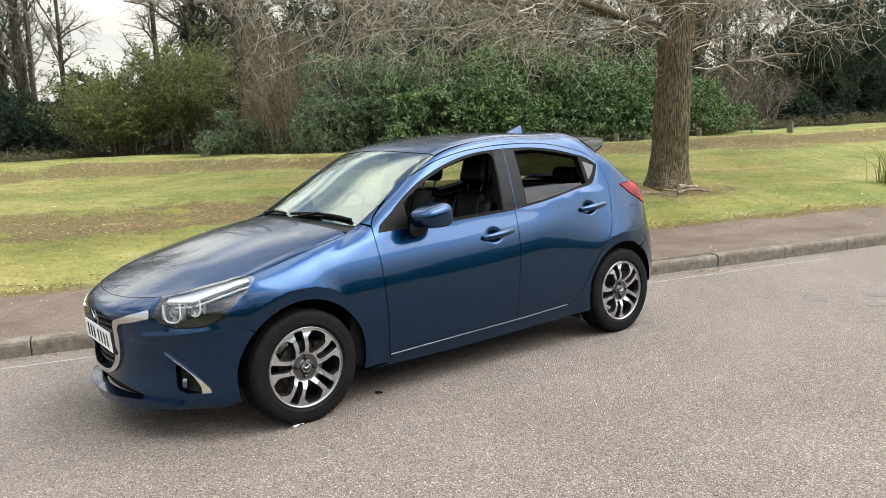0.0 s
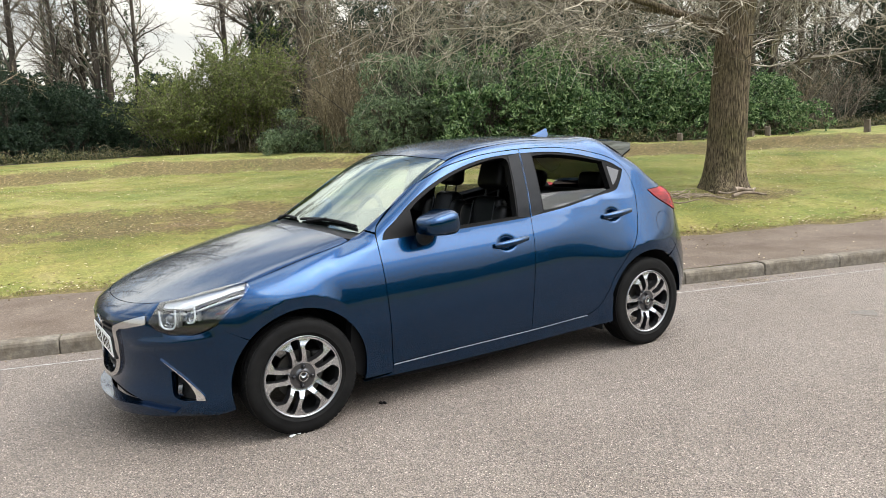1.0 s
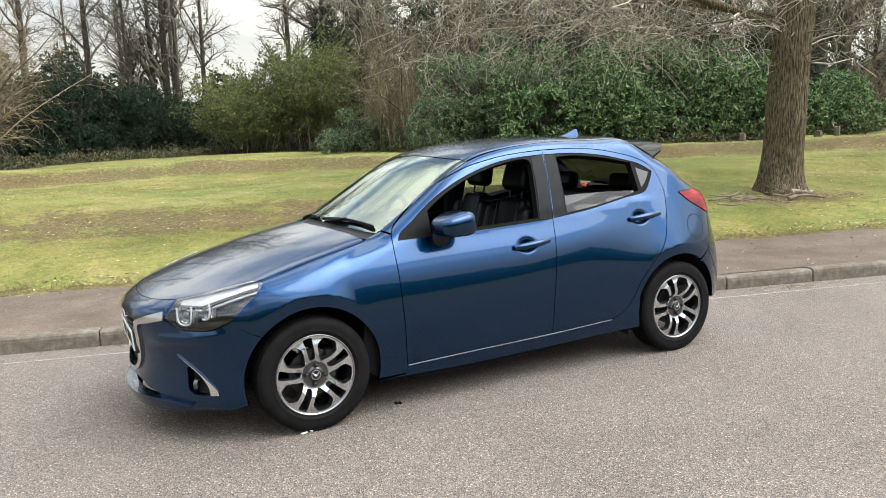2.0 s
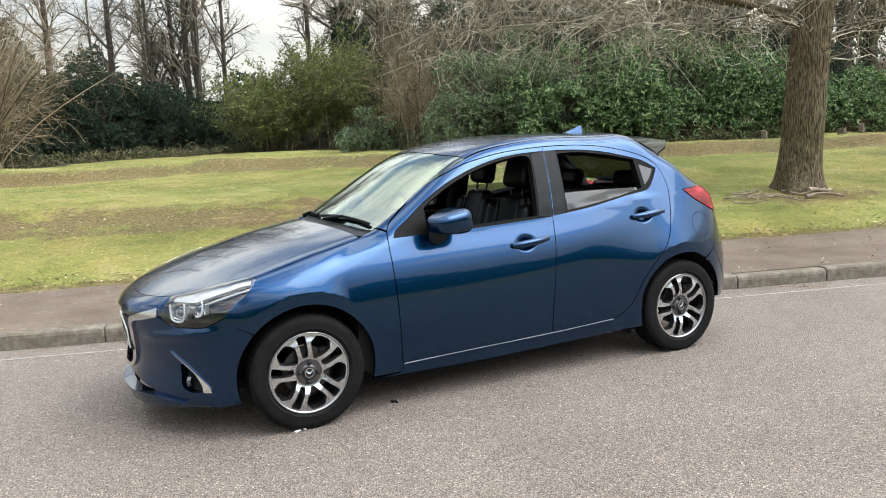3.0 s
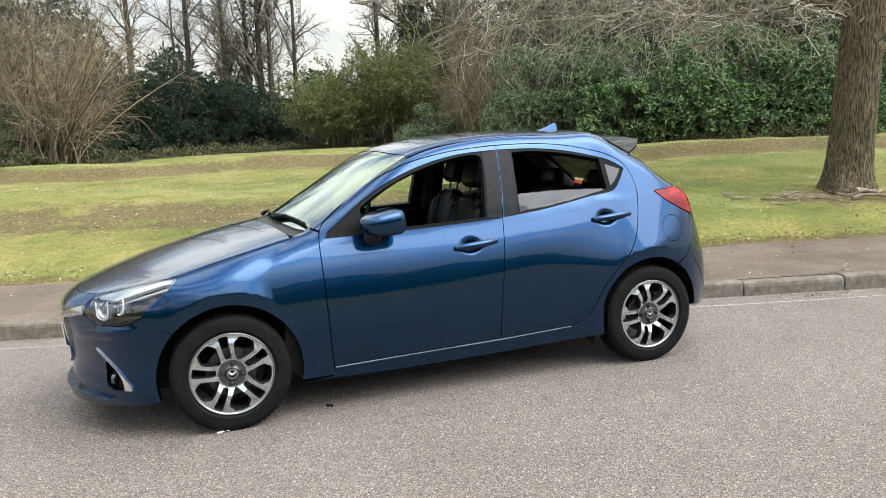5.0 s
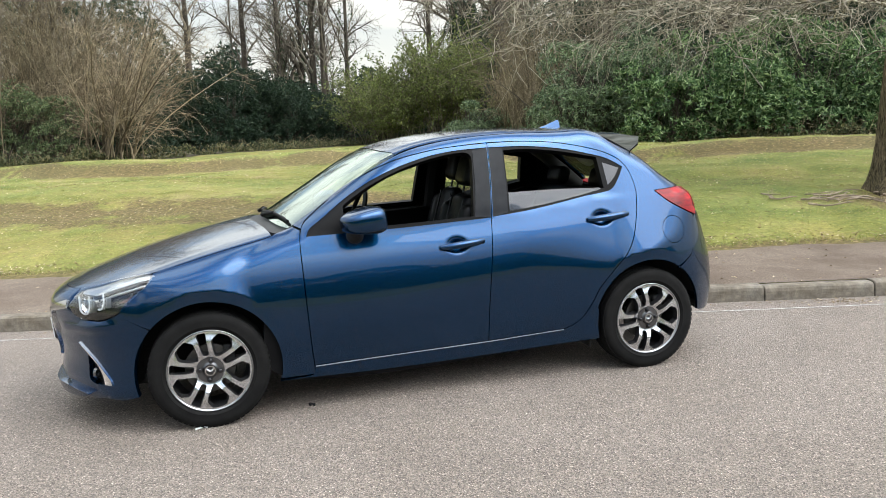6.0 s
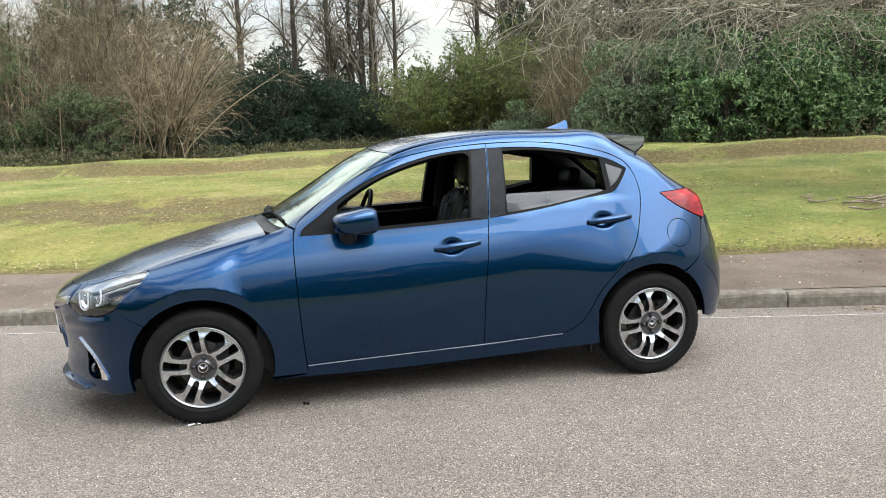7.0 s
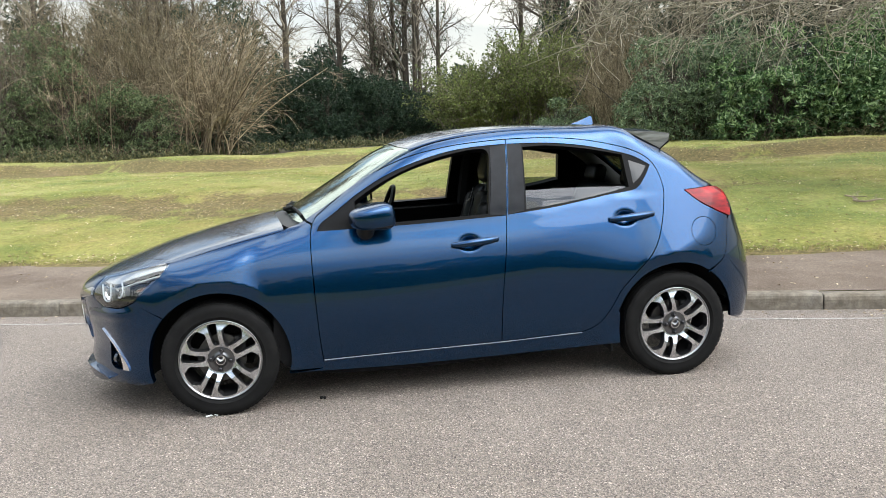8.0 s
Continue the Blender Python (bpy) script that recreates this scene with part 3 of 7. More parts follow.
# ---- the car: x runs from nose to tail, y to its right side, axles at x = -1.285 and 1.285 ----
AXLE, WHEEL_R = 1.285, 0.309
BELT = spline([-1.6, -0.8, -0.2, 0.3, 0.8, 1.2, 1.7], [0.81, 0.945, 0.978, 1.0, 1.05, 1.085, 1.08])
PLAN = spline([-2.1, -1.7, -1.285, -0.6, 0.1, 0.7, 1.285, 1.6, 2.0], [0.80, 0.822, 0.832, 0.824, 0.824, 0.828, 0.840, 0.832, 0.78])
DROP = spline([-0.15, 0, 0.15, 0.3, 0.45, 0.55, 0.65, 0.75, 0.85, 0.95, 1.0, 1.1], [-0.075, -0.046, -0.026, -0.007, 0, -0.003, -0.010, -0.0225, -0.044, -0.074, -0.090, -0.15])
HAUNCH = spline([-0.15, 0, 0.15, 0.3, 0.45, 0.55, 0.65, 0.75, 0.85, 0.95, 1.0, 1.1], [-0.075, -0.046, -0.026, -0.007, 0, -0.006, -0.027, -0.054, -0.082, -0.111, -0.126, -0.17])
CABIN_PLAN = spline([-1.3, -0.7, 0, 0.5, 1.0, 1.3, 1.7], [0.71, 0.735, 0.742, 0.735, 0.705, 0.675, 0.60])
HOOD = spline([-2.25, -2.15, -2.05, -1.95, -1.85, -1.7, -1.5, -1.2, -0.9, -0.5], [0.60, 0.672, 0.720, 0.761, 0.797, 0.848, 0.904, 0.977, 1.031, 1.09])
CABIN = spline([-1.3, -1.1, -0.91, -0.6, -0.30, -0.1, 0.15, 0.5, 0.9, 1.2, 1.28, 1.36, 1.48, 1.60, 1.66, 1.77, 1.9, 2.1],
               [0.80, 0.92, 1.04, 1.225, 1.395, 1.452, 1.484, 1.497, 1.488, 1.452, 1.405, 1.335, 1.229, 1.147, 1.112, 1.05, 0.97, 0.80])
NOSE_PLAN = spline([0, 0.15, 0.3, 0.48, 0.62, 0.70, 0.77, 0.82, 0.86], [0, 0.012, 0.045, 0.14, 0.245, 0.325, 0.44, 0.58, 0.78])
NOSE_Z = spline([0.1, 0.18, 0.25, 0.34, 0.46, 0.56, 0.64, 0.70, 0.80], [-2.06, -2.10, -2.115, -2.10, -2.113, -2.13, -2.135, -2.115, -2.01])
TAIL_PLAN = spline([0, 0.4, 0.6, 0.7, 0.77, 0.82, 0.86], [0, -0.03, -0.10, -0.18, -0.29, -0.43, -0.65])
TAIL_Z = spline([0.2, 0.35, 0.5, 0.65, 0.8, 0.95, 1.15], [1.90, 1.95, 1.962, 1.945, 1.90, 1.85, 1.79])


HANDLES = ((0.085, 0.852), (1.0, 0.940))


def softmax(a, b, k):
    h = np.clip(0.5 + 0.5 * (a - b) / k, 0, 1)
    return b + (a - b) * h + k * h * (1 - h)


def step(a, b, x):
    t = np.clip((x - a) / (b - a), 0, 1)
    return t * t * (3 - 2 * t)


def half_width(x, z):
    b = BELT(x)
    h = (z - 0.2) / (b - 0.2)
    # the front wing stays full to above the wheel
    h = h - 0.05 * np.exp(-((x + AXLE) / 0.42) ** 2) * step(0.5, 0.62, h)
    # the flank turns into a fuller haunch over the rear wheel
    back = step(0.45, 1.2, x)
    low = PLAN(x) + DROP(np.minimum(h, 1.1)) * (1 - back) + HAUNCH(np.minimum(h, 1.1)) * back
    dz = np.maximum(z - b, -0.05)
    high = CABIN_PLAN(x) - 0.30 * dz - 0.22 * dz * np.abs(dz)
    w = low + (high - low) * step(-0.03, 0.035, z - b)
    # wheel arches: a flat upright band round the opening, creased where the wing turns away from it
    for cx in (-AXLE, AXLE):
        r = np.hypot(x - cx, z - 0.31)
        band = PLAN(x) + 0.006 - 0.36 * np.maximum(r - 0.428, 0) - 0.05 * step(-1.55, -1.72, x) - 0.05 * step(0.25, 0.1, z)
        # the crease fades out towards the doors
        turn = np.degrees(np.arctan2(z - 0.31, (x - cx) * (1 if cx < 0 else -1)))
        band = band - 0.035 * step(80, 25, turn)
        w = softmax(w, band, 0.009)
    # bowls behind the door handles
    for cx, cz in HANDLES:
        r = np.hypot((x - cx) / 0.082, (z - cz) / 0.056)
        w = w - 0.018 * step(1.0, 0.1, r)
    # a shallow scoop low in the doors
    mid = 0.455 + 0.10 * x
    w = w - 0.008 * np.exp(-((z - mid) / np.where(z > mid, 0.14, 0.075)) ** 2) * step(-0.5, 0.5, x) * step(1.05, 0.75, x)
    return w


def body(p):
    """Below zero inside the car's outer skin."""
    x, a, z = p[:, 0], np.abs(p[:, 1]), p[:, 2]
    side = a - half_width(x, z)
    hood = HOOD(np.minimum(x, -0.6)) - 1.5 * np.maximum(x + 0.6, 0) - 0.118 * a * a
    bow = 0.26 - 0.56 * step(-0.1, 1.2, x) + 0.2 * step(1.15, 1.4, x)
    cabin = CABIN(x - bow * a * a) - 0.075 * a * a
    top = z - softmax(hood, cabin, 0.02)
    steep = 1 + 0.45 * step(1.35, 1.6, x)
    front = NOSE_PLAN(a) + NOSE_Z(z) - x
    rear = x - TAIL_PLAN(a) - TAIL_Z(z)
    f = softmax(side, top / steep, 0.075 + 0.05 * step(-0.75, -1.1, x) - 0.075 * step(-1.35, -1.75, x))
    f = softmax(f, front * 0.8, 0.04)
    return softmax(f, rear * 0.8, 0.06)


def skin(origin, way):
    """Meets rays with the skin."""
    lo = np.zeros(len(origin))
    hi = np.full(len(origin), 3.4)
    found = np.zeros(len(origin), bool)
    for d in np.arange(0.0, 3.4, 0.02):
        inside = body(origin + way * d) < 0
        fresh = inside & ~found
        hi[fresh], lo[fresh] = d, d - 0.02
        found |= inside
    for _ in range(22):
        mid = (lo + hi) / 2
        inside = body(origin + way * mid[:, None]) < 0
        hi, lo = np.where(inside, mid, hi), np.where(inside, lo, mid)
    return origin + way * ((lo + hi) / 2)[:, None]


def skin_normal(p):
    e, g = 0.004, []
    for k in range(3):
        d = np.zeros(3)
        d[k] = e
        g.append(body(p + d) - body(p - d))
    g = np.stack(g, -1)
    return g / (np.linalg.norm(g, axis=1, keepdims=True) + 1e-9)


# ways of laying a flat outline on the skin: each turns 2D points into rays, and 3D points into 2D
S45 = math.sqrt(0.5)
RING = (-1.30, 0.80)


def lay_side(q):
    return np.stack([q[:, 0], np.full(len(q), -1.4), q[:, 1]], -1), np.tile([0.0, 1, 0], (len(q), 1))


def lay_top(q):
    return np.stack([q[:, 0], q[:, 1], np.full(len(q), 2.2)], -1), np.tile([0.0, 0, -1], (len(q), 1))


def lay_corner(q):
    return np.stack([q[:, 0], q[:, 1] * S45 - 2.2 * S45, q[:, 1] * S45 + 2.2 * S45], -1), np.tile([0.0, S45, -S45], (len(q), 1))


def lay_front(q):
    a = q[:, 0] / RING[1]
    way = np.stack([np.cos(a), -np.sin(a), np.zeros(len(q))], -1)
    o = np.stack([np.full(len(q), RING[0]), np.zeros(len(q)), q[:, 1]], -1) - way * 1.6
    return o, way


def lay_rear(q):
    a = q[:, 0] / RING[1]
    way = np.stack([-np.cos(a), -np.sin(a), np.zeros(len(q))], -1)
    o = np.stack([np.full(len(q), -RING[0]), np.zeros(len(q)), q[:, 1]], -1) - way * 1.6
    return o, way


def flat(lay, p):
    p = np.asarray(p, float)
    if lay is lay_side:
        return p[:, [0, 2]]
    if lay is lay_top:
        return p[:, :2]
    if lay is lay_corner:
        return np.stack([p[:, 0], (p[:, 1] + p[:, 2]) * S45], -1)
    if lay is lay_front:
        return np.stack([np.arctan2(p[:, 1], RING[0] - p[:, 0]) * RING[1], p[:, 2]], -1)
    return np.stack([np.arctan2(p[:, 1], p[:, 0] + RING[0]) * RING[1], p[:, 2]], -1)


def on(lay, q, step_size=0.02, closed=False, sharp=()):
    """Points of the skin along a 2D line."""
    q = rounded_line(q, step_size, closed, sharp)
    return skin(*lay(q))


def inside_of(q, poly):
    x, y, n = q[:, 0], q[:, 1], len(poly)
    r = np.zeros(len(q), bool)
    for i in range(n):
        (x1, y1), (x2, y2) = poly[i], poly[i - 1]
        if y1 != y2:
            r ^= ((y1 > y) != (y2 > y)) & (x < (x2 - x1) * (y - y1) / (y2 - y1) + x1)
    return r


def near_line(q, poly, d):
    a, b = poly, np.roll(poly, -1, 0)
    ab = b - a
    t = np.clip(((q[:, None] - a[None]) * ab[None]).sum(-1) / ((ab * ab).sum(-1)[None] + 1e-12), 0, 1)
    return (np.linalg.norm(q[:, None] - (a[None] + t[..., None] * ab[None]), axis=-1).min(1)) < d


def fill(outline, holes, size):
    """Triangles within an outline of 2D points, with holes, on an even grid."""
    loops = [np.asarray(outline)] + [np.asarray(h) for h in holes]
    lo, hi = loops[0].min(0), loops[0].max(0)
    gx, gy = np.meshgrid(np.arange(lo[0], hi[0], size), np.arange(lo[1], hi[1], size))
    g = np.stack([gx.ravel(), gy.ravel()], -1)
    keep = inside_of(g, loops[0])
    for h in loops[1:]:
        keep &= ~inside_of(g, h)
    g = g[keep]
    for lp in loops:
        if len(g):
            g = g[~near_line(g, lp, size * 0.45)]
    pts, edges = [], []
    for lp in loops:
        s = len(pts)
        pts += [Vector(p) for p in lp]
        edges += [(s + i, s + (i + 1) % len(lp)) for i in range(len(lp))]
    pts += [Vector(p) for p in g]
    v, e, f, ov, *_ = delaunay_2d_cdt(pts, edges, [], 0, 1e-6)
    v = np.array([tuple(p) for p in v])
    c = np.array([v[list(t)].mean(0) for t in f])
    keep = inside_of(c, loops[0])
    for h in loops[1:]:
        keep &= ~inside_of(c, h)
    return v, [tuple(t) for t, k in zip(f, keep) if k]


def sheet(name, lay, outline, mat, parent, label="", holes=(), size=0.035, offset=0.0, hem=0.016, back=False, mirror=False, shape=None, wrap=0.0, mats=None):
    """A panel of the skin: an outline laid on it, with edges turned in by hem. shape moves its points along the normal. mirror: also on the right side."""
    v, tris = fill(outline, holes, size)
    p = skin(*lay(v))
    n = skin_normal(p)
    out = offset + (shape(p) if shape else 0.0)
    p = p + n * (out[:, None] if shape else out)
    if shape:
        n = facet_normals(p, tris, n)
    # triangles face outward
    a, b, c = (p[[t[i] for t in tris]] for i in range(3))
    flip = (np.cross(b - a, c - a) * n[[t[0] for t in tris]]).sum(1) < 0
    tris = [(t[0], t[2], t[1]) if f else t for t, f in zip(tris, flip)]
    count = {}
    for t in tris:
        for i in range(3):
            e = (t[i], t[(i + 1) % 3])
            count[e] = 1
    rim = [e for e in count if (e[1], e[0]) not in count]
    verts, norms, faces = [*p], [*n], list(tris)
    for i, j in rim:
        d = p[j] - p[i]
        s = np.cross(d, n[i])
        s = s / (np.linalg.norm(s) + 1e-9)
        k = len(verts)
        verts += [p[i], p[j], p[j] - n[j] * hem + s * -wrap, p[i] - n[i] * hem + s * -wrap]
        norms += [s, s, s, s]
        faces.append((k + 1, k, k + 3, k + 2))
    if back:
        k = len(verts)
        verts += [*(p - n * hem)]
        norms += [*(-n)]
        faces += [(t[0] + k, t[2] + k, t[1] + k) for t in tris]
    verts, norms = np.array(verts), np.array(norms)
    made = put(name, mesh_of(name, verts, faces, mat, norms), parent, label)
    if mirror:
        put(name, mesh_of(name, verts * (1, -1, 1), [f[::-1] for f in faces], mat, norms * (1, -1, 1)), parent, label)
    return made


def facet_normals(p, tris, like):
    n = np.zeros_like(p)
    t = np.array(tris)
    f = np.cross(p[t[:, 1]] - p[t[:, 0]], p[t[:, 2]] - p[t[:, 0]])
    f *= np.sign((f * like[t[:, 0]]).sum(1, keepdims=True))
    for i in range(3):
        np.add.at(n, t[:, i], f)
    return n / (np.linalg.norm(n, axis=1, keepdims=True) + 1e-12)


def arc(cx, cz, r, a0, a1, n=28):
    a = np.radians(np.linspace(a0, a1, n))
    return [(cx + r * math.cos(t), cz + r * math.sin(t)) for t in a]


car = thing("car", "blue metallic five-door hatchback with open windows parked askew", "car")

# --- outlines on the side, as (x, z) ---
GAP = [(0.352, 1.407), (0.335, 1.2), (0.312, 1.01), (0.287, 0.8), (0.264, 0.6), (0.252, 0.42), (0.250, 0.285)]
DOOR_TOP = [(-0.735, 1.034), (-0.6, 1.135), (-0.457, 1.226), (-0.33, 1.288), (-0.19, 1.338), (0.02, 1.380), (0.18, 1.397)]
DOOR_FRONT = [(-0.745, 0.266), (-0.757, 0.4), (-0.770, 0.65), (-0.776, 0.85), (-0.775, 0.93), (-0.762, 0.995)]
SHUT = 0.0045


def moved(line, dx, dz=0.0):
    return [(x + dx, z + dz) for x, z in line]


f_door = rounded_line(DOOR_FRONT + DOOR_TOP + moved(GAP, -SHUT / 2) + [(-0.25, 0.276)], 0.02, sharp=(0, 13, 19))
f_frame = rounded_line([(-0.742, 0.957), (-0.72, 0.997), (-0.64, 1.053), (-0.515, 1.143), (-0.36, 1.232), (-0.2, 1.297), (-0.02, 1.347), (0.14, 1.372), (0.346, 1.384),
                        (0.331, 1.2), (0.306, 0.988), (-0.2, 0.968)], 0.02, sharp=(0, 8, 10))
f_open = rounded_line([(-0.53, 0.977), (0.205, 1.002), (0.228, 1.19), (0.243, 1.335), (0.218, 1.36), (0.14, 1.36), (-0.017, 1.332), (-0.194, 1.281), (-0.353, 1.214), (-0.468, 1.15), (-0.53, 1.107)], 0.02, sharp=(0, 1, 10))
RD_REAR = [(0.72, 0.306), (0.80, 0.335), (0.85, 0.379), (0.90, 0.455), (0.945, 0.535), (1.02, 0.618), (1.119, 0.72), (1.175, 0.81), (1.213, 0.916), (1.238, 1.02), (1.247, 1.10)]
RD_TOP = [(1.225, 1.20), (1.17, 1.275), (1.05, 1.334), (0.82, 1.386), (0.59, 1.407)]
r_door = rounded_line(moved(GAP, SHUT / 2)[::-1] + RD_TOP[::-1] + RD_REAR[::-1] + [(0.5, 0.297)], 0.02, sharp=(0, 6))
r_frame = rounded_line([(0.318, 0.992), (0.339, 1.2), (0.354, 1.384), (0.59, 1.381), (0.81, 1.357), (1.0, 1.316), (1.1, 1.285), (1.19, 1.232), (1.15, 1.165), (1.085, 1.098), (0.9, 1.07), (0.6, 1.022)], 0.02, sharp=(0, 2, 7))
r_open = rounded_line([(0.426, 1.018), (0.446, 1.364), (0.59, 1.367), (0.81, 1.342), (1.034, 1.298), (1.05, 1.112), (0.9, 1.082), (0.65, 1.043)], 0.02, sharp=(0, 1, 4, 5))
q_glass = rounded_line([(1.078, 1.128), (1.066, 1.268), (1.168, 1.23), (1.13, 1.175)], 0.02, sharp=(0, 1, 2))

bowls = [rounded_line([(cx + 0.086 * math.cos(a), cz + 0.06 * math.sin(a)) for a in np.linspace(0, math.tau, 12, False)], 0.012) for cx, cz in HANDLES]
front_door = sheet("front_door", lay_side, f_door, M_PAINT, car, holes=[f_frame, bowls[0]], mirror=True, size=0.03)
rear_door = sheet("rear_door", lay_side, r_door, M_PAINT, car, holes=[r_frame, bowls[1]], mirror=True, size=0.03)
for bowl in bowls:
    sheet("handle_bowl", lay_side, bowl, M_PAINT, car, size=0.009, hem=0.0, mirror=True)
sheet("window_frame", lay_side, f_frame, M_FRAME, car, "black window frame", holes=[f_open], offset=-0.004, hem=0.05, mirror=True)
sheet("window_frame", lay_side, r_frame, M_FRAME, car, "black window frame", holes=[r_open, q_glass], offset=-0.004, hem=0.05, mirror=True)
sheet("pillar_cover", lay_side, rounded_line([(0.214, 0.998), (0.240, 1.19), (0.256, 1.37), (0.3455, 1.3825), (0.3305, 1.2), (0.306, 0.99)], 0.03, sharp=(0, 2, 3, 5)), M_PILLAR, car, "satin grey-black pillar cover", offset=-0.001, hem=0.004, mirror=True)
sheet("pillar_cover", lay_side, rounded_line([(0.319, 0.993), (0.3395, 1.2), (0.3545, 1.3825), (0.437, 1.379), (0.428, 1.2), (0.414, 1.012)], 0.03, sharp=(0, 2, 3, 5)), M_PILLAR, car, "satin grey-black pillar cover", offset=-0.001, hem=0.004, mirror=True)
sheet("quarter_glass", lay_side, q_glass, M_GLOSSBLACK, car, "dark fixed quarter window", offset=-0.008, hem=0.01, mirror=True)

# --- bonnet ---
HOOD_SIDE = [(-1.895, -0.50), (-1.80, -0.585), (-1.66, -0.665), (-1.52, -0.725), (-1.37, -0.722), (-1.2, -0.708), (-1.0, -0.68), (-0.92, -0.665)]
HOOD_FRONT = [(-2.035, 0.0), (-2.026, -0.15), (-1.995, -0.3), (-1.945, -0.42)]
HOOD_REAR = [(-0.94, -0.52), (-0.975, -0.28), (-1.0, 0.0)]
half = HOOD_FRONT + HOOD_SIDE + HOOD_REAR
hood_line = rounded_line(half + [(x, -y) for x, y in half[-2:0:-1]], 0.025, sharp=(4, 11, 17, 24))
sheet("bonnet", lay_top, hood_line, M_PAINT, car, size=0.04)

# --- front wing ---
hood_edge = on(lay_top, moved(HOOD_SIDE[3:], 0.0, -SHUT), 0.02)
arch_f = on(lay_side, arc(-AXLE, 0.305, 0.370, -14, 137), 0.02)
wing = np.concatenate([
    flat(lay_corner, hood_edge),
    flat(lay_corner, on(lay_top, [(-0.885, -0.652), (-0.838, -0.643), (-0.808, -0.641)])),
    flat(lay_corner, on(lay_side, [(-0.771, 0.989), (-0.7795, 0.93), (-0.781, 0.85), (-0.775, 0.65), (-0.7615, 0.4), (-0.750, 0.266), (-0.745, 0.215)])),
    flat(lay_corner, arch_f),
    flat(lay_corner, on(lay_side, [(-1.60, 0.578), (-1.66, 0.613), (-1.69, 0.655), (-1.64, 0.715), (-1.56, 0.77)])),
])
sheet("front_wing", lay_corner, wing, M_PAINT, car, mirror=True, size=0.011)

# --- body side: front pillar, roof rail and rear quarter in one pressing ---
WS_EDGE = [(-0.80, -0.632), (-0.62, -0.617), (-0.45, -0.602), (-0.30, -0.588), (-0.19, -0.574), (-0.05, -0.558)]
ROOF_EDGE = [(0.2, -0.545), (0.6, -0.54), (1.0, -0.53), (1.28, -0.52)]
roof_edge = on(lay_top, WS_EDGE + ROOF_EDGE, 0.025)
tail_edge = on(lay_top, [(1.31, -0.535), (1.38, -0.553), (1.46, -0.573), (1.53, -0.588), (1.58, -0.60), (1.60, -0.622)], 0.02)
arch_r = on(lay_side, arc(AXLE, 0.31, 0.366, 57.5, 196), 0.02)
side_line = np.concatenate([
    flat(lay_corner, roof_edge),
    flat(lay_corner, tail_edge),
    flat(lay_corner, on(lay_side, [(1.53, 1.092), (1.375, 1.083), (1.46, 1.008), (1.56, 0.953), (1.645, 0.915), (1.60, 0.70), (1.53, 0.640)], 0.02, False, (1, 4))),
    flat(lay_corner, arch_r),
    flat(lay_corner, on(lay_side, moved(RD_REAR, SHUT, -SHUT / 2)[1:] + moved(RD_TOP, SHUT / 2, SHUT) + [(0.352, 1.412)] + moved(DOOR_TOP[::-1], -SHUT / 2, SHUT) + [(-0.765, 1.0)], 0.02)),
])
FLAP = (1.465, 0.842)
flap = [on(lay_side, arc(*FLAP, r, 0, 345, 24)[:24], 0.05) for r in (0.083, 0.0795)]
sheet("body_side", lay_corner, side_line, M_PAINT, car, holes=[flat(lay_corner, flap[0])], size=0.012, mirror=True)
sheet("fuel_flap", lay_corner, flat(lay_corner, flap[1]), M_PAINT, car, "round body-coloured fuel flap", size=0.02, hem=0.01)

# --- sill ---
sill = rounded_line([(-0.93, 0.20), (-0.755, 0.21), (-0.745, 0.2615), (-0.25, 0.2715), (0.25, 0.281), (0.5, 0.2925), (0.72, 0.301), (0.80, 0.33), (0.85, 0.372), (0.905, 0.45), (0.94, 0.40), (0.942, 0.29), (0.95, 0.22), (0.5, 0.205), (-0.3, 0.19)], 0.03, sharp=(0, 2, 9, 12))
sheet("sill", lay_side, sill, M_PAINT, car, mirror=True, hem=0.03)
# a pale line painted in for the glint along the doors' lower edge
strip = rounded_line([(-0.742, 0.257), (-0.25, 0.2682), (0.25, 0.2782), (0.5, 0.2885), (0.72, 0.2975), (0.72, 0.3), (0.5, 0.2915), (0.25, 0.2812), (-0.25, 0.2712), (-0.742, 0.2612)], 0.04, sharp=(0, 4, 5, 9))
sheet("sill_strip", lay_side, strip, M_EDGEGLINT, car, "thin pale line for light caught by the door's lower edge", mirror=True, offset=0.004, hem=0.006, size=0.03)

# --- roof, glass, tailgate ---
roof_half = [(-0.27, 0.0), (-0.265, -0.2), (-0.245, -0.4), (-0.20, -0.565), (-0.05, -0.553)] + ROOF_EDGE + [(1.35, -0.4), (1.37, 0.0)]
roof_half = [(x, y + (0.004 if 3 < i < 9 else 0)) for i, (x, y) in enumerate(roof_half)]
sheet("roof", lay_top, rounded_line(roof_half + [(x, -y) for x, y in roof_half[-2:0:-1]], 0.03, sharp=(3, 8)), M_PAINT, car, size=0.05)
ws_half = [(-0.935, 0.0), (-0.912, -0.28), (-0.868, -0.52), (-0.828, -0.628)] + [(x, y + 0.006) for x, y in WS_EDGE[:5]] + [(-0.25, -0.4), (-0.27, -0.2), (-0.275, 0.0)]
ws_line = rounded_line(ws_half + [(x, -y) for x, y in ws_half[-2:0:-1]], 0.03, sharp=(3, 8, 14, 19))
sheet("windscreen", lay_top, ws_line, M_GLASS, car, "clear windscreen reflecting the bright sky", size=0.05, offset=-0.003, hem=0.005)
tail_half = [(1.36, 0.0), (1.355, -0.35), (1.31, -0.528), (1.38, -0.547), (1.46, -0.567), (1.56, -0.588), (1.66, -0.3), (1.70, 0.0)]
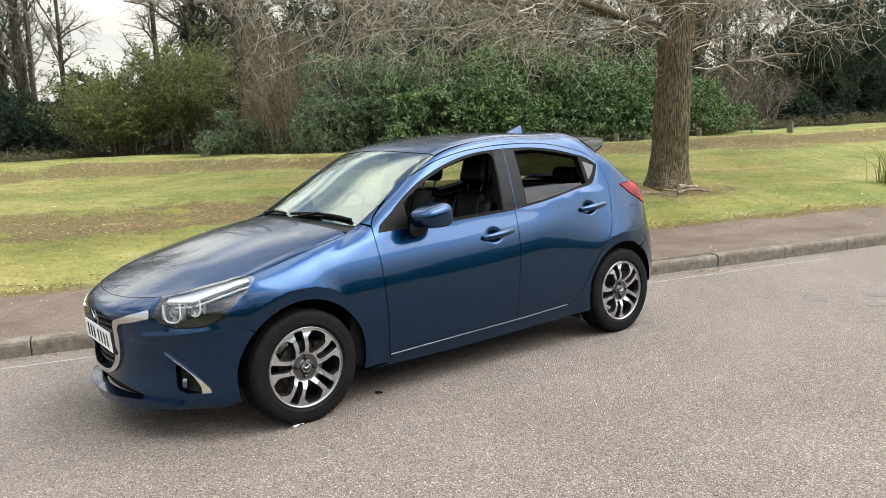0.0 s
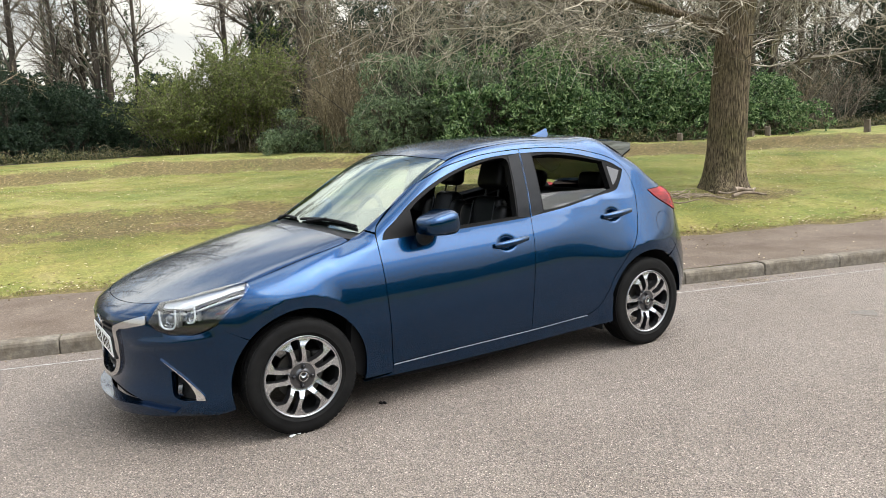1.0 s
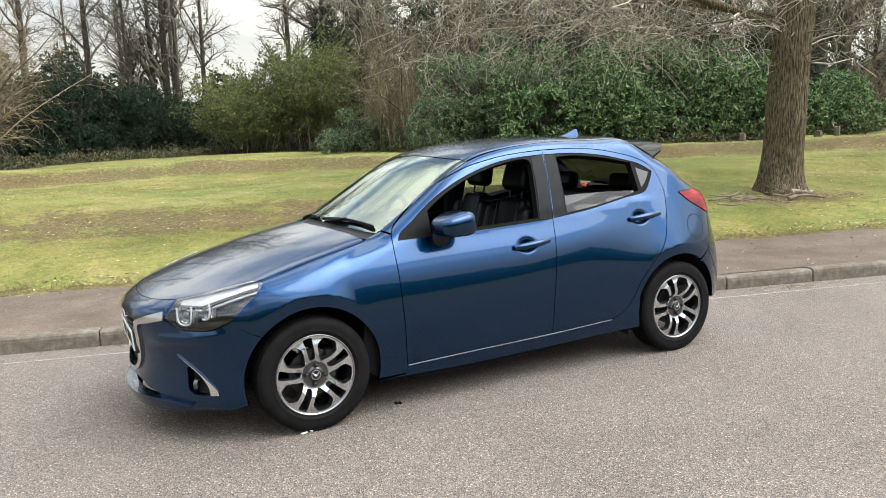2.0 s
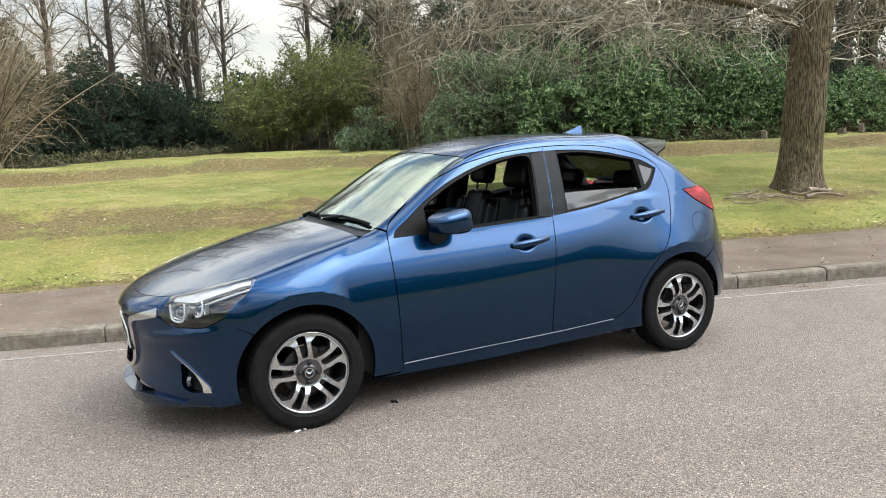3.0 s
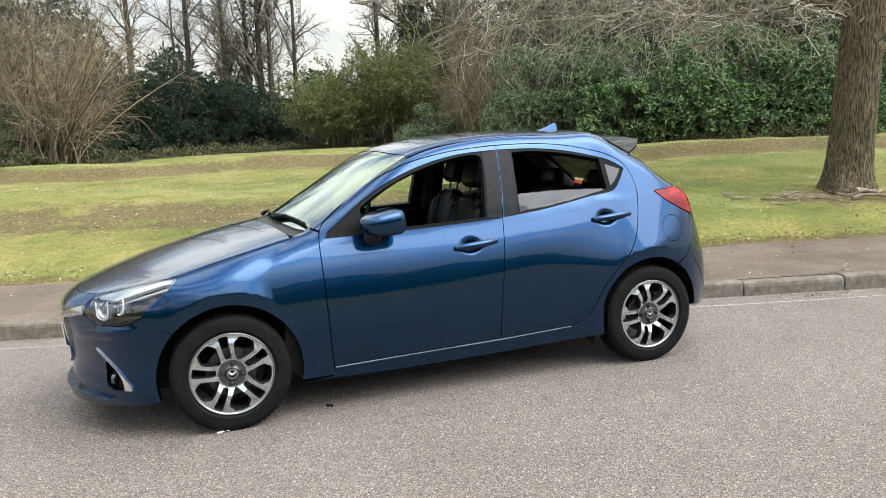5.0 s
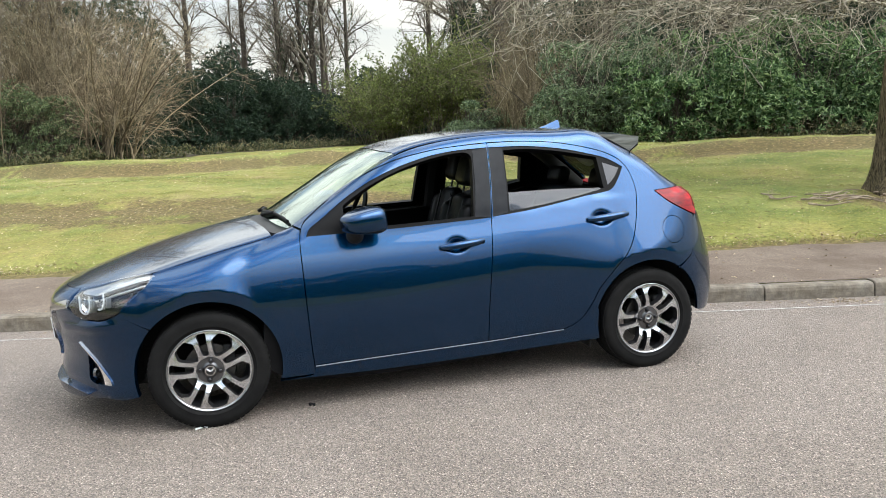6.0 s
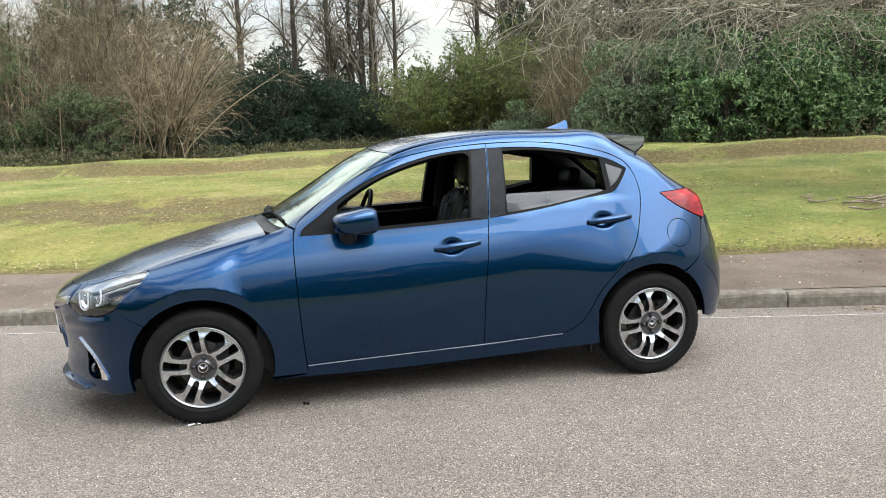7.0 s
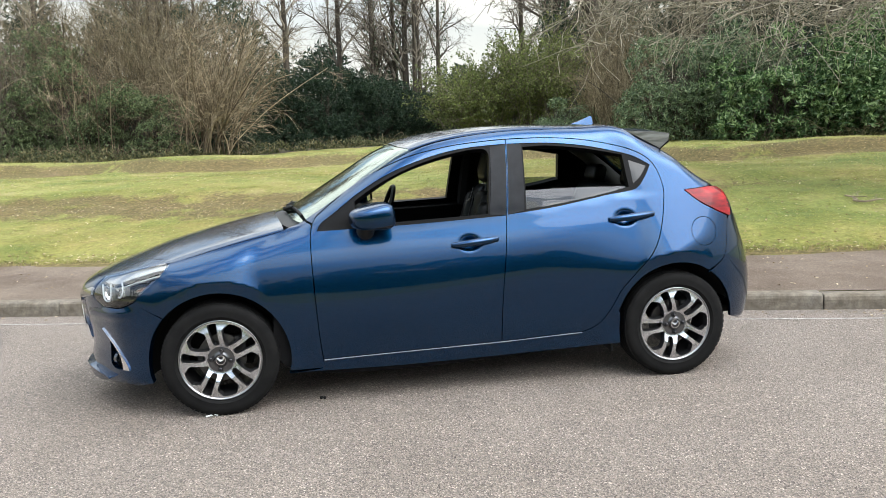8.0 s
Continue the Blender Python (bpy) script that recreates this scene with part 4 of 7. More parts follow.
sheet("rear_window", lay_top, rounded_line(tail_half + [(x, -y) for x, y in tail_half[-2:0:-1]], 0.03, sharp=(2, 5)), M_TINT, car, "dark tinted rear window", size=0.04, offset=-0.004, hem=0.006)
hatch = [(-0.62, 0.50), (0.62, 0.50), (0.64, 0.75), (0.61, 0.92), (0.61, 1.05), (0.56, 1.115), (0.3, 1.12), (-0.3, 1.12), (-0.56, 1.115), (-0.61, 1.05), (-0.61, 0.92), (-0.64, 0.75)]
sheet("tailgate", lay_rear, rounded_line([flat(lay_rear, np.array([[1.9 if b < 1 else 1.66, a, b]]))[0] for a, b in hatch], 0.03), M_PAINT, car, size=0.04)

trim_line = [(-0.6, 0.9), (0.6, 0.9), (0.64, 1.03), (0.57, 1.09), (0.3, 1.1), (-0.3, 1.1), (-0.57, 1.09), (-0.64, 1.03)]
sheet("tailgate_trim", lay_rear, rounded_line([flat(lay_rear, np.array([[1.66, a, b]]))[0] for a, b in trim_line], 0.03), M_CARD, car, "black inner trim of the tailgate", offset=-0.03, hem=0.006, size=0.04, back=True)

# --- rear lamp and bumper ---
lamp = rounded_line([(1.378, 1.078), (1.53, 1.087), (1.60, 1.083), (1.66, 1.06), (1.675, 0.98), (1.672, 0.918), (1.645, 0.921), (1.56, 0.958), (1.46, 1.013)], 0.015, sharp=(0, 6))
lamp3 = skin(*lay_side(lamp))
sheet("lamp_back", lay_side, lamp, M_DARK, car, mirror=True, offset=-0.03, hem=0.0, size=0.03, back=True)
sheet("tail_lamp", lay_side, lamp, M_RED, car, "red wraparound tail lamp", mirror=True, offset=0.006, hem=0.03, size=0.02)
bump_line = np.concatenate([
    flat(lay_rear, on(lay_side, [(1.478, 0.602), (1.533, 0.635), (1.603, 0.696), (1.65, 0.90), (1.70, 0.93)], 0.02)),
    [flat(lay_rear, np.array([[1.9, a, 0.62]]))[0] + (0, b) for a, b in ((-0.5, 0.30), (-0.45, 0.0), (0.45, 0.0), (0.5, 0.30))],
    flat(lay_rear, on(lay_side, [(1.70, 0.93), (1.65, 0.90), (1.603, 0.696), (1.533, 0.635), (1.478, 0.602)], 0.02) * (1, -1, 1)),
    flat(lay_rear, on(lay_side, arc(AXLE, 0.31, 0.366, 56.5, 2, 12), 0.02) * (1, -1, 1)),
    [flat(lay_rear, np.array([[1.9, a, 0.24]]))[0] for a in (0.6, 0.3, 0, -0.3, -0.6)],
    flat(lay_rear, on(lay_side, arc(AXLE, 0.31, 0.366, 2, 56.5, 12), 0.02)),
])
sheet("rear_bumper", lay_rear, bump_line, M_PAINT, car, size=0.035)

# --- front bumper, laid round the nose; points as (y, z) on the nose ---
def nose(points):
    """2D places round the nose for rough (y, z) points of it."""
    p = np.array([(NOSE_PLAN(abs(y)) + NOSE_Z(z), y, z) for y, z in points])
    return [tuple(q) for q in flat(lay_front, p)]


def both(points):
    """Closes a left half into a whole, mirrored about the middle."""
    return points + [(-a, b) for a, b in points[::-1] if abs(a) > 1e-6]


front_edge = flat(lay_front, on(lay_top, moved(HOOD_FRONT + HOOD_SIDE[:1], -SHUT), 0.02))
lamp_top = flat(lay_front, on(lay_top, moved(HOOD_SIDE[:4], -0.002, -SHUT), 0.02))
head_line = np.concatenate([lamp_top[:-1], flat(lay_front, on(lay_side, [(-1.512, 0.818), (-1.57, 0.758), (-1.64, 0.70), (-1.70, 0.648), (-1.76, 0.618), (-1.805, 0.608)], 0.02)), flat(lay_front, np.array([[-1.86, -0.59, 0.607], [-1.905, -0.53, 0.628], [-1.935, -0.49, 0.662]]))])
under_lamp = flat(lay_front, np.array([[-1.94, -0.488, 0.655], [-1.908, -0.53, 0.622], [-1.86, -0.59, 0.601]]))
left = np.concatenate([front_edge, under_lamp, flat(lay_front, on(lay_side, [(-1.80, 0.602), (-1.76, 0.612), (-1.70, 0.642), (-1.69, 0.649), (-1.66, 0.6105), (-1.60, 0.5755)], 0.02)),
                       flat(lay_front, on(lay_side, arc(-AXLE, 0.305, 0.370, 138, 196, 14), 0.02)), nose([(-0.74, 0.185), (-0.55, 0.165), (-0.3, 0.155), (0, 0.152)])])
grille_half = nose([(0, 0.655), (-0.14, 0.652), (-0.26, 0.64), (-0.30, 0.615), (-0.285, 0.53), (-0.25, 0.44), (-0.19, 0.37), (-0.12, 0.337), (0, 0.332)])
grille = rounded_line(both(grille_half), 0.02)
intake = rounded_line(both(nose([(0, 0.30), (-0.2, 0.292), (-0.33, 0.268), (-0.42, 0.236), (-0.3, 0.226), (0, 0.222)])), 0.02)
fog_hole = rounded_line(nose([(-0.585, 0.415), (-0.64, 0.365), (-0.695, 0.30), (-0.695, 0.270), (-0.63, 0.262), (-0.588, 0.285), (-0.574, 0.34)]), 0.012)
fog_hole_r = fog_hole * (-1, 1)


def bumper_roll(p):
    """A soft roll in the bumper below each lamp."""
    a = np.abs(p[:, 1])
    mid = 0.548 + 0.10 * (a - 0.55)
    return 0.017 * np.exp(-((p[:, 2] - mid) / np.where(p[:, 2] > mid, 0.03, 0.016)) ** 2) * step(0.36, 0.48, a) * step(-1.66, -1.80, p[:, 0])


bumper_line = np.concatenate([left, (left * (-1, 1))[::-1]])
keep = np.ones(len(bumper_line), bool)
for i in range(1, len(bumper_line)):
    keep[i] = np.linalg.norm(bumper_line[i] - bumper_line[i - 1]) > 0.004
sheet("front_bumper", lay_front, bumper_line[keep], M_PAINT, car, holes=[grille, intake, fog_hole, fog_hole_r], size=0.02, hem=0.03, shape=bumper_roll)
# --- wheels ---
def polar(r, deg):
    return (r * math.cos(radians(deg)), r * math.sin(radians(deg)))


def wheel_meshes():
    bm = bmesh.new()
    side = [(0.213, -0.072), (0.219, -0.083), (0.232, -0.0895), (0.236, -0.0925), (0.240, -0.0915), (0.262, -0.0945), (0.284, -0.0925), (0.297, -0.0855), (0.3045, -0.075), (0.3075, -0.062)]
    tread = []
    for a, b in ((-0.062, -0.044), (-0.036, -0.006), (0.006, 0.036), (0.044, 0.062)):
        tread += [(0.302, a - 0.0005), (0.3085, a + 0.0005), (0.309, (a + b) / 2), (0.3085, b - 0.0005), (0.302, b + 0.0005)]
    lathe(bm, side + tread[1:-1] + [(r, -a) for r, a in side[::-1]], 96)
    tyre = bpy.data.meshes.new("tyre")
    # shoulder blocks cut across the edge of the tread
    for i in range(64):
        for s in (-1, 1):
            m = Matrix.Rotation(math.tau * (i + 0.5 * (s > 0)) / 64, 4, "Y") @ Matrix.Translation((0.3035, s * 0.066, 0))
            rounded_box(bm, (0, 0, 0), (0.008, 0.024, 0.022), 0, 1)
            bmesh.ops.transform(bm, matrix=m, verts=list(bm.verts)[-8:])
    bmesh.ops.recalc_face_normals(bm, faces=bm.faces)
    bm.to_mesh(tyre)
    bm.free()
    tyre.materials.append(M_RUBBER)
    tyre.polygons.foreach_set("use_smooth", [True] * len(tyre.polygons))
    tyre.set_sharp_from_angle(angle=radians(40))
    # alloy face with five wide and five narrow windows
    wide = [(0.076, 0), (0.080, 5), (0.100, 12), (0.125, 17), (0.150, 19.4), (0.168, 19.2), (0.188, 13.6), (0.1975, 11.2), (0.2005, 8), (0.2015, 0)]
    slot = [(0.080, 0), (0.082, 7), (0.088, 9.8), (0.115, 9.2), (0.14, 8.2), (0.17, 7.6), (0.196, 7.2), (0.2015, 5.5), (0.2025, 0)]
    holes = []
    for k in range(5):
        for shape, mid in ((wide, 64 + 72 * k), (slot, 100 + 72 * k)):
            pts = [polar(r, mid + a) for r, a in shape] + [polar(r, mid - a) for r, a in shape[-2:0:-1]]
            holes.append(rounded_line(pts, 0.008))
    rim = np.array([polar(0.2085, a) for a in np.arange(0, 360, 4)])
    hub = np.array([polar(0.064, a) for a in np.arange(0, 360, 10)])
    v, tris = fill(rim, holes + [hub], 0.009)

    def dish(p):
        r = np.hypot(p[:, 0], p[:, 1])
        return -0.080 - 0.010 * step(0.205, 0.15, r) + 0.022 * step(0.125, 0.066, r)

    y = dish(v)
    face3 = np.stack([v[:, 0], y, v[:, 1]], -1)
    a, b, c = (face3[[t[i] for t in tris]] for i in range(3))
    flip = np.cross(b - a, c - a)[:, 1] > 0
    tris = [(t[0], t[2], t[1]) if f else t for t, f in zip(tris, flip)]
    face = mesh_of("alloy_face", face3, tris, M_RIM)
    # pocket walls
    wv, wf = [], []
    for loop in holes + [rim]:
        y0 = dish(np.asarray(loop))
        k, n = len(wv), len(loop)
        cen = np.mean(loop, 0)
        for (px, pz), yy in zip(loop, y0):
            wv.append((px, yy + 0.0005, pz))
        for (px, pz), yy in zip(loop, y0):
            s = 0.86 if loop is not rim else 1.0
            wv.append((cen[0] + (px - cen[0]) * s, yy + 0.034, cen[1] + (pz - cen[1]) * s))
        wf += [(k + i, k + (i + 1) % n, k + n + (i + 1) % n, k + n + i) for i in range(n)]
    walls = mesh_of("pocket_lining", wv, wf, M_RIMDARK, smooth=False)
    bm = bmesh.new()
    lathe(bm, [(0.206, -0.071), (0.202, -0.060), (0.193, -0.035), (0.190, 0.02), (0.188, 0.08)], 72)
    well = bpy.data.meshes.new("rim_well")
    bm.to_mesh(well)
    bm.free()
    well.materials.append(M_WELL)
    well.polygons.foreach_set("use_smooth", [True] * len(well.polygons))
    bm = bmesh.new()
    lathe(bm, [(0.214, -0.072), (0.2185, -0.080), (0.2165, -0.087), (0.2135, -0.0875), (0.2085, -0.0815), (0.206, -0.071)], 72)
    barrel = bpy.data.meshes.new("rim")
    bm.to_mesh(barrel)
    bm.free()
    barrel.materials.append(M_LIP)
    barrel.polygons.foreach_set("use_smooth", [True] * len(barrel.polygons))
    bm = bmesh.new()
    prof = np.array([0.0705, 0.0695, 0.068, 0.066, 0.064, 0.058, 0.05, 0.036])
    lathe(bm, [(0.0707, -0.070)] + [(r, y - 0.0004) for r, y in zip(prof, dish(np.stack([prof, 0 * prof], -1)))] + [(0.034, -0.0735), (0.033, -0.078), (0.001, -0.080)], 48)
    hubm = bpy.data.meshes.new("hub")
    bm.to_mesh(hubm)
    bm.free()
    hubm.materials.append(M_HUB)
    hubm.polygons.foreach_set("use_smooth", [True] * len(hubm.polygons))
    bm = bmesh.new()
    lathe(bm, [(0.026, -0.079), (0.026, -0.0835), (0.0225, -0.0835), (0.0225, -0.079)], 32)
    for s in (-1, 1):
        tube_bm(bm, [(0, -0.082, -0.004), (s * 0.008, -0.082, 0.0), (s * 0.018, -0.082, 0.013)], 0.0028, 6)
    badge = bpy.data.meshes.new("hub_badge")
    bm.to_mesh(badge)
    bm.free()
    badge.materials.append(M_CHROME)
    bm = bmesh.new()
    lathe(bm, [(0.0335, -0.076), (0.0325, -0.0792), (0.030, -0.0806), (0.0005, -0.0814)], 32)
    cap = bpy.data.meshes.new("hub_cap")
    bm.to_mesh(cap)
    bm.free()
    cap.materials.append(M_GLOSSBLACK)
    bm = bmesh.new()
    lathe(bm, [(0.0135, -0.070), (0.0135, -0.0755), (0.0115, -0.076), (0.0095, -0.074), (0.009, -0.084), (0.0065, -0.0865), (0.0001, -0.087)], 12)
    nut = bpy.data.meshes.new("wheel_nut")
    bm.to_mesh(nut)
    bm.free()
    nut.materials.append(M_NUT)
    bm = bmesh.new()
    lathe(bm, [(0.055, -0.03), (0.06, -0.022), (0.128, -0.022), (0.129, -0.002), (0.06, 0.0)], 48)
    disc = bpy.data.meshes.new("brake_disc")
    bm.to_mesh(disc)
    bm.free()
    disc.materials.append(M_DISC)
    bm = bmesh.new()
    rounded_box(bm, (0.10, -0.02, 0.055), (0.06, 0.06, 0.12), 0.012)
    cal = bpy.data.meshes.new("brake_caliper")
    bm.to_mesh(cal)
    bm.free()
    cal.materials.append(M_DARK)
    return tyre, face, walls, barrel, well, hubm, cap, badge, nut, disc, cal


tyre, face, walls, barrel, well, hubm, cap, badge, nut, disc, cal = wheel_meshes()
for x in (-AXLE, AXLE):
    for s in (-1, 1):
        w = put("wheel", tyre, car, "black tyre on a machined five twin-spoke alloy")
        w.name = "wheel"
        w.matrix_local = pose(x, s * 0.722, WHEEL_R - 0.002, 0, 0 if x < 0 else -10, 0 if s < 0 else 180)
        for name, me in (("rim", barrel), ("rim_well", well), ("alloy_face", face), ("pocket_lining", walls), ("hub", hubm), ("hub_cap", cap), ("hub_badge", badge), ("brake_disc", disc), ("brake_caliper", cal)):
            put(name, me, w)
        for k in range(4):
            a = radians(83 + 90 * k)
            put("wheel_nut", nut, w, at=pose(0.051 * math.cos(a), 0, 0.051 * math.sin(a)))

# --- dark inner parts that close the body ---
inner = rounded_line([(-0.90, 0.2), (-0.90, 0.9), (-0.76, 0.94), (-0.3, 0.955), (0.3, 0.978), (0.9, 1.055), (1.09, 1.085), (1.25, 1.05), (1.5, 0.95), (1.55, 0.70), (1.44, 0.66), (1.285, 0.69), (1.1, 0.645), (0.96, 0.5), (0.9, 0.3), (0.88, 0.215)], 0.05)
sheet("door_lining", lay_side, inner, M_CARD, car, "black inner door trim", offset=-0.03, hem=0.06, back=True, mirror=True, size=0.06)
for cx in (-AXLE, AXLE):
    for s in (-1, 1):
        bm = bmesh.new()
        a = np.radians(np.linspace(-14 if cx < 0 else 16, 196, 36))
        prof = [(0.386, 0.80), (0.397, 0.78), (0.41, 0.55), (0.36, 0.42), (0.1, 0.40)]
        rows = []
        for r, yy in prof:
            xs, zs = cx + r * np.cos(a), 0.305 + r * np.sin(a)
            edge = -skin(*lay_side(np.stack([xs, np.maximum(zs, 0.25)], -1)))[:, 1] - 0.03
            rows.append([bm.verts.new((x, s * min(yy, e), z)) for x, e, z in zip(xs, edge, zs)])
        for p, q in zip(rows, rows[1:]):
            for i in range(len(a) - 1):
                bm.faces.new((p[i], p[i + 1], q[i + 1], q[i]))
        part("wheel_arch_liner", bm, M_DARK, car, "black wheel arch liner")
sheet("rear_side_trim", lay_side, rounded_line([(1.10, 1.0), (1.095, 1.12), (1.19, 1.235), (1.07, 1.30), (1.09, 1.335), (1.22, 1.30), (1.36, 1.21), (1.50, 1.125), (1.61, 1.085), (1.69, 1.05), (1.70, 0.9), (1.4, 0.94)], 0.03), M_CARD, car, "black inner trim of the rear corner", offset=-0.036, hem=0.01, back=True, mirror=True, size=0.05)
bm = bmesh.new()
rounded_box(bm, (0.0, 0, 0.215), (1.78, 1.42, 0.05), 0.015)
rounded_box(bm, (-1.55, 0, 0.20), (0.8, 0.9, 0.05), 0.015)
rounded_box(bm, (-1.80, 0, 0.20), (0.3, 0.9, 0.05), 0.015)
rounded_box(bm, (1.5, 0, 0.30), (0.7, 1.0, 0.05), 0.015)
rounded_box(bm, (0.95, 0, 0.19), (0.5, 0.5, 0.07), 0.03)
part("underbody", bm, M_DARK, car, "black underbody")
roof_in = rounded_line([(-0.2, -0.5), (0.5, -0.5), (1.25, -0.47), (1.3, 0.0), (1.25, 0.47), (0.5, 0.5), (-0.2, 0.5), (-0.24, 0.0)], 0.05)
sheet("headliner", lay_top, roof_in, M_CARD, car, "dark roof lining", offset=-0.035, hem=0.01, size=0.08, back=True)
cowl = rounded_line([(-0.87, -0.645), (-0.93, -0.52), (-0.98, -0.28), (-1.005, 0.0), (-0.98, 0.28), (-0.93, 0.52), (-0.87, 0.645), (-0.80, 0.62), (-0.85, 0.52), (-0.895, 0.28), (-0.918, 0.0), (-0.895, -0.28), (-0.85, -0.52), (-0.80, -0.62)], 0.03)
sheet("cowl", lay_top, cowl, M_BLACK, car, "black plastic scuttle below the windscreen", offset=-0.016, hem=0.04, size=0.04)
bm = bmesh.new()
rounded_box(bm, (-1.5, 0, 0.5), (0.75, 0.86, 0.30), 0.04)
part("engine_bay", bm, M_DARK, car)

# --- front lamps ---
for s in (-1, 1):
    lens_line = head_line * (-s, 1)
    lamp_ob = sheet("headlamp", lay_front, lens_line, M_LENS, car, "clear swept-back headlamp with dark housing", offset=0.004, hem=0.004, size=0.025)
    sheet("housing", lay_front, lens_line, M_HOUSING, lamp_ob, offset=-0.075, hem=-0.074, size=0.03)

    def lamp_frame(y, z, inset):
        """A frame on the lamp: x along it, y inwards, z up, its origin behind the lens."""
        o, w = lay_front(np.array([flat(lay_front, np.array([[NOSE_PLAN(abs(y)) + NOSE_Z(z), y, z]]))[0]]))
        p = skin(o, w)
        n = Vector(skin_normal(p)[0])
        n = Vector((n.x, n.y, n.z * 0.3)).normalized()
        side = n.cross(Vector((0, 0, 1))).normalized()
        m = Matrix((side, -n, side.cross(-n))).transposed().to_4x4()
        return Matrix.Translation(Vector(p[0]) - n * inset) @ m

    # silver band put in for the sky's reflection along the upper lens
    top_n = len(lamp_top) - 1
    drop = np.stack([0 * np.arange(top_n - 2), np.interp(np.arange(top_n - 2), [0, (top_n - 3) * 0.35, top_n - 3], [0.018, 0.048, 0.020])], -1)
    crown = np.concatenate([lens_line[2:top_n], (lens_line[2:top_n] - drop)[::-1]])
    sheet("daylight_bar", lay_front, crown, M_LAMPBAR, lamp_ob, "grey band for the sky mirrored in the lamp's upper edge", offset=-0.010, hem=0.02, size=0.02)
    low = np.concatenate([lens_line[4:top_n] - drop[2:] - (0, 0.012), (lens_line[4:top_n] - drop[2:] - (0, 0.020))[::-1]])
    sheet("lower_bar", lay_front, low, M_LAMPBAR, lamp_ob, "thin grey strip", offset=-0.03, hem=0.01, size=0.02)
    for y, z, r, inset in ((0.592, 0.672, 0.043, 0.038), (0.676, 0.698, 0.036, 0.036)):
        m = lamp_frame(s * y, z, inset)
        # light guide: a squared U round the inner lens, a hook beside the outer one
        u_line = [(-1.15, 0.95), (-1.12, 0.1), (-0.85, -0.8), (-0.3, -1.08), (0.55, -1.05), (0.95, -0.65), (1.05, 0.2), (1.0, 1.15)] if r > 0.04 else [(0.75, 1.2), (0.95, 0.3), (0.85, -0.6), (0.45, -1.08), (-0.15, -1.1)]
        bm = bmesh.new()
        tube_bm(bm, [(r * a * s, -0.006, -r * b) for a, b in rounded_line(u_line, 0.12, closed=False)], 0.005, 8)
        part("light_guide", bm, M_GUIDE, lamp_ob, "clear hooked light guide", at=m)
        bm = bmesh.new()
        lathe(bm, [(r * 0.98, 0.0), (r * 0.9, 0.008), (r * 0.7, 0.021), (r * 0.6, 0.022)], 9)
        part("bezel", bm, M_CHROME, lamp_ob, "faceted silver bowl", at=m)
        bm = bmesh.new()
        lathe(bm, [(r * 0.62, 0.022), (r * 0.6, 0.012), (r * 0.5, 0.003), (r * 0.3, -0.003), (0.0005, -0.005)], 26)
        part("projector", bm, M_BULB, lamp_ob, "dark glass projector lens", at=m)
        # stepped reflector above and beside the lens
        for k in range(7):
            a = radians(20 + 23 * k)
            bm = bmesh.new()
            rounded_box(bm, (0, 0, 0), (0.017, 0.004, 0.02), 0.0015, 1)
            part("reflector_facet", bm, M_CHROME if k % 2 else M_LAMPBAR, lamp_ob, at=m @ pose(1.02 * r * math.cos(a), 0.016, 0.9 * r * math.sin(a), 14 * (k % 3) - 10, 0, 30 - 17 * (k % 4)))
        for k in (-1, 1):
            bm = bmesh.new()
            rounded_box(bm, (k * r * 1.32, 0.012, 0.004), (0.006, 0.03, r * 1.5), 0.002, 2)
            part("lamp_rib", bm, M_LAMPBAR, lamp_ob, at=m)
    mark = np.array(rounded_line(nose([(-0.755, 0.70), (-0.772, 0.725), (-0.781, 0.745), (-0.786, 0.728), (-0.776, 0.702)]), 0.01)) * (-s, 1)
    sheet("side_marker", lay_front, mark, M_AMBER, lamp_ob, "dark amber side marker", offset=-0.02, hem=0.01, size=0.012)

# --- grille, plate, trims ---
back_line = rounded_line(both(nose([(0, 0.68), (-0.3, 0.66), (-0.33, 0.6), (-0.28, 0.42), (-0.12, 0.315), (0, 0.31)])), 0.03)
sheet("grille_back", lay_front, back_line, M_DARK, car, offset=-0.05, hem=0.0, size=0.05)
sheet("intake_back", lay_front, rounded_line(both(nose([(0, 0.315), (-0.3, 0.3), (-0.45, 0.24), (-0.3, 0.21), (0, 0.21)])), 0.03), M_DARK, car, offset=-0.05, hem=0.0, size=0.05)
for z, w in ((0.625, 0.285), (0.59, 0.29), (0.40, 0.20), (0.365, 0.16)):
    line = rounded_line(both(nose([(0, z + 0.007), (-w / 2, z + 0.007), (-w, z + 0.006), (-w, z - 0.006), (-w / 2, z - 0.007), (0, z - 0.007)])), 0.03)
    sheet("grille_slat", lay_front, line, M_BLACK, car, "black grille slat", offset=-0.018, hem=0.02, size=0.03)
wing_half = [(-0.503, 0.690), (-0.512, 0.650), (-0.42, 0.628), (-0.335, 0.606), (-0.322, 0.53), (-0.285, 0.43), (-0.215, 0.352), (-0.13, 0.317), (0.0, 0.309)]
wing_in = [(0.0, 0.332), (-0.12, 0.3365), (-0.19, 0.3695), (-0.25, 0.4395), (-0.287, 0.53), (-0.301, 0.62), (-0.32, 0.634), (-0.41, 0.664)]
wl = nose(wing_half)
wi = nose(wing_in)
loop = wl + [(-a, b) for a, b in wl[-2::-1]] + [(-a, b) for a, b in wi[:0:-1]] + wi
sheet("grille_surround", lay_front, rounded_line(loop, 0.015, sharp=(0, 1, 15, 16)), M_WINGTRIM, car, "satin chrome wing round the grille", offset=0.014, hem=0.035, size=0.018)
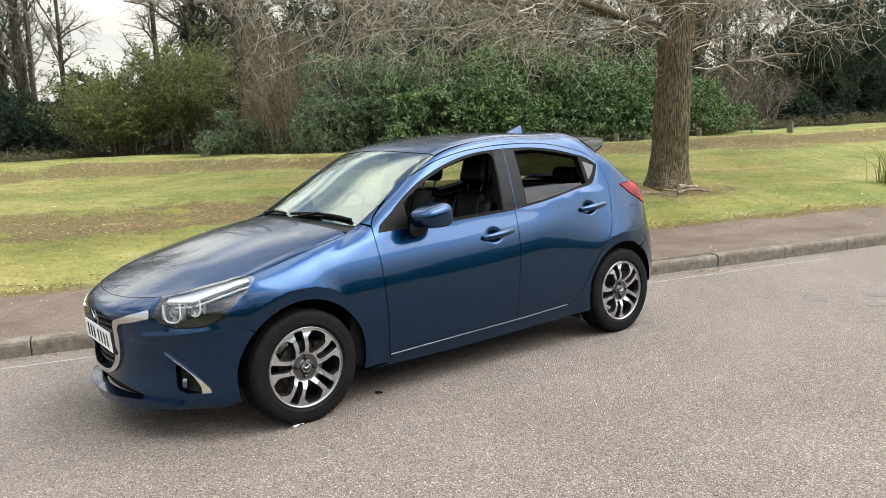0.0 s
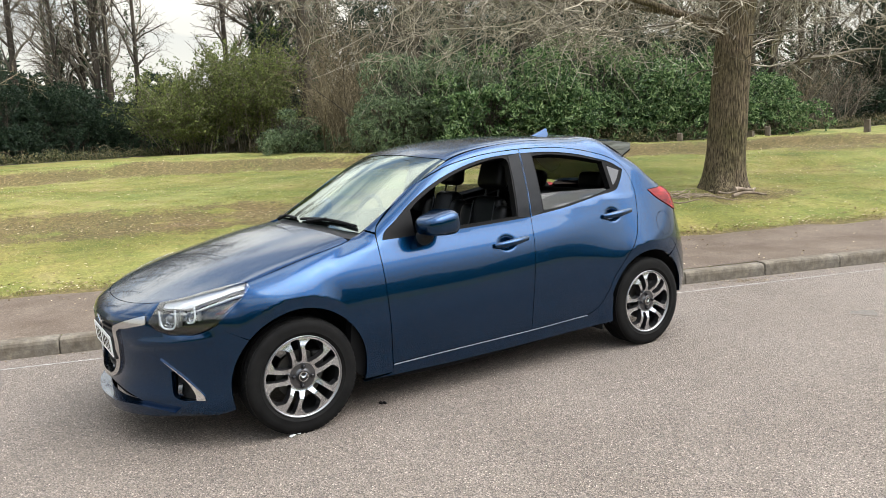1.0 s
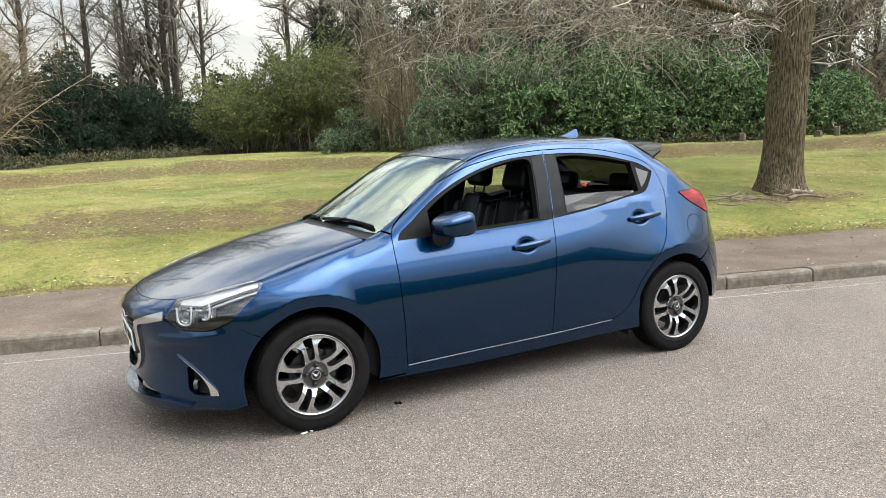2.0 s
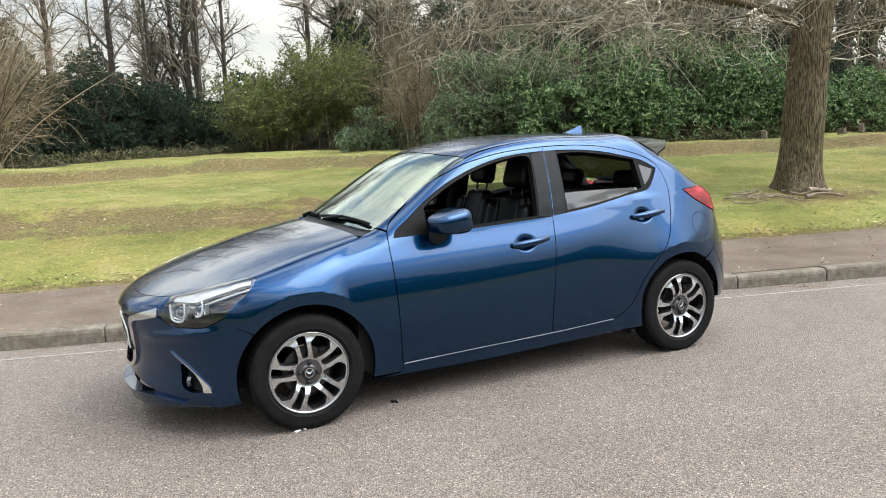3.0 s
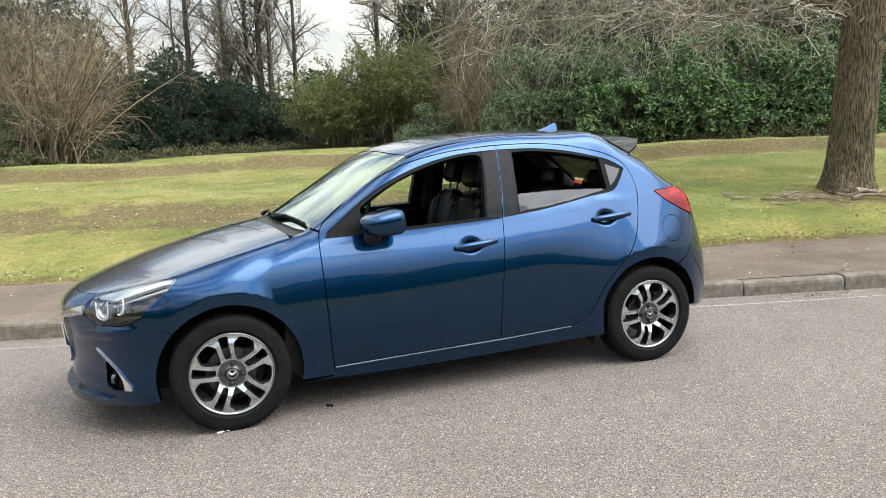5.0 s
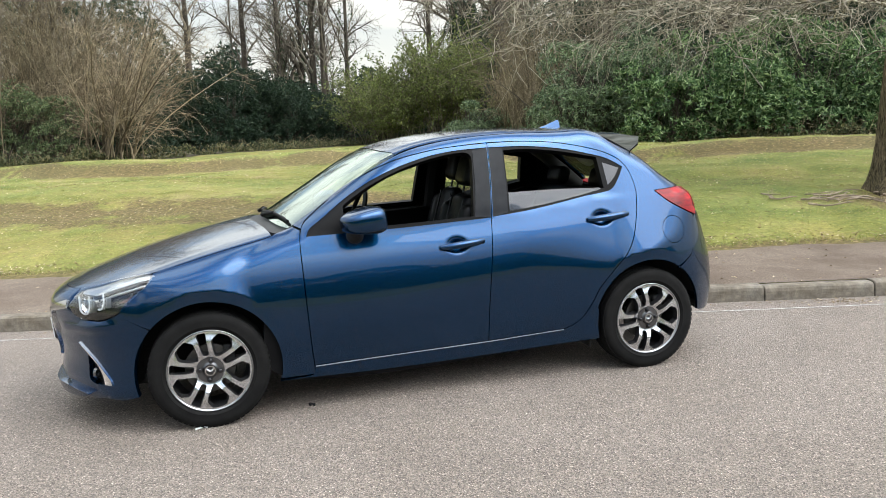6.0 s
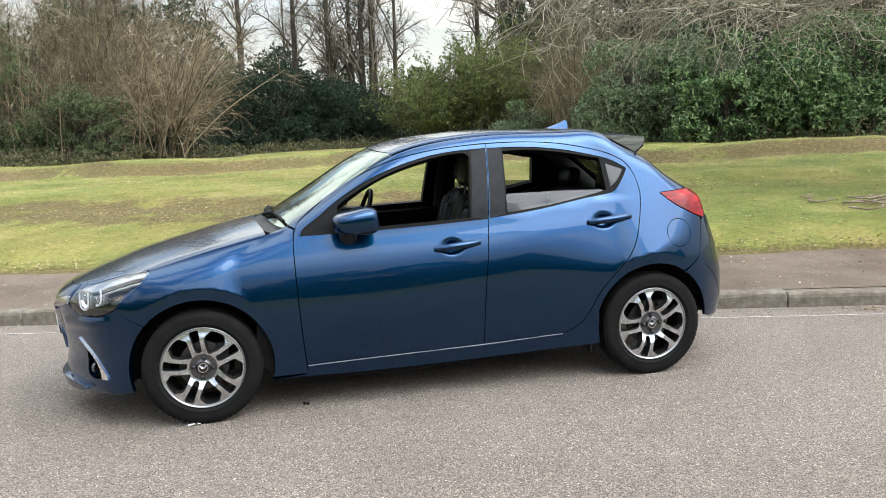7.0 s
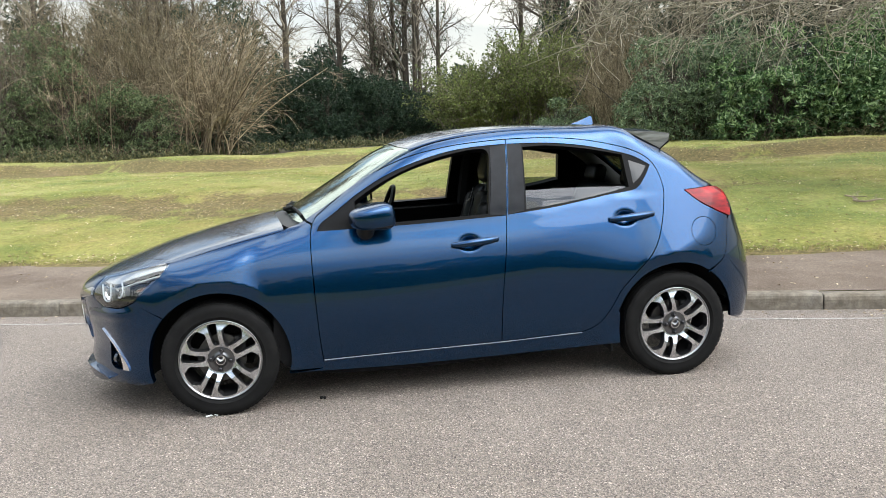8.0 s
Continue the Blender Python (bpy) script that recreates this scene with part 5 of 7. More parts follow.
for s in (-1, 1):
    out = nose([(-0.545, 0.472), (-0.60, 0.418), (-0.66, 0.352), (-0.708, 0.292), (-0.716, 0.266), (-0.688, 0.265), (-0.680, 0.30), (-0.645, 0.358), (-0.594, 0.416)])
    out = np.array(rounded_line(out, 0.012, sharp=(0, 4, 5))) * (-s, 1)
    sheet("fog_trim", lay_front, out, M_CHROME, car, "curved chrome fog lamp trim", offset=0.008, hem=0.03, size=0.012)
    hole = np.array(fog_hole) * (-s, 1)
    sheet("fog_recess", lay_front, hole, M_BLACK, car, offset=-0.045, hem=-0.045, size=0.02)
    p = skin(*lay_front(np.array([flat(lay_front, np.array([[-1.9, s * 0.640, 0.312]]))[0]])))
    c = Vector((p - skin_normal(p) * 0.035)[0])
    bm = bmesh.new()
    lathe(bm, [(0.034, 0.01), (0.034, -0.012), (0.029, -0.013), (0.026, -0.004), (0.001, 0.004)], 24, "x")
    part("fog_lamp", bm, M_FOG, car, "small round dark fog lamp", at=Matrix.Translation(c) @ pose(0, 0, 0, 0, 0, s * 42))

PX = -2.108
plate = part("number_plate", (lambda b: (rounded_box(b, (0, 0, 0), (0.006, 0.52, 0.111), 0.002, 1), b)[1])(bmesh.new()), M_WHITE, car, "white front number plate with dark bars", at=pose(PX, 0, 0.505, 0, -4, 0))
for k, y in enumerate((-0.20, -0.14, -0.08, -0.02, 0.07, 0.13, 0.19)):
    bm = bmesh.new()
    rounded_box(bm, (0, 0, 0), (0.002, 0.028, 0.07), 0.0006, 1)
    part("plate_bar", bm, M_GLOSSBLACK, plate, at=pose(-0.004, y, 0))
bm = bmesh.new()
rounded_box(bm, (0, 0, 0), (0.03, 0.56, 0.13), 0.01)
part("plate_mount", bm, M_BLACK, car, at=pose(PX + 0.02, 0, 0.505, 0, -4, 0))
bm = bmesh.new()
lathe(bm, [(0.062, 0.004), (0.062, -0.008), (0.052, -0.01), (0.052, 0.004)], 36, "x")
for v in bm.verts:
    v.co.z *= 0.82
for s in (-1, 1):
    tube_bm(bm, [(-0.004, 0, -0.012), (-0.004, s * 0.022, -0.004), (-0.004, s * 0.046, 0.028)], 0.006, 6)
part("grille_badge", bm, M_CHROME, car, "plain chrome oval badge", at=pose(-2.108, 0, 0.607, 0, -6, 0))
# lower lip
lip = rounded_line(both(nose([(0, 0.222), (-0.2, 0.224), (-0.38, 0.230), (-0.52, 0.222), (-0.60, 0.208), (-0.50, 0.184), (-0.2, 0.172), (0, 0.17)])), 0.02)
sheet("front_lip", lay_front, lip, M_PAINT, car, "body-coloured lip spoiler", offset=0.030, hem=0.05, size=0.025)
for x, s in ((0.93, -1), (0.93, 1)):
    bm = bmesh.new()
    rounded_box(bm, (x, s * 0.66, 0.185), (0.012, 0.13, 0.07), 0.004)
    part("wheel_flap", bm, M_BLACK, car, "small black deflector before the wheel")

# --- door mirrors ---
def mirror(s):
    def egg(sx, sy, sz, e=0.58):
        b = bmesh.new()
        bmesh.ops.create_uvsphere(b, u_segments=40, v_segments=24, radius=1)
        for v in b.verts:
            c = v.co
            v.co = Vector([math.copysign(abs(k) ** e, k) for k in c])
            t = 0.5 + 0.5 * v.co.x
            v.co = Vector((v.co.x * sx, v.co.y * sy * (0.66 + 0.34 * t), v.co.z * sz * (0.62 + 0.38 * t)))
        return b
    m = Matrix.Translation((-0.452, s * 0.838, 1.028)) @ pose(0, 0, 0, 0, -4, s * -16) @ Matrix.Diagonal((1.1, 1.05, 1.12, 1))
    b = egg(0.105, 0.118, 0.074)
    bmesh.ops.bisect_plane(b, geom=b.verts[:] + b.edges[:] + b.faces[:], plane_co=(0, 0, -0.044), plane_no=(-0.06, 0, 1), clear_inner=True)
    bmesh.ops.bisect_plane(b, geom=b.verts[:] + b.edges[:] + b.faces[:], plane_co=(0.094, 0, 0), plane_no=(-1, 0, 0), clear_inner=True)
    cap = part("door_mirror", b, M_PAINT, car, "blue door mirror with a dark lower shell", at=m, angle=50)
    b = egg(0.104, 0.117, 0.073)
    bmesh.ops.bisect_plane(b, geom=b.verts[:] + b.edges[:] + b.faces[:], plane_co=(0, 0, -0.0455), plane_no=(0.06, 0, -1), clear_inner=True)
    part("lower_shell", b, M_MIRRORLOW, cap, angle=50)
    b = bmesh.new()
    rounded_box(b, (0.088, 0, 0), (0.006, 0.15, 0.08), 0.003, 2)
    part("mirror_glass", b, M_CHROME, cap)
    b = bmesh.new()
    tube_bm(b, [(-0.47, s * 0.735, 0.945), (-0.47, s * 0.77, 0.955), (-0.462, s * 0.80, 0.985), (-0.455, s * 0.82, 1.0)], [0.05, 0.045, 0.036, 0.034], 14)
    part("stalk", b, M_BLACK, cap, "black mirror arm", at=m.inverted())


mirror(-1)
mirror(1)

# --- handles ---
for (cx, cz), x0, z0, x1, z1 in ((HANDLES[0], -0.012, 0.846, 0.236, 0.868), (HANDLES[1], 0.905, 0.936, 1.160, 0.957)):
    s = np.linspace(0, 1, 13)
    xs, zs = x0 + (x1 - x0) * s, z0 + (z1 - z0) * s
    base = np.array([-float(half_width(np.array([x]), np.array([z]))[0]) if np.hypot((x - cx) / 0.082, (z - cz) / 0.056) > 1 else np.nan for x, z in zip(xs, zs)])
    ok = ~np.isnan(base)
    base = np.interp(xs, xs[ok], base[ok])
    out = 0.006 + 0.022 * np.sin(np.pi * np.clip(s * 1.02, 0, 1)) ** 0.6
    for sgn in (1, -1):
        bm = bmesh.new()
        tube_bm(bm, [(x, (y - o) * sgn, z) for x, y, o, z in zip(xs, base, out, zs)], [0.014 + 0.0065 * math.sin(math.pi * t) ** 0.6 for t in s], 14)
        part("door_handle", bm, M_PAINT, car, "body-coloured pull handle")
        bm = bmesh.new()
        rounded_box(bm, (xs[-2] + 0.008, (base[-2] - 0.008) * sgn, zs[-2]), (0.05, 0.022, 0.03), 0.009, 3)
        part("handle_cap", bm, M_PAINT, car)

# --- glass that is wound down behind the rear doors ---
pane = rounded_line([(0.42, 1.0), (0.428, 1.128), (0.7, 1.13), (1.03, 1.122), (1.055, 1.08), (0.9, 1.05), (0.6, 1.0)], 0.03, sharp=(0, 1, 3))
sheet("rear_door_glass", lay_side, pane, M_SIDEGLASS, car, "half-lowered tinted door glass", offset=-0.028, hem=0.004, mirror=True)

# --- aerial, spoiler, wipers ---
bm = bmesh.new()
prof = [(0.885, 1.474), (0.93, 1.487), (0.98, 1.503), (1.03, 1.522), (1.066, 1.537), (1.080, 1.535), (1.088, 1.50), (1.09, 1.47)]
top_row = [[bm.verts.new((x, s * max(0.022 - 0.26 * max(z - 1.47, 0), 0.003), z)) for x, z in prof] for s in (-1, 1)]
foot = [[bm.verts.new((x, s * 0.028, 1.462)) for x, z in prof] for s in (-1, 1)]
n = len(prof)
for i in range(n - 1):
    bm.faces.new((top_row[0][i], top_row[0][i + 1], top_row[1][i + 1], top_row[1][i]))
    for k in (0, 1):
        bm.faces.new((foot[k][i], foot[k][i + 1], top_row[k][i + 1], top_row[k][i]))
bm.faces.new((foot[0][-1], foot[1][-1], top_row[1][-1], top_row[0][-1]))
part("roof_aerial", bm, M_PAINT, car, "blue shark-fin roof aerial", angle=50)
bm = bmesh.new()
rows = []
for y in np.linspace(-0.525, 0.525, 29):
    f = (abs(y) / 0.525) ** 2
    front, tip = 1.25 - 0.165 * f, 1.465 - 0.115 * f
    zf = float(skin(*lay_top(np.array([[front, y]])))[0, 2])
    zt = 1.428 - 0.016 * f
    under = 1.40 - 0.075 * f
    rows.append([bm.verts.new((x, y, z)) for x, z in ((front - 0.02, zf - 0.012), (front, zf + 0.004), (front + (tip - front) * 0.5, (zf + zt) / 2 + 0.009), (tip - 0.012, zt + 0.001), (tip, zt - 0.006), (tip - 0.006, zt - 0.03),
                                                      (tip - 0.02, zt - 0.046), (under + 0.01, 1.338), (front + 0.02, zf - 0.03))])
for p, q in zip(rows, rows[1:]):
    for i in range(8):
        bm.faces.new((p[i], p[i + 1], q[i + 1], q[i]))
bm.faces.new(rows[0])
bm.faces.new(rows[-1][::-1])
spoiler = part("roof_spoiler", bm, M_SPOILER, car, "dark glossy roof spoiler over the rear window", angle=40)
for s in (-1, 1):
    bm = bmesh.new()
    low = [(1.30, 1.318), (1.233, 1.349), (1.145, 1.396)]
    ring = [(1.08, 1.432), (1.235, 1.425), (1.342, 1.409), (1.334, 1.362)] + low
    seat_y = -skin(*lay_side(np.array(low)))[:, 1] + 0.004
    wide = [0.545, 0.585, 0.600, 0.602] + list(np.clip(seat_y, 0.53, 0.602))
    outer = [bm.verts.new((x, s * w, z)) for (x, z), w in zip(ring, wide)]
    inner_ring = [bm.verts.new((x, s * 0.47, z)) for x, z in ring]
    bm.faces.new(outer)
    for i in range(len(ring)):
        k = (i + 1) % len(ring)
        bm.faces.new((outer[i], outer[k], inner_ring[k], inner_ring[i]))
    bmesh.ops.recalc_face_normals(bm, faces=bm.faces)
    line = [(x, s * (w + 0.001), z) for (x, z), w in list(zip(ring, wide))[3:] + [(ring[0], wide[0])]]
    part("end_fin", bm, M_FIN, spoiler, "dark glossy end plate with reflected sky put in as grey streaks")
    bm = bmesh.new()
    tube_bm(bm, line, 0.0045, 6)
    part("fin_seal", bm, M_FRAME, spoiler, "thin black seal under the end plate")


def wiper(a, b, pivot):
    line = on(lay_top, [a, ((a[0] + b[0]) / 2, (a[1] + b[1]) / 2), b], 0.04)
    nrm = skin_normal(line)
    bm = bmesh.new()
    tube_bm(bm, [tuple(p) for p in line + nrm * 0.010], 0.009, 8)
    w = part("wiper", bm, M_FRAME, car, "black windscreen wiper")
    mid = line[len(line) // 2] + nrm[len(line) // 2] * 0.018
    p = skin(*lay_top(np.array([pivot])))[0]
    bm = bmesh.new()
    tube_bm(bm, [(p[0], p[1], p[2] + 0.01), (p[0] * 0.7 + mid[0] * 0.3, p[1] * 0.7 + mid[1] * 0.3, p[2] * 0.7 + mid[2] * 0.3 + 0.008), tuple(mid)], [0.014, 0.011, 0.008], 8)
    part("wiper_arm", bm, M_FRAME, w)


wiper((-0.815, -0.57), (-0.918, -0.02), (-0.93, -0.14))
wiper((-0.918, 0.06), (-0.868, 0.48), (-0.925, 0.36))

# --- cabin ---
def seat(x, y, lean=14):
    s = tagged(new("seat"), "black leather seat with headrest")
    s.parent = car
    bm = bmesh.new()
    rounded_box(bm, (x - 0.22, y, 0.47), (0.54, 0.50, 0.17), 0.06, 4)
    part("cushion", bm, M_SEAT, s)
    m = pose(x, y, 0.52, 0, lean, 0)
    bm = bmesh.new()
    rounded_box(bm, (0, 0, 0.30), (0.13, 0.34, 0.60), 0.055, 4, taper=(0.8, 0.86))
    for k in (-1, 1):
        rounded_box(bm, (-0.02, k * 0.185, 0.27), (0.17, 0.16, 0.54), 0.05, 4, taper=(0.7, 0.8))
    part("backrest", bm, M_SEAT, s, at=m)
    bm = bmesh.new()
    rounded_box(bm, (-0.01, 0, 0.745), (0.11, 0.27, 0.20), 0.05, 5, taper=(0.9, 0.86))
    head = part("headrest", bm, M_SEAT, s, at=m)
    for k in (-1, 1):
        bm = bmesh.new()
        tube_bm(bm, [(0, k * 0.07, 0.58), (0, k * 0.07, 0.68)], 0.007, 8)
        part("headrest_post", bm, M_RIMDARK, s, at=m)
    bm = bmesh.new()
    for k in (-1, 1):
        tube_bm(bm, [(-0.062, k * 0.125, 0.05), (-0.068, k * 0.125, 0.3), (-0.055, k * 0.12, 0.56)], 0.004, 5)
    part("seam", bm, M_RIMDARK, s, at=m)


seat(0.155, -0.36, 13)
seat(0.29, 0.36)
bench = tagged(new("rear_bench"), "black rear bench seat with headrests")
bench.parent = car
bm = bmesh.new()
rounded_box(bm, (0.82, 0, 0.52), (0.5, 1.24, 0.2), 0.06, 4)
part("cushion", bm, M_SEAT, bench)
bm = bmesh.new()
rounded_box(bm, (0, 0, 0.28), (0.15, 1.24, 0.56), 0.06, 4)
part("backrest", bm, M_SEAT, bench, at=pose(1.08, 0, 0.55, 0, 20, 0))
for y in (-0.33, 0.33):
    bm = bmesh.new()
    rounded_box(bm, (0, 0, 0.62), (0.09, 0.25, 0.13), 0.04, 4)
    part("headrest", bm, M_SEAT, bench, at=pose(1.06, y, 0.55, 0, 16, 0))
bm = bmesh.new()
rounded_box(bm, (1.42, 0, 0.98), (0.5, 1.1, 0.03), 0.01)
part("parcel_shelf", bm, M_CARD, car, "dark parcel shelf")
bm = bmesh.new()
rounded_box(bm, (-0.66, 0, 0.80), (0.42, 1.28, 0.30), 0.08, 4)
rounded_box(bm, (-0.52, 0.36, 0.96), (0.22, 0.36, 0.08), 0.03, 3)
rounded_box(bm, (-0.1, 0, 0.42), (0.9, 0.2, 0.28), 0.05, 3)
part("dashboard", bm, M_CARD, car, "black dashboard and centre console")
bm = bmesh.new()
ring = [(0.185 * math.cos(a) * 0.35, 0.185 * math.sin(a), 0.185 * math.cos(a)) for a in np.linspace(0, math.tau, 33)]
tube_bm(bm, ring, 0.016, 8, False)
rounded_box(bm, (0, 0, -0.01), (0.05, 0.14, 0.10), 0.02)
rounded_box(bm, (0, 0, 0), (0.025, 0.34, 0.035), 0.008)
part("steering_wheel", bm, M_SEAT, car, "black steering wheel", at=pose(-0.28, 0.36, 0.93, 0, 0, 0))
for s in (-1, 1):
    # inner trim of the rear pillars, pale where daylight falls on it
    bm = bmesh.new()
    tube_bm(bm, [(1.10, s * 0.50, 1.345), (1.21, s * 0.505, 1.275), (1.34, s * 0.51, 1.17), (1.48, s * 0.52, 1.045)], [0.04, 0.045, 0.05, 0.055], 12)
    part("rear_pillar_trim", bm, M_LIGHTTRIM, car, "grey rear pillar trim")
    bm = bmesh.new()
    tube_bm(bm, [(0.35, s * 0.64, 0.95), (0.37, s * 0.60, 1.15), (0.39, s * 0.55, 1.35)], [0.06, 0.05, 0.045] if s < 0 else [0.075, 0.075, 0.07], 10)
    part("centre_pillar_trim", bm, M_CARD, car, "dark centre pillar trim")

# ---- trees and shrubs ----
def unit(a):
    return a / (np.linalg.norm(a, axis=-1, keepdims=True) + 1e-9)


def grow(lines, radii, rng, each, length, angle=50, lift=0.0, sag=0.0, bend=0.25, t0=0.25, t1=1.0, thin=0.55, tip=0.25, knots=5):
    """Side branches of many lines at once. Returns their lines and radii."""
    n, k, _ = lines.shape
    who = np.repeat(np.arange(n), each)
    m = len(who)
    t = rng.uniform(t0, t1, m) * (k - 1)
    i = np.minimum(t.astype(int), k - 2)
    f = (t - i)[:, None]
    start = lines[who, i] * (1 - f) + lines[who, i + 1] * f
    rad = radii[who, i] * (1 - f[:, 0]) + radii[who, i + 1] * f[:, 0]
    tan = unit(lines[who, i + 1] - lines[who, i])
    perp = unit(np.cross(tan, rng.normal(size=(m, 3))))
    ang = np.radians(rng.normal(angle, angle * 0.3, m))[:, None]
    way = unit(tan * np.cos(ang) + perp * np.sin(ang) + np.array([0, 0, lift]))
    size = (length * rng.uniform(0.45, 1.2, m) * (1.15 - 0.5 * t / (k - 1)))[:, None]
    curl = rng.normal(size=(m, 3)) * bend
    kink = rng.normal(size=(m, knots, 3)) * bend * 0.22
    s = np.linspace(0, 1, knots)
    line = start[:, None] + size[:, None] * (way[:, None] * s[None, :, None] + curl[:, None] * (s**2)[None, :, None] + kink * s[None, :, None])
    line[..., 2] -= sag * size * (s**2)[None]
    r0 = rad * thin
    return line, r0[:, None] * (1 + (tip - 1) * s)[None]


def leaves(points, ways, length, width, rng, fold=0.25, spread=0.15, lying=False):
    """One folded leaf at each point along its way. Returns verts and quads."""
    n = len(points)
    ways = unit(ways)
    side = unit(np.cross(ways, rng.normal(size=(n, 3)) * 0.25 + (0, 0, 1) if lying else rng.normal(size=(n, 3))))
    up = np.cross(side, ways)
    size = rng.uniform(0.65, 1.25, (n, 1))
    a, b = ways * length * size, side * width * 0.5 * size
    dip = up * width * fold * size
    v = np.stack([points, points + a * 0.45 + b + dip, points + a - up * length * spread, points + a * 0.45 - b + dip], 1)
    return v.reshape(-1, 3), np.arange(n * 4).reshape(n, 4)


def rosettes(points, out, rng, each, length, width, open_angle=62):
    """A whorl of leaves at each point, opening about its way out."""
    n = len(points)
    out = unit(out)
    a = unit(np.cross(out, np.array([0.13, 0.21, 0.97])))
    b = np.cross(out, a)
    ang = (np.arange(each) * math.tau / each)[None] + rng.uniform(0, math.tau, (n, 1)) + rng.normal(0, 0.25, (n, each))
    o = np.radians(rng.normal(open_angle, 18, (n, each)))[..., None]
    way = out[:, None] * np.cos(o) + (a[:, None] * np.cos(ang)[..., None] + b[:, None] * np.sin(ang)[..., None]) * np.sin(o)
    p = points[:, None] + out[:, None] * rng.uniform(-0.06, 0.02, (n, each, 1)) * length * 3
    return leaves(p.reshape(-1, 3), way.reshape(-1, 3), length, width, rng)


def clumps(rng, count, wide, deep, high, lump, lumps):
    """Points on the outside of a heap of lumps (its foot at z = 0), with ways out."""
    c = rng.uniform(-1, 1, (lumps, 3)) * np.array([wide / 2, deep / 2, 0])
    env = np.sqrt(np.clip(1 - (2 * c[:, 0] / wide) ** 2 * 0.75, 0.1, 1)) * (0.78 + 0.3 * rng.random(lumps))
    c[:, 2] = np.where(rng.random(lumps) < 0.4, 0.35 * rng.random(lumps), rng.random(lumps) ** 0.8) * np.maximum(high * env - lump * 0.5, 0.2)
    r = lump * rng.uniform(0.55, 1.25, lumps)
    who = rng.choice(lumps, count, p=r**2 / (r**2).sum())
    d = unit(rng.normal(size=(count, 3)))
    d[:, 2] = np.where(d[:, 2] < -0.3, -d[:, 2], d[:, 2])
    p = c[who] + d * r[who][:, None] * rng.uniform(0.72, 1.06, (count, 1))
    p[:, 2] = np.maximum(p[:, 2], 0.05)
    # drop most of what lies deep inside other lumps
    depth = np.zeros(count)
    for ci, ri in zip(c, r):
        depth += np.linalg.norm(p - ci, axis=1) < ri * 0.72
    keep = (depth < 1) | (rng.random(count) < 0.12)
    return p[keep], d[keep]


def shrub(name, label, u, v, wide, deep, high, mat, seed, leaf=(0.15, 0.055), count=4500, each=6, lump=0.85, lumps=60, stems=30, twig_mat=None, open_angle=62, group=""):
    """An evergreen shrub: stems and a heap of leaf whorls."""
    rng = np.random.default_rng(seed)
    z0 = float(lawn_height(u, v)) - 0.05
    top = thing(name, label, "shrub", to_world(u, v, z0), KERB_ANGLE, group)
    p, d = clumps(rng, count, wide, deep, high, lump, lumps)
    d = unit(d + np.array([0, -0.15, 0.35]))
    put("crown", fast_mesh("crown", *rosettes(p, d, rng, each, *leaf, open_angle), mat), top)
    base = np.zeros((stems, 5, 3))
    s = np.linspace(0, 1, 5)
    foot = rng.uniform(-1, 1, (stems, 2)) * (wide * 0.34, deep * 0.14)
    lean = rng.normal(size=(stems, 2)) * (0.2 * high, 0.08 * high)
    base[..., 0] = foot[:, :1] + lean[:, :1] * s**1.5
    base[..., 1] = foot[:, 1:] + lean[:, 1:] * s**1.5
    base[..., 2] = rng.uniform(0.4, 0.72, (stems, 1)) * high * s
    rad = 0.035 * (1 - 0.7 * s)[None] * np.ones((stems, 1))
    more = grow(base, rad, rng, 5, high * 0.3, 45, 0.2)
    tagged(put("framework", fast_mesh("framework", *join_arrays([tubes(base, rad, 5), tubes(*more, 3)]), twig_mat or M_TRUNK), top), kind="stuff")
    return top


def stem_line(h, lean, rng, knots=9, wobble=0.02):
    s = np.linspace(0, 1, knots)
    w = np.cumsum(rng.normal(0, wobble * h / knots, (knots, 2)), 0)
    line = np.stack([lean[0] * s**1.3 + w[:, 0], lean[1] * s**1.3 + w[:, 1], h * s], -1)
    line[0, :2] = 0
    return line[None]


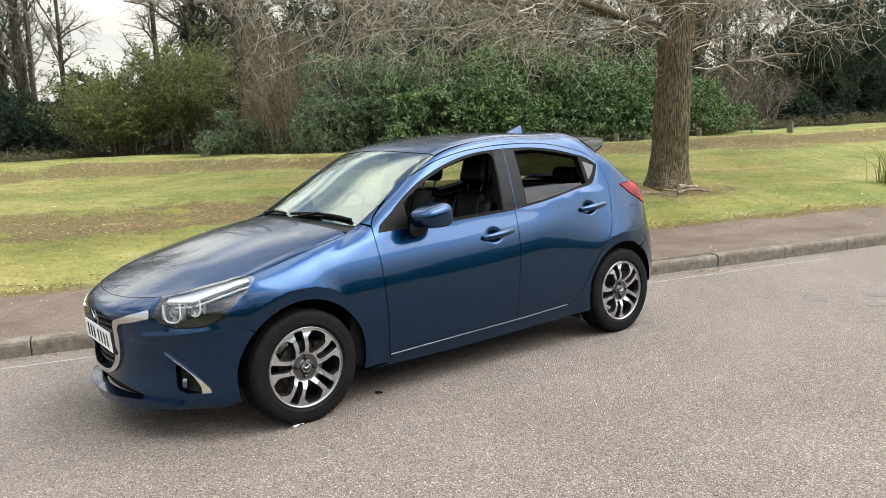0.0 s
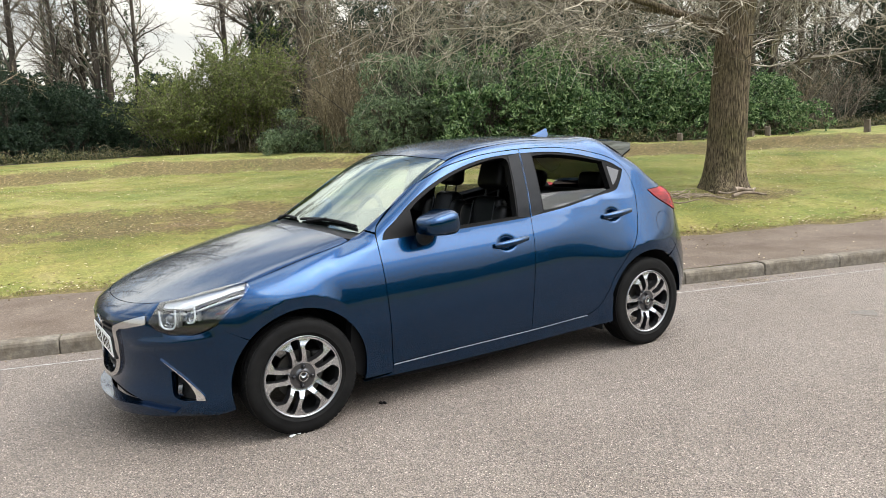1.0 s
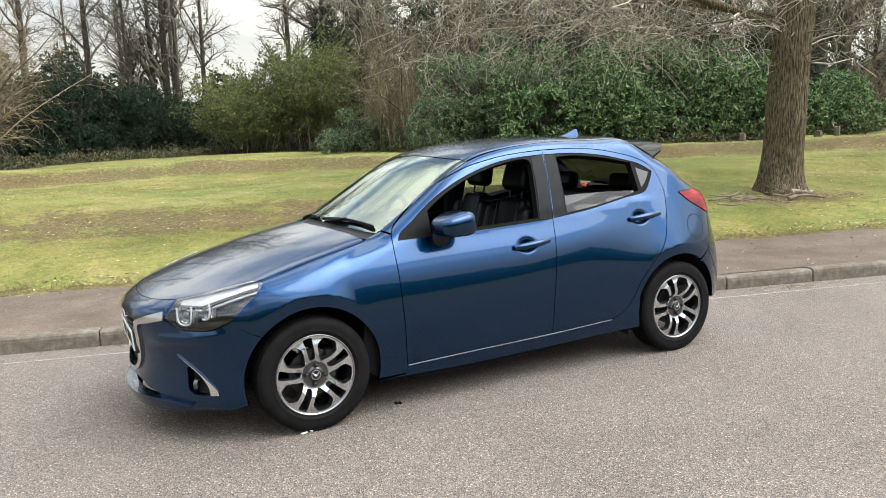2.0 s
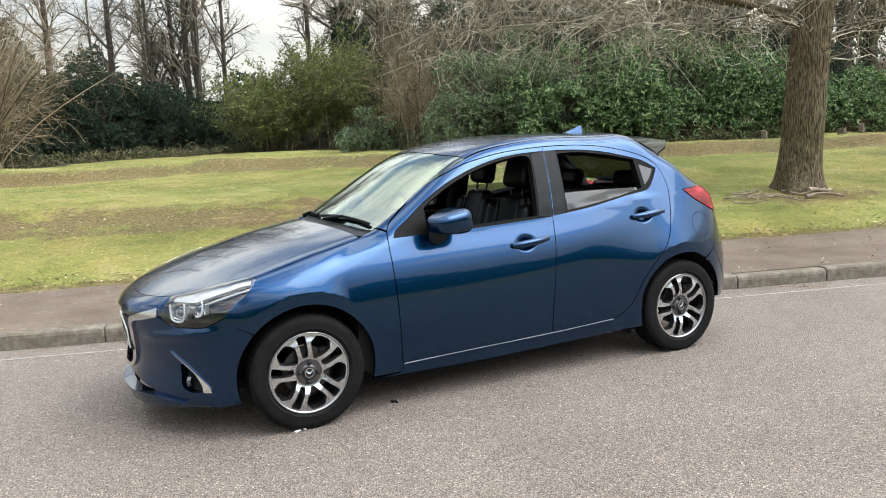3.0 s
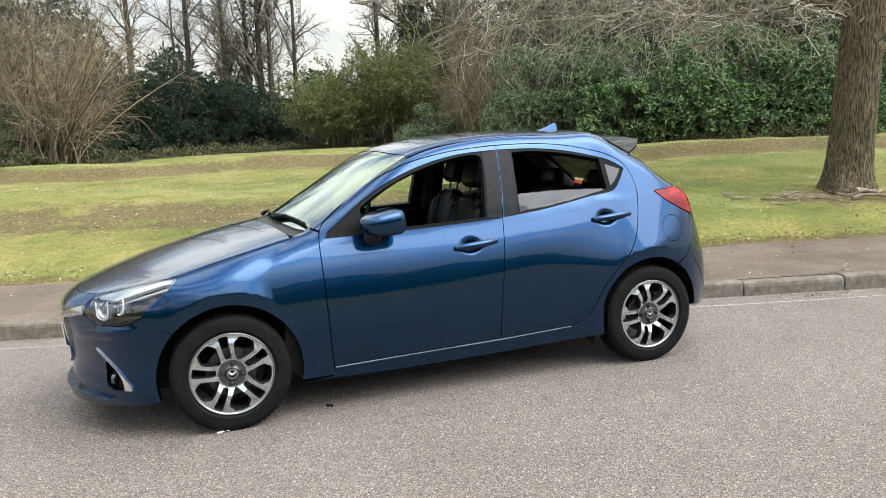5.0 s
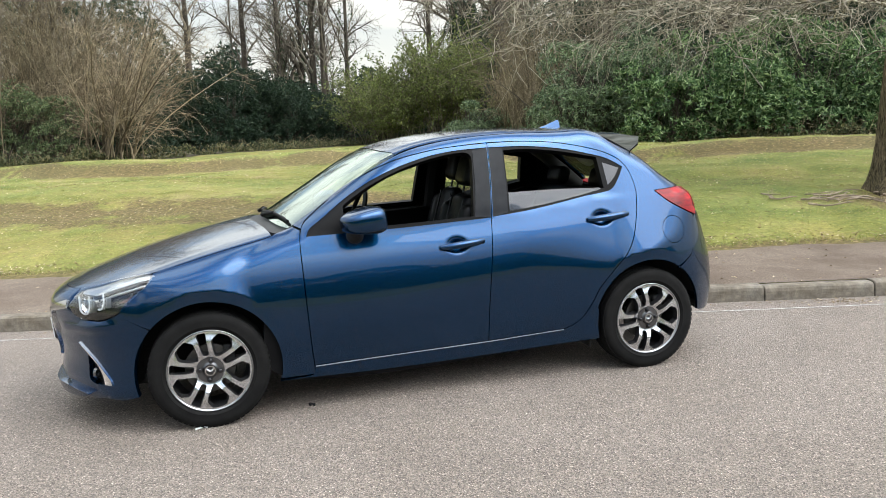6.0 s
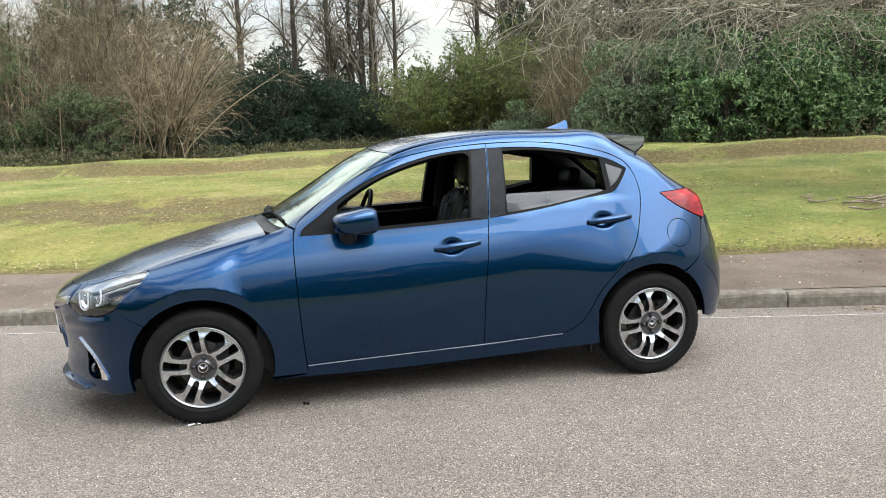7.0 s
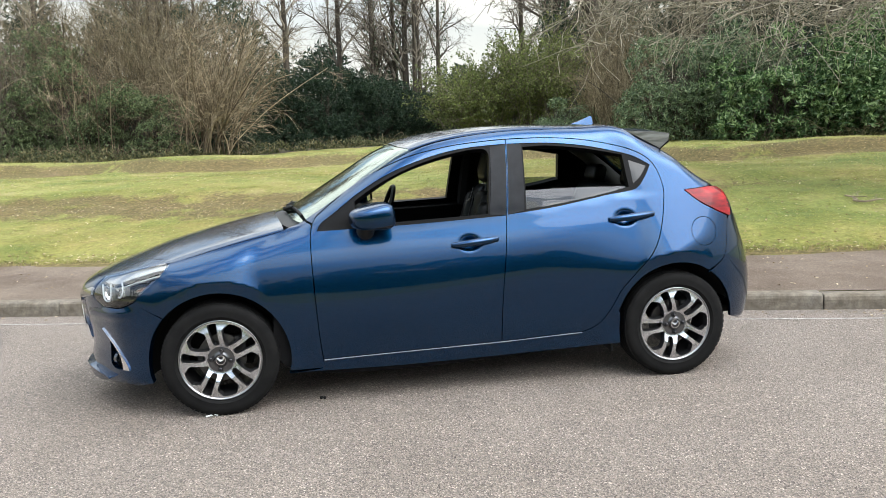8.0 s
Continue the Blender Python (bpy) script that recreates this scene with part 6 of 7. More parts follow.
def bare_tree(name, label, u, v, h, r, seed, limbs=22, twigs=7, fine=4, reach=0.3, ivy=0, t0=0.3, lean=(0, 0), angle=48, mat=None, twig_mat=None, lift=0.25, group="", ivy_top=0.7):
    """A leafless tree: trunk, boughs, twigs, and ivy where it has some."""
    rng = np.random.default_rng(seed)
    z0 = float(lawn_height(u, v)) - 0.1
    top = thing(name, label, "tree", to_world(u, v, z0), KERB_ANGLE, group)
    trunk = stem_line(h, lean, rng)
    s = np.linspace(0, 1, trunk.shape[1])
    tr = (r * (1 - 0.8 * s) * (1 + 0.5 * np.exp(-s * 30)))[None]
    put("trunk", fast_mesh("trunk", *tubes(trunk, tr, 10), mat or M_TRUNK, True), top)
    a = grow(trunk, tr, rng, limbs, h * reach, angle, lift, 0, 0.18, t0, 0.98, 0.5, 0.3, 6)
    b = grow(*a, rng, twigs, h * reach * 0.42, 42, 0.12, 0.05, 0.25, 0.2, 1, 0.6, 0.3, 5)
    parts = [tubes(*a, 5), tubes(b[0], np.maximum(b[1], 0.008), 3)]
    if fine:
        c = grow(*b, rng, fine, h * reach * 0.2, 40, 0.05, 0.05, 0.25, 0.2, 1, 0.6, 0.4, 4)
        parts.append(tubes(c[0], np.maximum(c[1], 0.006), 3))
    tagged(put("bare_crown", fast_mesh("bare_crown", *join_arrays(parts), twig_mat or M_TWIG), top), kind="stuff")
    if ivy:
        t = rng.random(ivy) ** 1.3 * ivy_top * (trunk.shape[1] - 1)
        i = np.minimum(t.astype(int), trunk.shape[1] - 2)
        f = (t - i)[:, None]
        p = trunk[0, i] * (1 - f) + trunk[0, i + 1] * f
        d = unit(rng.normal(size=(ivy, 3)) * (1, 1, 0.3))
        lump = 0.6 + 0.8 * (0.5 + 0.5 * np.sin(p[:, 2] * 2.1 + seed)) * rng.random(ivy)
        p = p + d * (r * 1.1 + 0.35 * lump * (r / 0.25))[:, None] * (1, 1, 0.4)
        put("ivy", fast_mesh("ivy", *leaves(p, d + (0, 0, -0.5), 0.16, 0.13, rng), M_IVY), top, "dark green ivy climbing the trunk")
    return top


def thicket(name, label, u, v, wide, deep, high, seed, stems=40, each=10, fine=5, mat=None, splay=0.5, thick=0.02, leaf_mat=None, leaf_count=0, leaf=(0.05, 0.03), lift=0.1, sag=0.05, group="", kind_word="shrub", drift=0.0):
    """A many-stemmed leafless shrub."""
    rng = np.random.default_rng(seed)
    z0 = float(lawn_height(u, v)) - 0.05
    top = thing(name, label, kind_word, to_world(u, v, z0), KERB_ANGLE, group)
    s = np.linspace(0, 1, 7)
    foot = rng.normal(size=(stems, 2)) * (wide * 0.22, deep * 0.22)
    lean = rng.normal(size=(stems, 2)) * splay * high * 0.5 + foot * 0.5
    line = np.zeros((stems, 7, 3))
    lean[:, 0] += drift * high
    line[..., 0] = foot[:, :1] + lean[:, :1] * s**1.4 + rng.normal(0, 0.012 * high, (stems, 7)) * s
    line[..., 1] = foot[:, 1:] + lean[:, 1:] * s**1.4 + rng.normal(0, 0.012 * high, (stems, 7)) * s
    line[..., 2] = rng.uniform(0.55, 1.0, (stems, 1)) * high * s
    rad = thick * rng.uniform(0.6, 1.3, (stems, 1)) * (1 - 0.75 * s)[None]
    a = grow(line, rad, rng, each, high * 0.33, 42, lift, sag, 0.2, 0.2, 1, 0.6, 0.3, 5)
    b = grow(*a, rng, fine, high * 0.16, 40, 0.05, sag, 0.25, 0.15, 1, 0.7, 0.4, 4)
    tagged(put("stem_clump", fast_mesh("stem_clump", *tubes(line, rad, 5), mat or M_TWIGBROWN, True), top), kind="stuff")
    tagged(put("bare_crown", fast_mesh("bare_crown", *join_arrays([tubes(a[0], np.maximum(a[1], 0.005), 3), tubes(b[0], np.maximum(b[1], 0.0045), 3)]), mat or M_TWIGBROWN), top), kind="stuff")
    if leaf_count:
        n = len(b[0])
        i, j = rng.integers(0, n, leaf_count), rng.integers(0, 4, leaf_count)
        p = b[0][i, j] + rng.normal(0, 0.05, (leaf_count, 3))
        put("foliage", fast_mesh("foliage", *leaves(p, rng.normal(size=(leaf_count, 3)) + (0, 0, 0.3), *leaf, rng), leaf_mat), top)
    return top


# the oak by the footpath
def oak(u, v):
    rng = np.random.default_rng(21)
    x, y, _ = to_world(u, v)
    z0 = float(lawn_height(u, v))
    top = thing("oak_tree", "large bare oak with ridged bark and low spreading boughs", "tree", (x, y, z0), KERB_ANGLE)
    # ridged trunk with a root flare
    rows, sides, verts = 90, 120, []
    for i in range(rows):
        z = -0.15 + 6.5 * i / (rows - 1)
        base = 0.308 - 0.015 * z + 0.12 * math.exp(-max(z, 0) / 0.22)
        for j in range(sides):
            a = math.tau * j / sides
            root = 0.045 * math.exp(-max(z, 0) / 0.25) * (math.sin(5 * a + 0.8) + 0.6 * math.sin(3 * a + 2))
            co = Vector((math.cos(a) * 11, math.sin(a) * 11, z * 1.5))
            ridge = 0.02 * abs(noise.noise(co)) + 0.01 * noise.noise(co * 2.3) + 0.03 * noise.noise(Vector((math.cos(a), math.sin(a), z * 0.5)))
            rr = base + root - ridge
            verts.append((math.cos(a) * rr + 0.028 * z + 0.02 * z * z, math.sin(a) * rr, z))
    idx = np.arange(rows * sides).reshape(rows, sides)
    p, q = idx[:-1], idx[1:]
    quads = np.stack([p, np.roll(p, -1, 1), np.roll(q, -1, 1), q], -1).reshape(-1, 4)
    put("trunk", fast_mesh("trunk", verts, quads, M_BARK, True), top)
    # boughs, given by where they go from the trunk: (start height, direction degrees, length, end height)
    boughs = [(2.55, 118, 8.5, 3.9), (2.9, 88, 9, 4.6), (3.1, 150, 7.5, 4.4), (2.35, 176, 5.0, 3.3), (3.3, 35, 7.5, 4.5), (2.9, 5, 7.5, 4.2), (3.4, 62, 9, 5.0),
              (4.2, 130, 8, 5.6), (4.4, 170, 7, 6.4), (4.3, 260, 6, 6.5)]
    s = np.linspace(0, 1, 10)
    line, rad = np.zeros((len(boughs), 10, 3)), np.zeros((len(boughs), 10))
    for i, (h, deg, length, end) in enumerate(boughs):
        a = radians(deg)
        side = np.cumsum(rng.normal(0, 0.16, 10)) * s
        line[i, :, 0] = math.cos(a) * s * length - math.sin(a) * side + 0.028 * h + 0.02 * h * h
        line[i, :, 1] = math.sin(a) * s * length + math.cos(a) * side
        line[i, :, 2] = h + (end - h) * s**0.8 + np.cumsum(rng.normal(0, 0.07, 10)) * s + 0.35 * np.sin(s * 3.1)
        rad[i] = (0.045 if deg < 40 else 0.07) * (1 - 0.8 * s)
    b1 = grow(line, rad, rng, 22, 2.0, 52, -0.03, 0.10, 0.42, 0.12, 1, 0.38, 0.3, 8)
    b1[0][..., 2] = np.where(b1[0][..., 2] < 2.65, 2.65 + (b1[0][..., 2] - 2.65) * 0.25, b1[0][..., 2])
    b2 = grow(*b1, rng, 8, 1.1, 48, 0.0, 0.12, 0.5, 0.15, 1, 0.55, 0.35, 7)
    b2[0][..., 2] = np.where(b2[0][..., 2] < 2.5, 2.5 + (b2[0][..., 2] - 2.5) * 0.25, b2[0][..., 2])
    b3 = grow(*b2, rng, 4, 0.55, 45, 0.02, 0.1, 0.6, 0.15, 1, 0.6, 0.5, 5)
    for i in range(len(boughs)):
        put("bough", fast_mesh("bough", *tubes(line[i:i + 1], rad[i:i + 1], 8), M_BARK, True), top)
    tagged(put("branch_crown", fast_mesh("branch_crown", *tubes(b1[0], np.maximum(b1[1], 0.008), 5), M_OAKTWIG, True), top), kind="stuff")
    tagged(put("twig_crown", fast_mesh("twig_crown", *join_arrays([tubes(b2[0], np.maximum(b2[1], 0.0055), 3), tubes(b3[0], np.maximum(b3[1], 0.004), 3)]), M_OAKTWIG), top), kind="stuff")
    # short shoots on the trunk
    ring = np.zeros((26, 4, 3))
    for i in range(26):
        a, z = rng.uniform(0, math.tau), rng.choice([rng.uniform(1.9, 2.5), rng.uniform(2.9, 4.2)])
        out = np.array([math.cos(a), math.sin(a), rng.uniform(-0.3, 0.5)])
        for j in range(4):
            ring[i, j] = np.array([0.028 * z + 0.02 * z * z, 0, z]) + out * (0.28 + 0.32 * j) + rng.normal(0, 0.04, 3) * j
    rr = np.linspace(0.014, 0.005, 4)[None] * np.ones((26, 1))
    shoots = grow(ring, rr, rng, 7, 0.55, 50, 0, 0.1, 0.3, 0.2, 1, 0.6, 0.4, 5)
    tagged(put("shoot_growth", fast_mesh("shoot_growth", *join_arrays([tubes(ring, rr, 4), tubes(shoots[0], np.maximum(shoots[1], 0.004), 3)]), M_OAKTWIG), top), kind="stuff")
    return top


oak(6.52, 4.33)

# laurels along the lawn's upper edge
LAUREL = "glossy green laurel shrub at the top of the lawn"
shrub("laurel_bush", LAUREL, 10.0, 22.0, 5.4, 3.0, 4.2, M_LAUREL, 31, (0.19, 0.07), count=5200, lump=1.0, lumps=54)
shrub("laurel_bush", LAUREL, 13.6, 21.9, 5.6, 3.2, 4.9, M_LAUREL, 32, (0.19, 0.07), count=5600, lump=1.05, lumps=56)
shrub("laurel_bush", LAUREL, 17.6, 21.9, 5.2, 3.0, 4.1, M_LAUREL, 33, (0.19, 0.07), count=5000, lump=1.0, lumps=50)
shrub("laurel_bush", LAUREL, 21.6, 23.0, 4.8, 3.0, 3.4, M_LAUREL, 34, (0.18, 0.065), count=4200, lump=0.95, lumps=46)
RHODO = "dull grey-green rhododendron at the woodland edge"
shrub("rhododendron", RHODO, 6.3, 23.8, 4.6, 3.0, 4.2, M_RHODO, 35, (0.17, 0.045), count=5200, lumps=60, open_angle=78)
shrub("rhododendron", RHODO, 8.4, 24.6, 4.0, 3.0, 4.6, M_RHODO, 36, (0.17, 0.045), count=4600, lumps=55, open_angle=78)
shrub("rhododendron", RHODO, 2.2, 27.6, 2.4, 2.0, 2.2, M_RHODO, 37, (0.17, 0.045), count=1700, lumps=24, lump=0.6, open_angle=78)

# bare brown thickets
THICKET = "tangled bare brown thicket at the woodland edge"
for k, (u, v, w, h, n, m) in enumerate(((3.7, 27.0, 1.8, 3.4, 52, M_TWIGBROWN), (4.6, 28.6, 2.4, 6.0, 55, M_TWIGBROWN), (6.4, 30, 3.6, 7.5, 30, M_TWIG), (-17.2, 28.6, 4.5, 8.0, 90, M_TWIGBROWN), (-20.6, 30.0, 5.0, 9.0, 90, M_TWIGBROWN),
                                        (-23.5, 27.8, 5.0, 6.5, 70, M_TWIG), (-26.5, 29.0, 5.0, 8.5, 80, M_TWIGBROWN), (-30, 28, 5, 8, 70, M_TWIG), (-19.0, 26.2, 3.4, 5.2, 22, M_HAZEL), (-23.2, 26.0, 3.4, 5.4, 24, M_TWIG), (27.5, 28.5, 4.0, 3.4, 60, M_TWIGBROWN), (31.8, 29.5, 4.0, 3.6, 60, M_TWIG))):
    thicket("bare_thicket", THICKET, u, v, w, 2.8, h, 400 + k, n, 9, 4, m, 0.24 if k < 2 else 0.5, 0.026)
thicket("hazel_bush", "pale many-stemmed bare hazel fanning up from its foot", -13.5, 25.9, 2.4, 1.6, 6.0, 43, 58, 11, 5, M_HAZEL, 0.5, 0.036, lift=0.02, sag=0.14, drift=0.27)

# spring-green shrub
YB = "yellow-green shrub in fresh spring leaf"
thicket("spring_shrub", YB, -3.0, 40, 3.4, 3.0, 4.4, 51, 80, 10, 5, M_TWIG, 0.42, 0.02, M_YELLOWBUSH, 22000, (0.15, 0.09))
thicket("spring_shrub", YB, 0.6, 40, 3.6, 3.0, 5.8, 52, 90, 10, 5, M_TWIG, 0.45, 0.02, M_YELLOWBUSH, 28000, (0.15, 0.09))

# dark evergreens: (u, v, width, height, whorls)
DARK = "dense dark evergreen under the trees"
for k, (u, v, w, h, n) in enumerate(((-14.0, 42.5, 5.5, 5.4, 5000), (-9.6, 43.5, 4.5, 4.4, 4400), (-18.5, 36.5, 5.0, 5.8, 5000), (2.8, 46.0, 3.6, 10.5, 4600), (-11.6, 45.5, 4, 4.8, 3600), (-18.6, 44, 6, 5.4, 5000), (-25, 44, 7, 11, 5600), (-7.0, 46, 4, 3.6, 2600),
                                     (12, 26.5, 6, 7.5, 5200), (16.5, 27.5, 6, 7.5, 5200), (21, 28, 6, 7, 5000), (25.5, 30.5, 5, 2.6, 2600), (33, 33, 6, 2.8, 2800), (39.5, 32.5, 7, 10, 6000), (44, 34, 8, 11, 6400), (50, 36, 8, 11, 5200),
                                     (30, 36, 8, 3.2, 3600), (-24, 33, 5, 6, 4200), (-30, 32, 6, 7, 4200), (7.5, 32, 5, 8, 4200))):
    shrub("dark_evergreen", DARK, u, v, w, 3.5, h, M_CONIFER, 600 + k, (0.24, 0.08), n, 6, 0.95, 70)
HOLLY = "green holly half hidden by bare twigs"
for k, (u, v, h) in enumerate(((-20.5, 26.6, 5.2), (-24.4, 26.2, 6.2), (-17.2, 26.6, 3.4), (-28.5, 26.2, 6.4), (-22.3, 28.5, 7.0))):
    shrub("holly_bush", HOLLY, u, v - 0.2, 4.4, 2.4, h, M_HOLLY, 650 + k, (0.10, 0.055), 5600, 5, 0.7, 60)

# bare trees of the wood, tall trunks first
TALL = "tall bare woodland tree with a slim trunk"
IVIED = "tall bare woodland tree with ivy on its trunk"
for i, (u, v, h, r, ivy) in enumerate(((-8.4, 48, 19, 0.28, 900), (-7.6, 47, 20, 0.2, 0), (-9.6, 50, 18, 0.24, 900), (-11.5, 52, 17, 0.25, 700),                                        (-13.5, 49, 18, 0.28, 0), (-5.9, 46, 15, 0.2, 500), (-0.4, 50, 18, 0.26, 0), (2.2, 47, 19, 0.34, 3600), (3.9, 41, 17, 0.45, 1200), (5.5, 44, 16, 0.3, 1200),
                                       (-16.5, 46, 16, 0.3, 0), (-19.0, 34, 14, 0.26, 0), (-18.3, 31, 15, 0.36, 0), (-23, 38, 15, 0.32, 900), (-26, 33, 13, 0.25, 0), (-10.6, 47, 15, 0.16, 300))):
    bare_tree("woodland_tree", IVIED if ivy else TALL, u, v, h, r, 100 + i, 24, 8, 5, 0.26, ivy, 0.2)
for i, (u, v, h, r) in enumerate(((8.5, 31, 13, 0.3), (11.5, 33, 14, 0.3), (15.0, 34, 14, 0.32), (18.5, 33, 13, 0.3), (21.5, 35, 14, 0.3), (26.2, 29, 15, 0.5), (28.2, 29.5, 15, 0.45),
                                  (36, 36, 14, 0.3), (24, 37, 14, 0.3), (30.5, 38, 14, 0.3), (42, 40, 15, 0.3))):
    bare_tree("woodland_tree", IVIED, u, v, h, r, 130 + i, 28, 9, 5, 0.28, 1500, 0.1)

# ---- woodland edge and depth ----
EDGE = spline([-60, -40, -24, -13, -9.5, -6, 1.0, 3.0, 5.5, 8.5, 19, 24, 30, 45, 70], [27, 25.5, 25, 25.2, 33, 37, 36.5, 26.5, 23.8, 21.2, 20.6, 22.3, 25.5, 29, 34])


def floor_height(u, v):
    return lawn_height(u, v) + 0.03 * np.clip((v - EDGE(u)) / 0.6, 0, 1) + 0.004


us2 = np.arange(-60, 70.1, 0.7)
w, q = [], []
steps = np.array([0.0, 0.4, 1, 2, 4, 7, 11, 16, 24, 40, 60])
for u in us2:
    vv = EDGE(u) + steps + 0.25 * np.sin(u * 2.3) * (steps == 0)
    w.append(to_world(u, vv, floor_height(u, vv)))
w = np.concatenate(w)
i = np.arange(len(w)).reshape(len(us2), len(steps))
q = np.stack([i[:-1, :-1], i[1:, :-1], i[1:, 1:], i[:-1, 1:]], -1).reshape(-1, 4)
tagged(put("woodland_floor", fast_mesh("woodland_floor", w, q, M_SOIL, True)), "dark woodland floor of leaf mould under the trees", "woodland floor", kind="structure")

# brambles and ivy along the edge
rng = np.random.default_rng(90)
n = 52000
u = rng.uniform(-45, 50, n)
back = rng.gamma(1.6, 0.8, n)
v = EDGE(u) + 0.15 + back
h = np.clip(0.12 + 0.32 * smooth_noise(u, v, 91, 2.6) + 0.1 * back, 0.04, 0.8) * rng.random(n) ** 0.6
p = to_world(u, v, lawn_height(u, v) + h)
undergrowth = put("undergrowth", fast_mesh("undergrowth", *leaves(p, rng.normal(size=(n, 3)) + (0, 0, 0.5), 0.13, 0.09, rng), M_BRAMBLE))
tagged(undergrowth, "low bramble and ivy undergrowth along the woodland edge", "undergrowth", kind="stuff")
n = 1300
u = rng.uniform(-45, 50, n)
v = EDGE(u) + 0.2 + rng.gamma(1.5, 0.8, n)
s = np.linspace(0, 1, 6)
way = rng.normal(size=(n, 2)) * 0.6
line = to_world(u, v, lawn_height(u, v))[:, None] + np.stack([way[:, :1] * s, way[:, 1:] * s, (0.2 + 0.6 * rng.random((n, 1))) * np.sin(s * 2.2)], -1)
tagged(put("bramble_canes", fast_mesh("bramble_canes", *tubes(line, np.full((n, 6), 0.007), 3), M_TWIGBROWN)), "arching bare bramble canes along the woodland edge", "undergrowth", kind="stuff")

# depth of the wood behind: dark banks of evergreen and more bare trees
n = 34000
chunks = []
u = rng.uniform(-75, 85, n)
v = rng.uniform(57, 66, n) - 14 * (u > 9) * rng.random(n)
tall = np.interp(u, [-60, -40, -24, -14, -10, 2, 6, 30, 38, 62, 72, 85], [13, 12, 9, 6, 4, 3.5, 11, 11, 4, 4, 12, 13])
h = tall * (1 + 0.45 * smooth_noise(u, v, 92, 9.0)) * rng.random(n) ** 0.8
p = to_world(u, v, lawn_height(u, v) + np.maximum(h, 0.05))
low = len(p) // 2
q = to_world(rng.uniform(-75, 85, low), rng.uniform(58, 68, low), 1.2 + rng.uniform(0, 4.2, low))
p = np.concatenate([p, q])
n = len(p)
far_wood = put("far_wood", fast_mesh("far_wood", *rosettes(p, rng.normal(size=(n, 3)) + (0, 0, 0.4), rng, 4, 0.5, 0.2), M_CONIFER))
tagged(far_wood, "dark evergreen understorey deep in the wood", "woodland", kind="stuff")
trees = [o for o in scene.objects if o.name.startswith("woodland_tree")]
for k in range(46):
    t = trees[int(rng.integers(0, len(trees)))]
    u, v = rng.uniform(-62, 75), rng.uniform(60, 84)
    if abs(u + 3.4) < 6.5:
        continue
    copy_thing(t, pose(*to_world(u, v, float(lawn_height(u, v)) - 0.1), 0, 0, rng.uniform(0, 360)))

# the far side of the road, behind the camera: unseen hedge and trees added for the paintwork to mirror
hedges = [o for o in scene.objects if o.name.startswith("laurel_bush")]
darks = [o for o in scene.objects if o.name.startswith("dark_evergreen")]
for k in range(17):
    copy_thing(hedges[k % len(hedges)], pose(*to_world(-40 + 5.2 * k, -17.0 - (k % 3) * 0.9, -0.1), 0, 0, KERB_ANGLE + 180))
for k in range(22):
    copy_thing(darks[11 + k % 5], pose(*to_world(-52 + 4.9 * k, -22.5 - (k % 3) * 1.4, -0.1), 0, 0, KERB_ANGLE + 180 + 25 * (k % 3)) @ Matrix.Scale(0.5, 4))
# ---- lawn cover and small things ----
rng = np.random.default_rng(200)


def scatter(n, u0, u1, v0, v1, power=1.0):
    return rng.uniform(u0, u1, n), v0 + (v1 - v0) * rng.random(n) ** power


def blades(u, v, height, width, lean=0.6):
    """One narrow blade for each place. Returns verts and quads."""
    n = len(u)
    foot = to_world(u, v, lawn_height(u, v) - 0.004)
    h = height * rng.uniform(0.5, 1.3, (n, 1))
    way = np.concatenate([rng.normal(size=(n, 2)) * lean, np.ones((n, 1))], 1) * h
    ang = rng.uniform(0, math.pi, n)
    side = np.stack([np.cos(ang), np.sin(ang), 0 * ang], -1) * width
    v4 = np.stack([foot - side, foot + side, foot + way + side * 0.3, foot + way - side * 0.3], 1)
    return v4.reshape(-1, 3), np.arange(4 * n).reshape(n, 4)


cover = []
for n, u0, u1, v0, v1, h, w, p in ((150000, -9, 10, 2.05, 6.5, 0.015, 0.0035, 0.9), (120000, -14, 15, 6, 14, 0.018, 0.006, 0.8), (60000, -22, 22, 13, 25, 0.022, 0.011, 0.9)):
    u, v = scatter(n, u0, u1, v0, v1, p)
    keep = rng.random(n) < (1 - 0.85 * litter_and_shade(u, v)) * (0.35 + 0.5 * (smooth_noise(u, v, 61, 1.3) > -0.2) + 0.15 * smooth_noise(u, v, 62, 0.4))
    cover.append(blades(u[keep], v[keep], h, w, 1.5))
u, v = scatter(3500, -9, 10, 1.94, 2.15)
cover.append(blades(u, v, 0.032, 0.004))
tagged(put("grass", fast_mesh("grass", *join_arrays(cover), M_GRASS)), "short tufted grass over the lawn", "grass", kind="stuff")

# fallen leaves: thick on the banks and under the oak, thin elsewhere
us_, vs_ = [], []
u, v = scatter(150000, -18, 18, 2.0, 17)
heap = rng.random(150000) < 0.28 * litter_and_shade(u, v) ** 1.5 * np.where(v > 8, 0.5, 1.0)
us_.append(u[heap]), vs_.append(v[heap])
u, v = scatter(15000, -14, 16, 2.1, 16, 1.1)
us_.append(u), vs_.append(v)
u, v = scatter(2600, -9, 10, 1.9, 2.3)
us_.append(u), vs_.append(v)
u, v = np.concatenate(us_), np.concatenate(vs_)
ok = v > 2.0
u, v = u[ok], v[ok]
p = to_world(u, v, lawn_height(u, v) + 0.018)
n = len(u)
way = rng.normal(size=(n, 3)) * (1, 1, 0.12)
chunks = [leaves(p, way, 0.036, 0.022, rng, 0.15, 0.08, True)]
u, v = scatter(420, -9, 9, 0.13, 1.95)
p = to_world(u, v, path_height(u, v) + 0.006)
